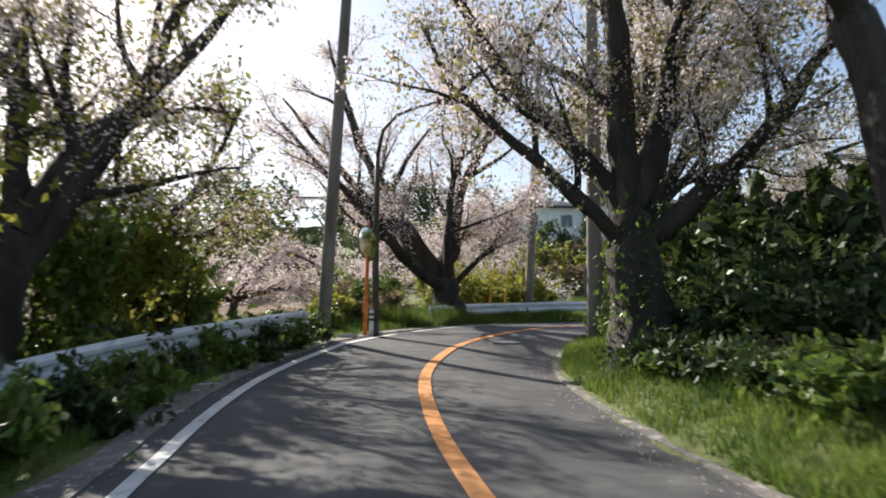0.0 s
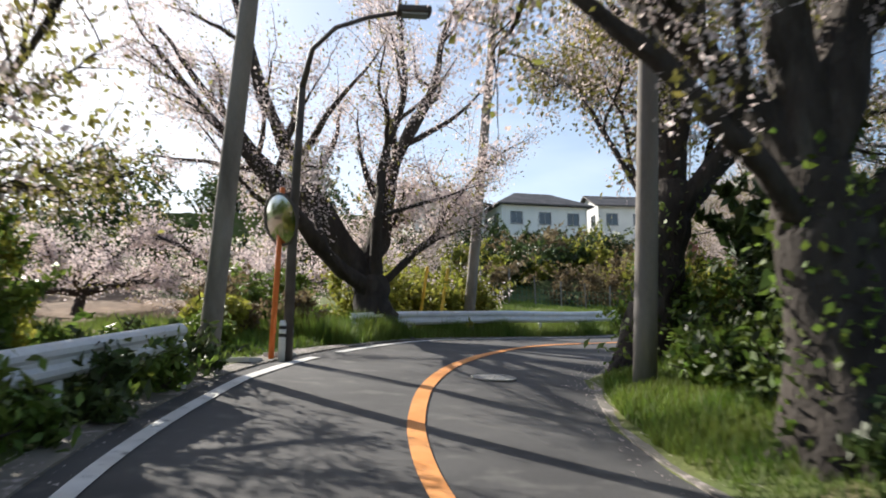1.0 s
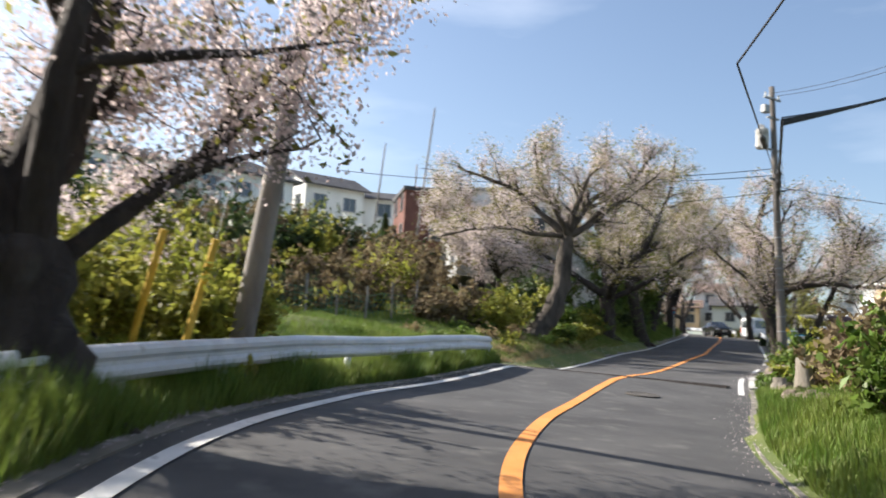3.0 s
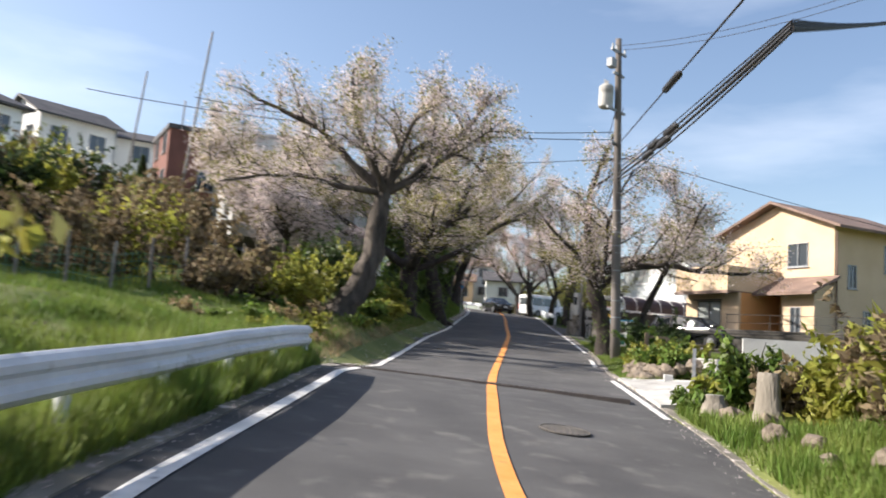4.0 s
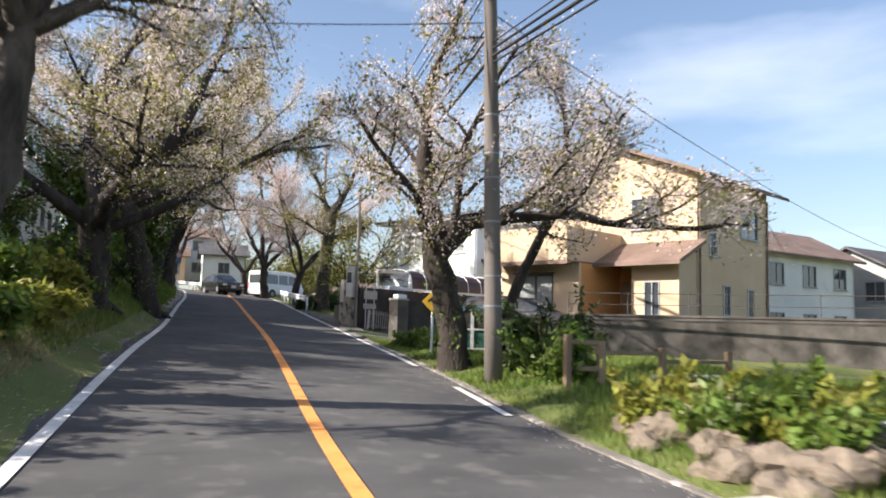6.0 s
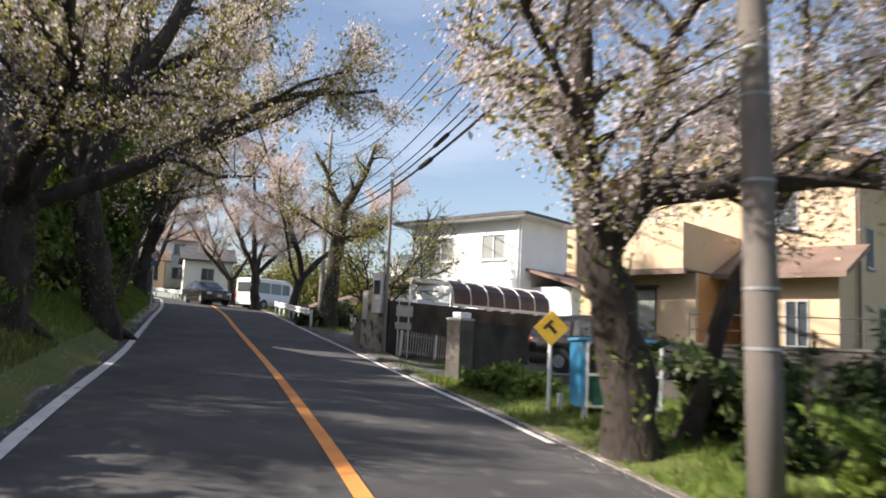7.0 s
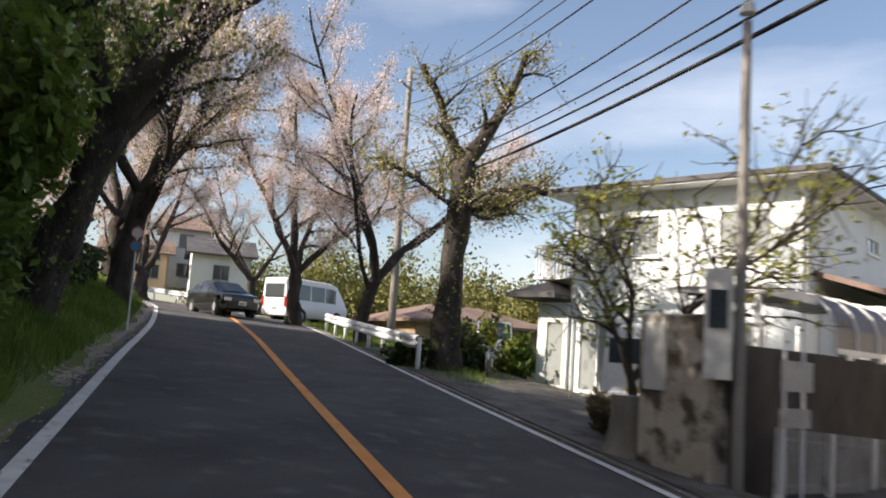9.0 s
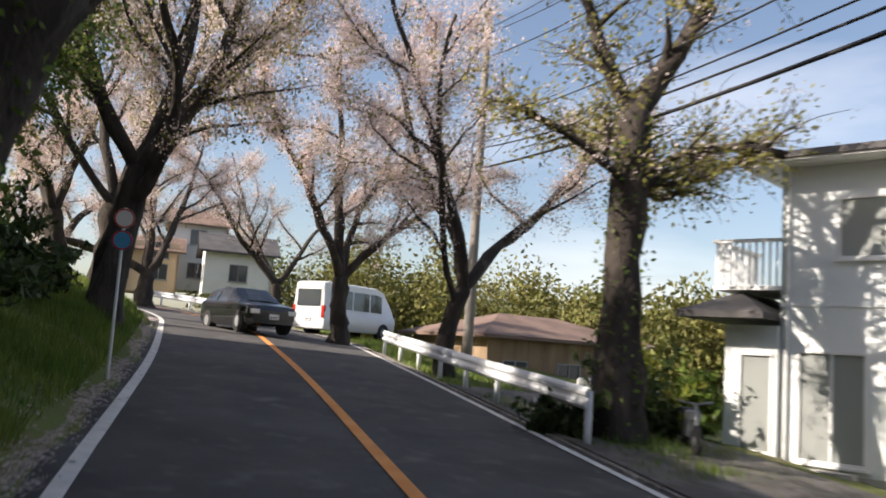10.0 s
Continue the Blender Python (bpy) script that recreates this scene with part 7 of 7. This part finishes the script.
# yellow shrub and weeds behind the bend's guardrail
for i, (s_, d_, rx, h, m_) in enumerate(((28.6, -2.9, 0.7, 1.4, LEAF_YELLOW), (29.8, -3.3, 0.9, 1.9, LEAF_YELLOW), (31.2, -3.8, 0.7, 1.0, LEAF_YELLOW), (26.6, -4.0, 0.9, 1.7, LEAF_YELLOW), (27.8, -4.3, 1.0, 2.1, LEAF_YELLOW), (29.0, -4.6, 0.9, 1.8, LEAF_YELLOW), (25.0, -5.5, 1.2, 1.6, LEAF), (22.6, -4.6, 0.7, 1.0, BRUSH), (21.6, -4.0, 0.6, 0.8, LEAF_YELLOW), (23.2, -3.4, 0.5, 0.9, BRUSH), (20.5, -3.4, 0.4, 0.5, LEAF), (30.5, -5.0, 0.8, 1.3, LEAF_YELLOW))):
    q_ = at(s_, d_)
    bush(390 + i, q_.x, q_.y, rx, rx, h, 4200, m_, "shrub", "bright yellow-green shrub behind the guardrail" if m_ is LEAF_YELLOW else "tangled scrub at the field's edge", size=0.05, lobes=8)
# far hedge of the field, and low blossom behind the big cherry
for i in range(9):
    x_, y_ = -26 + i * 4.2, 44 + 1.2 * math.sin(i * 1.7) + i * 0.8
    bush(410 + i, x_, y_, 2.6, 2.0, 3.0 + 0.7 * math.sin(i * 2.1), 2800, LEAF_DARK, "hedge", "dark clipped hedge beyond the field", "hedge", size=0.14, lobes=8)
for i, (x_, y_, h) in enumerate(((-9, 35, 3.2), (-3.5, 35.5, 3.6), (1.5, 37.5, 3.4))):
    cherry(430 + i, x_, y_, 0.18, 0.8, (90, 84), [(20, 22, 3.4, 0.7), (100, 40, 3.2, 0.7), (190, 18, 3.6, 0.7), (280, 22, 3.2, 0.7), (330, 50, 3.0, 0.6)],
           "low cherry in white bloom beyond the field", 4200, 700, droop=0.03, size=0.07)
# the hillside below the houses
rng_h = np.random.default_rng(9)
for i in range(34):
    s_, e_ = rng_h.uniform(38, 66), rng_h.uniform(10.5, 19.5)
    q_ = at(s_, float(left_at(s_)) - e_)
    m_ = (BRUSH, LEAF_DARK, BRUSH, LEAF_YELLOW, BRUSH)[i % 5]
    bush(450 + i, q_.x, q_.y, 1.9, 1.7, rng_h.uniform(1.6, 2.8), 2200, m_, "shrub", "bare brown brushwood on the hillside" if m_ is BRUSH else "leafy shrub on the hillside", size=0.105, lobes=7)
for i, (x_, y_) in enumerate(((14.5, 60.5), (17.2, 60.8), (19.8, 60.3), (12, 61.5), (9.5, 62.5), (7, 63.5), (22, 59.8))):
    bush(490 + i, x_, y_, 1.8, 1.5, 2.3, 3800, LEAF_DARK, "hedge", "rounded dark hedge along the hilltop", "hedge", size=0.08, lobes=8)
for i, (x_, y_, h) in enumerate(((26.9, 70.8, 3.4), (28.2, 70.6, 3.0), (29.2, 70.2, 2.4))):
    rng_c = np.random.default_rng(520 + i)
    root = empty("conifer", pose(x_, y_, gz(x_, y_)), "dark pointed conifer on the hill", "tree")
    part("trunk", tube(bmesh.new(), [(0, 0, -0.2), (0, 0, h * 0.9)], [0.1, 0.02], 7), BARK, root)
    u = rng_c.random(4200) ** 0.7
    a = rng_c.uniform(0, 2 * math.pi, 4200)
    r_ = (1 - u) * 0.85 * rng_c.uniform(0.6, 1.1, 4200)
    put("foliage", leaves(rng_c, np.c_[r_ * np.cos(a), r_ * np.sin(a), 0.1 + u * h], 0.09, LEAF_DARK, "foliage", long=1.6), root)
# scrub on the left bank under the cherries
# low LEAF_DARK shrubs from s 74 to 93 are added as canopy shade
for i, (s_, e_, rx, h, m_) in enumerate(((48.6, 5.0, 1.0, 1.2, BRUSH), (49.6, 4.6, 1.1, 1.6, BRUSH), (51, 3.9, 1.1, 1.5, LEAF_YELLOW), (53.5, 3.4, 1.2, 1.8, LEAF_YELLOW), (56, 3.6, 1.3, 2.0, LEAF_DARK), (47.0, 9.5, 1.4, 2.0, BRUSH), (49.0, 8.5, 1.4, 2.4, BRUSH), (51.0, 8.5, 1.6, 2.6, LEAF_YELLOW), (52.5, 6.5, 1.6, 2.6, BRUSH), (59, 2.6, 0.9, 1.2, LEAF), (62, 2.4, 1.0, 1.1, LEAF_YELLOW), (65, 2.6, 1.0, 1.2, LEAF), (60, 4.5, 1.5, 2.2, LEAF), (64.5, 5, 1.5, 2.2, LEAF_DARK), (69.5, 3.0, 1.2, 1.6, LEAF), (72.5, 3.4, 1.3, 1.6, LEAF_DARK), (76, 3.6, 1.4, 1.8, LEAF), (80.5, 3.4, 1.3, 1.6, LEAF_DARK), (86, 4, 1.5, 2.0, LEAF_DARK), (90.5, 4, 1.4, 1.8, LEAF), (95, 4, 1.4, 1.8, LEAF_DARK), (68, 5.5, 1.6, 2.4, LEAF), (83, 2.4, 1.0, 0.9, LEAF_DARK), (78, 2.2, 1.0, 0.9, LEAF_DARK), (88, 2.2, 1.1, 0.9, LEAF_DARK), (93, 2.4, 1.1, 1.0, LEAF_DARK), (74, 2.4, 1.0, 0.9, LEAF_DARK), (57.5, 1.5, 0.6, 0.7, LEAF_YELLOW), (54.5, 1.6, 0.6, 0.8, LEAF))):
    q_ = at(s_, float(left_at(s_)) - e_)
    bush(540 + i, q_.x, q_.y, rx, rx, h, 2800, m_, "shrub", "leafy scrub on the bank under the cherries", size=0.075, lobes=7)
rng_w = np.random.default_rng(670)
for i in range(18):
    s_ = 42.5 + i * 0.62
    q_ = at(s_, float(left_at(s_)) - rng_w.uniform(1.3, 4.2))
    bush(700 + i, q_.x, q_.y, 0.32, 0.32, rng_w.uniform(0.22, 0.5), 700, (LEAF, LEAF_YELLOW, GRASS_DRY)[i % 3], "weeds", "tuft of weeds in the roadside grass", "weeds", size=0.045, lobes=4, stems=4)
# right verge after the bend
for i, (s_, d_, rx, h, m_) in enumerate(((30.5, 6.2, 1.0, 1.2, LEAF), (32.2, 6.4, 1.1, 1.4, BRUSH), (33.8, 6.6, 1.1, 1.5, BRUSH), (35.4, 6.9, 1.1, 1.5, LEAF_YELLOW), (37.0, 6.9, 1.1, 1.5, BRUSH), (38.6, 7.0, 1.0, 1.4, LEAF_YELLOW), (41.0, 5.9, 0.5, 1.15, LEAF), (39.6, 6.2, 0.7, 0.75, BRUSH), (40.6, 6.7, 0.7, 0.7, BRUSH), (34.0, 8.6, 1.4, 1.8, BRUSH), (37, 9, 1.4, 1.7, BRUSH), (31, 8.8, 1.4, 1.9, LEAF), (48.0, 6.3, 0.6, 0.8, LEAF_YELLOW), (47.3, 5.9, 0.4, 0.7, LEAF), (48.6, 5.9, 0.7, 0.9, LEAF), (50.0, 5.6, 0.6, 0.7, LEAF_YELLOW), (57.6, 7.2, 1.0, 1.3, LEAF_DARK), (59.2, 7.4, 0.9, 1.2, LEAF_DARK), (55.6, 6.6, 0.7, 0.9, LEAF), (65.2, 6.6, 0.6, 0.55, LEAF), (66.4, 6.5, 0.7, 0.6, LEAF), (79.0, 6.9, 0.5, 0.6, BRUSH), (41.0, 4.95, 0.4, 0.35, LEAF), (41.5, 5.3, 0.4, 0.45, LEAF_YELLOW), (41.9, 5.85, 0.45, 0.55, LEAF), (42.3, 6.4, 0.45, 0.6, LEAF_YELLOW), (42.9, 7.1, 0.5, 0.7, LEAF))):
    q_ = at(s_, d_)
    bush(580 + i, q_.x, q_.y, rx, rx, h, 4200, m_, "shrub", "dry brown scrub on the verge" if m_ is BRUSH else "leafy green shrub on the verge", size=0.06, lobes=7)
for i, (x_, y_, rx, h, m_) in enumerate(((56.3, 58.9, 0.6, 0.8, LEAF_DARK), (57.5, 59.0, 0.8, 1.2, LEAF_DARK), (58.6, 59.3, 0.9, 1.6, LEAF_YELLOW), (59.4, 58.4, 0.8, 1.5, LEAF), (54.7, 59.9, 0.5, 0.6, LEAF_DARK))):
    bush(960 + i, x_, y_, rx, rx, h, 3000, m_, "shrub", "scrub at the foot of the pollarded cherry", size=0.07, lobes=6)
# spiky-leaved plant by the cream house
bush(610, 15.9, 28.2, 0.55, 0.55, 1.75, 5200, LEAF_YELLOW, "spiky_shrub", "pale spiky-leaved shrub beside the verge", size=0.05, lobes=5, long=4.0)
# multi-stemmed garden tree by the gate, and low trees in the valley
cherry(620, 46.5, 52.9, 0.06, 0.5, (90, 86), [(40, 66, 2.4, 0.8), (285, 48, 4.2, 0.8), (320, 36, 4.2, 0.7), (100, 76, 3.4, 0.8), (300, 66, 4.2, 0.7)],
       "slender many-stemmed garden tree by the gate", 0, 1300, leaf_mat=LEAF_YELLOW, twig=0.8, z=gz(46.5, 52.9) + 0.6, tip=0.010, spread=0.26)


def wood_patch(seed, cx, cy, rx, ry, n, hlo, hhi, mat, label, k=420, size=0.26):
    """A far wood: uneven crowns of leaf clumps on short trunks, one mesh a layer."""
    rng = np.random.default_rng(seed)
    pts = []
    for _ in range(n):
        a, r_ = rng.uniform(0, 2 * math.pi), math.sqrt(rng.random())
        x, y = cx + rx * r_ * math.cos(a), cy + ry * r_ * math.sin(a)
        h, w = rng.uniform(hlo, hhi), rng.uniform(1.6, 3.0)
        o = rng.normal(size=(k, 3))
        o /= np.linalg.norm(o, axis=1)[:, None]
        o *= rng.uniform(0.55, 1.1, (k, 1)) * np.array((w, w, h * 0.45))
        o *= 1 + 0.25 * np.sin(o[:, :1] * 3 + o[:, 2:] * 2)
        pts.append(o + np.array((x, y, gz(x, y) + h * 0.55)))
    me = leaves(rng, np.concatenate(pts), size, mat, "wood", long=1.2)
    return tagged(put("wood", me), label, "woodland", kind="stuff")


wood_patch(701, 108, 74, 16, 20, 60, 5, 9, WOODLAND, "olive wooded hillside in the distance", 1000, 0.17)
wood_patch(702, 112, 92, 18, 16, 55, 5, 10, WOODLAND, "green wooded slope beyond the far bend", 900, 0.17)
wood_patch(703, 92, 60, 8, 8, 22, 4, 7, WOODLAND, "green trees in the valley below the road", 900, 0.16)
wood_patch(704, -30, 110, 45, 10, 60, 6, 10, LEAF_DARK, "dark distant trees behind the field")
wood_patch(705, 66, 108, 16, 8, 30, 6, 10, LEAF, "green trees behind the far houses")
wood_patch(706, -28, 6, 12, 26, 34, 5, 8, LEAF, "scrubby trees on the slope above the road")
wood_patch(707, 30, 0, 14, 18, 30, 3, 4.5, LEAF_DARK, "dark trees inside the bend")
wood_patch(708, 120, 40, 20, 22, 40, 5, 9, LEAF, "distant trees beyond the houses")

# grass
V = lambda f, o: (lambda s: f(s) + o)
grass_strip(801, 2, 26, V(right_at, 0.35), V(right_at, 1.6), 34000, 0.2, GRASS, "grass", "lush verge grass along the kerb")
grass_strip(802, 26, 41, V(right_at, 0.35), V(right_at, 2.6), 36000, 0.28, GRASS, "grass", "long verge grass with weeds")
grass_strip(803, 46.5, 76, V(right_at, 0.35), V(right_at, 3.4), 60000, 0.16, GRASS, "grass", "short grass on the verge")
grass_strip(812, 22.5, 41, V(left_at, -1.35), V(left_at, -0.5), 44000, 0.52, GRASS, "grass", "thick grass at the foot of the guardrail")
grass_strip(814, 22.5, 39, V(left_at, -2.1), V(left_at, -1.2), 26000, 0.55, GRASS, "grass", "tall grass behind the guardrail")
grass_strip(804, 17, 40, V(left_at, -4.2), V(left_at, -0.9), 70000, 0.22, GRASS, "grass", "grass and weeds along the guardrail")
grass_strip(805, 31, 56, V(left_at, -11), V(left_at, -1.2), 110000, 0.20, GRASS, "grass", "sunlit meadow grass")
grass_strip(806, 38, 66, V(left_at, -2.6), V(left_at, -0.85), 26000, 0.16, GRASS_DRY, "grass", "dry trampled grass on the verge")
grass_strip(807, 56, 104, V(left_at, -3.4), V(left_at, -0.85), 60000, 0.26, GRASS, "grass", "long shaded grass on the bank")
grass_strip(808, 2, 18, V(left_at, -3.0), V(left_at, -0.85), 30000, 0.25, GRASS, "grass", "dark grass beside the gutter")
grass_strip(809, 84, 112, V(right_at, 0.35), V(right_at, 3.5), 22000, 0.2, GRASS, "grass", "rough grass behind the guardrail")
grass_strip(810, 46, 70, V(right_at, 3.2), V(right_at, 9), 40000, 0.22, GRASS, "grass", "garden grass below the wall")
grass_strip(811, 14, 31, V(left_at, -9), V(left_at, -3.6), 30000, 0.35, GRASS, "grass", "rank weeds at the field's edge")
grass_strip(813, 74, 104, V(left_at, -1.7), V(left_at, -0.55), 30000, 0.28, GRASS, "grass", "tufted shaded grass at the kerb")
# litter of petals and leaves along the kerbs
rng_p = np.random.default_rng(820)
s_ = rng_p.uniform(0, 105, 9000)
side = rng_p.random(9000) < 0.6
d_ = np.where(side, left_at(s_) - np.abs(rng_p.normal(0.55, 0.25, 9000)), right_at(s_) + rng_p.normal(0.15, 0.18, 9000))
x_, y_ = np.interp(s_, CS, CL[:, 0]), np.interp(s_, CS, CL[:, 1])
tx, ty = np.interp(s_, CS, CT[:, 0]), np.interp(s_, CS, CT[:, 1])
x_, y_ = x_ + ty * d_, y_ - tx * d_
pts = np.c_[x_, y_, np.maximum(road_z(s_, d_) + 0.03, ground_z(x_, y_) + 0.015)]
tagged(put("fallen_petals", leaves(rng_p, pts, 0.022, BLOSSOM, "fallen_petals", flat=0.8)), "scattered fallen petals along the kerbs", "petals", kind="stuff")
s_ = rng_p.uniform(79, 106, 9000)
d_ = left_at(s_) - np.abs(rng_p.normal(0.42, 0.13, 9000))
x_, y_ = np.interp(s_, CS, CL[:, 0]) + np.interp(s_, CS, CT[:, 1]) * d_, np.interp(s_, CS, CL[:, 1]) - np.interp(s_, CS, CT[:, 0]) * d_
pts = np.c_[x_, y_, np.maximum(road_z(s_, d_) + 0.06, ground_z(x_, y_) + 0.03)]
tagged(put("fallen_petals", leaves(rng_p, pts, 0.035, BLOSSOM, "fallen_petals", flat=0.85)), "thick drift of pale petals in the gutter", "petals", kind="stuff")

# leafy growth on the left bank
for i, (s_, e_, rx, h) in enumerate(((78.6, 1.9, 1.2, 4.4), (81.0, 2.6, 1.4, 5.0), (76.2, 3.0, 1.3, 4.2))):
    q_ = at(s_, float(left_at(s_)) - e_)
    bush(950 + i, q_.x, q_.y, rx, rx, h, 9000, LEAF, "shrub", "tall bright green shrub under the cherries", size=0.085, lobes=9)
for i, (s_, e_, r_, h_) in enumerate(((76.5, 3.6, 0.25, 3.4), (82.5, 4.2, 0.25, 3.4), (89, 4.6, 0.25, 3.4), (95, 4.8, 0.24, 3.2))):
    q_ = at(s_, float(left_at(s_)) - e_)
    cherry(900 + i, q_.x, q_.y, r_, h_, (320, 86), [(330, 50, 4.4, 0.6), (40, 58, 4.4, 0.6), (130, 46, 4.4, 0.6), (230, 50, 4.2, 0.5), (290, 35, 4, 0.45)],
           "green leafy tree on the bank", 0, 9500, leaf_mat=LEAF, spread=0.5, ivy=500)
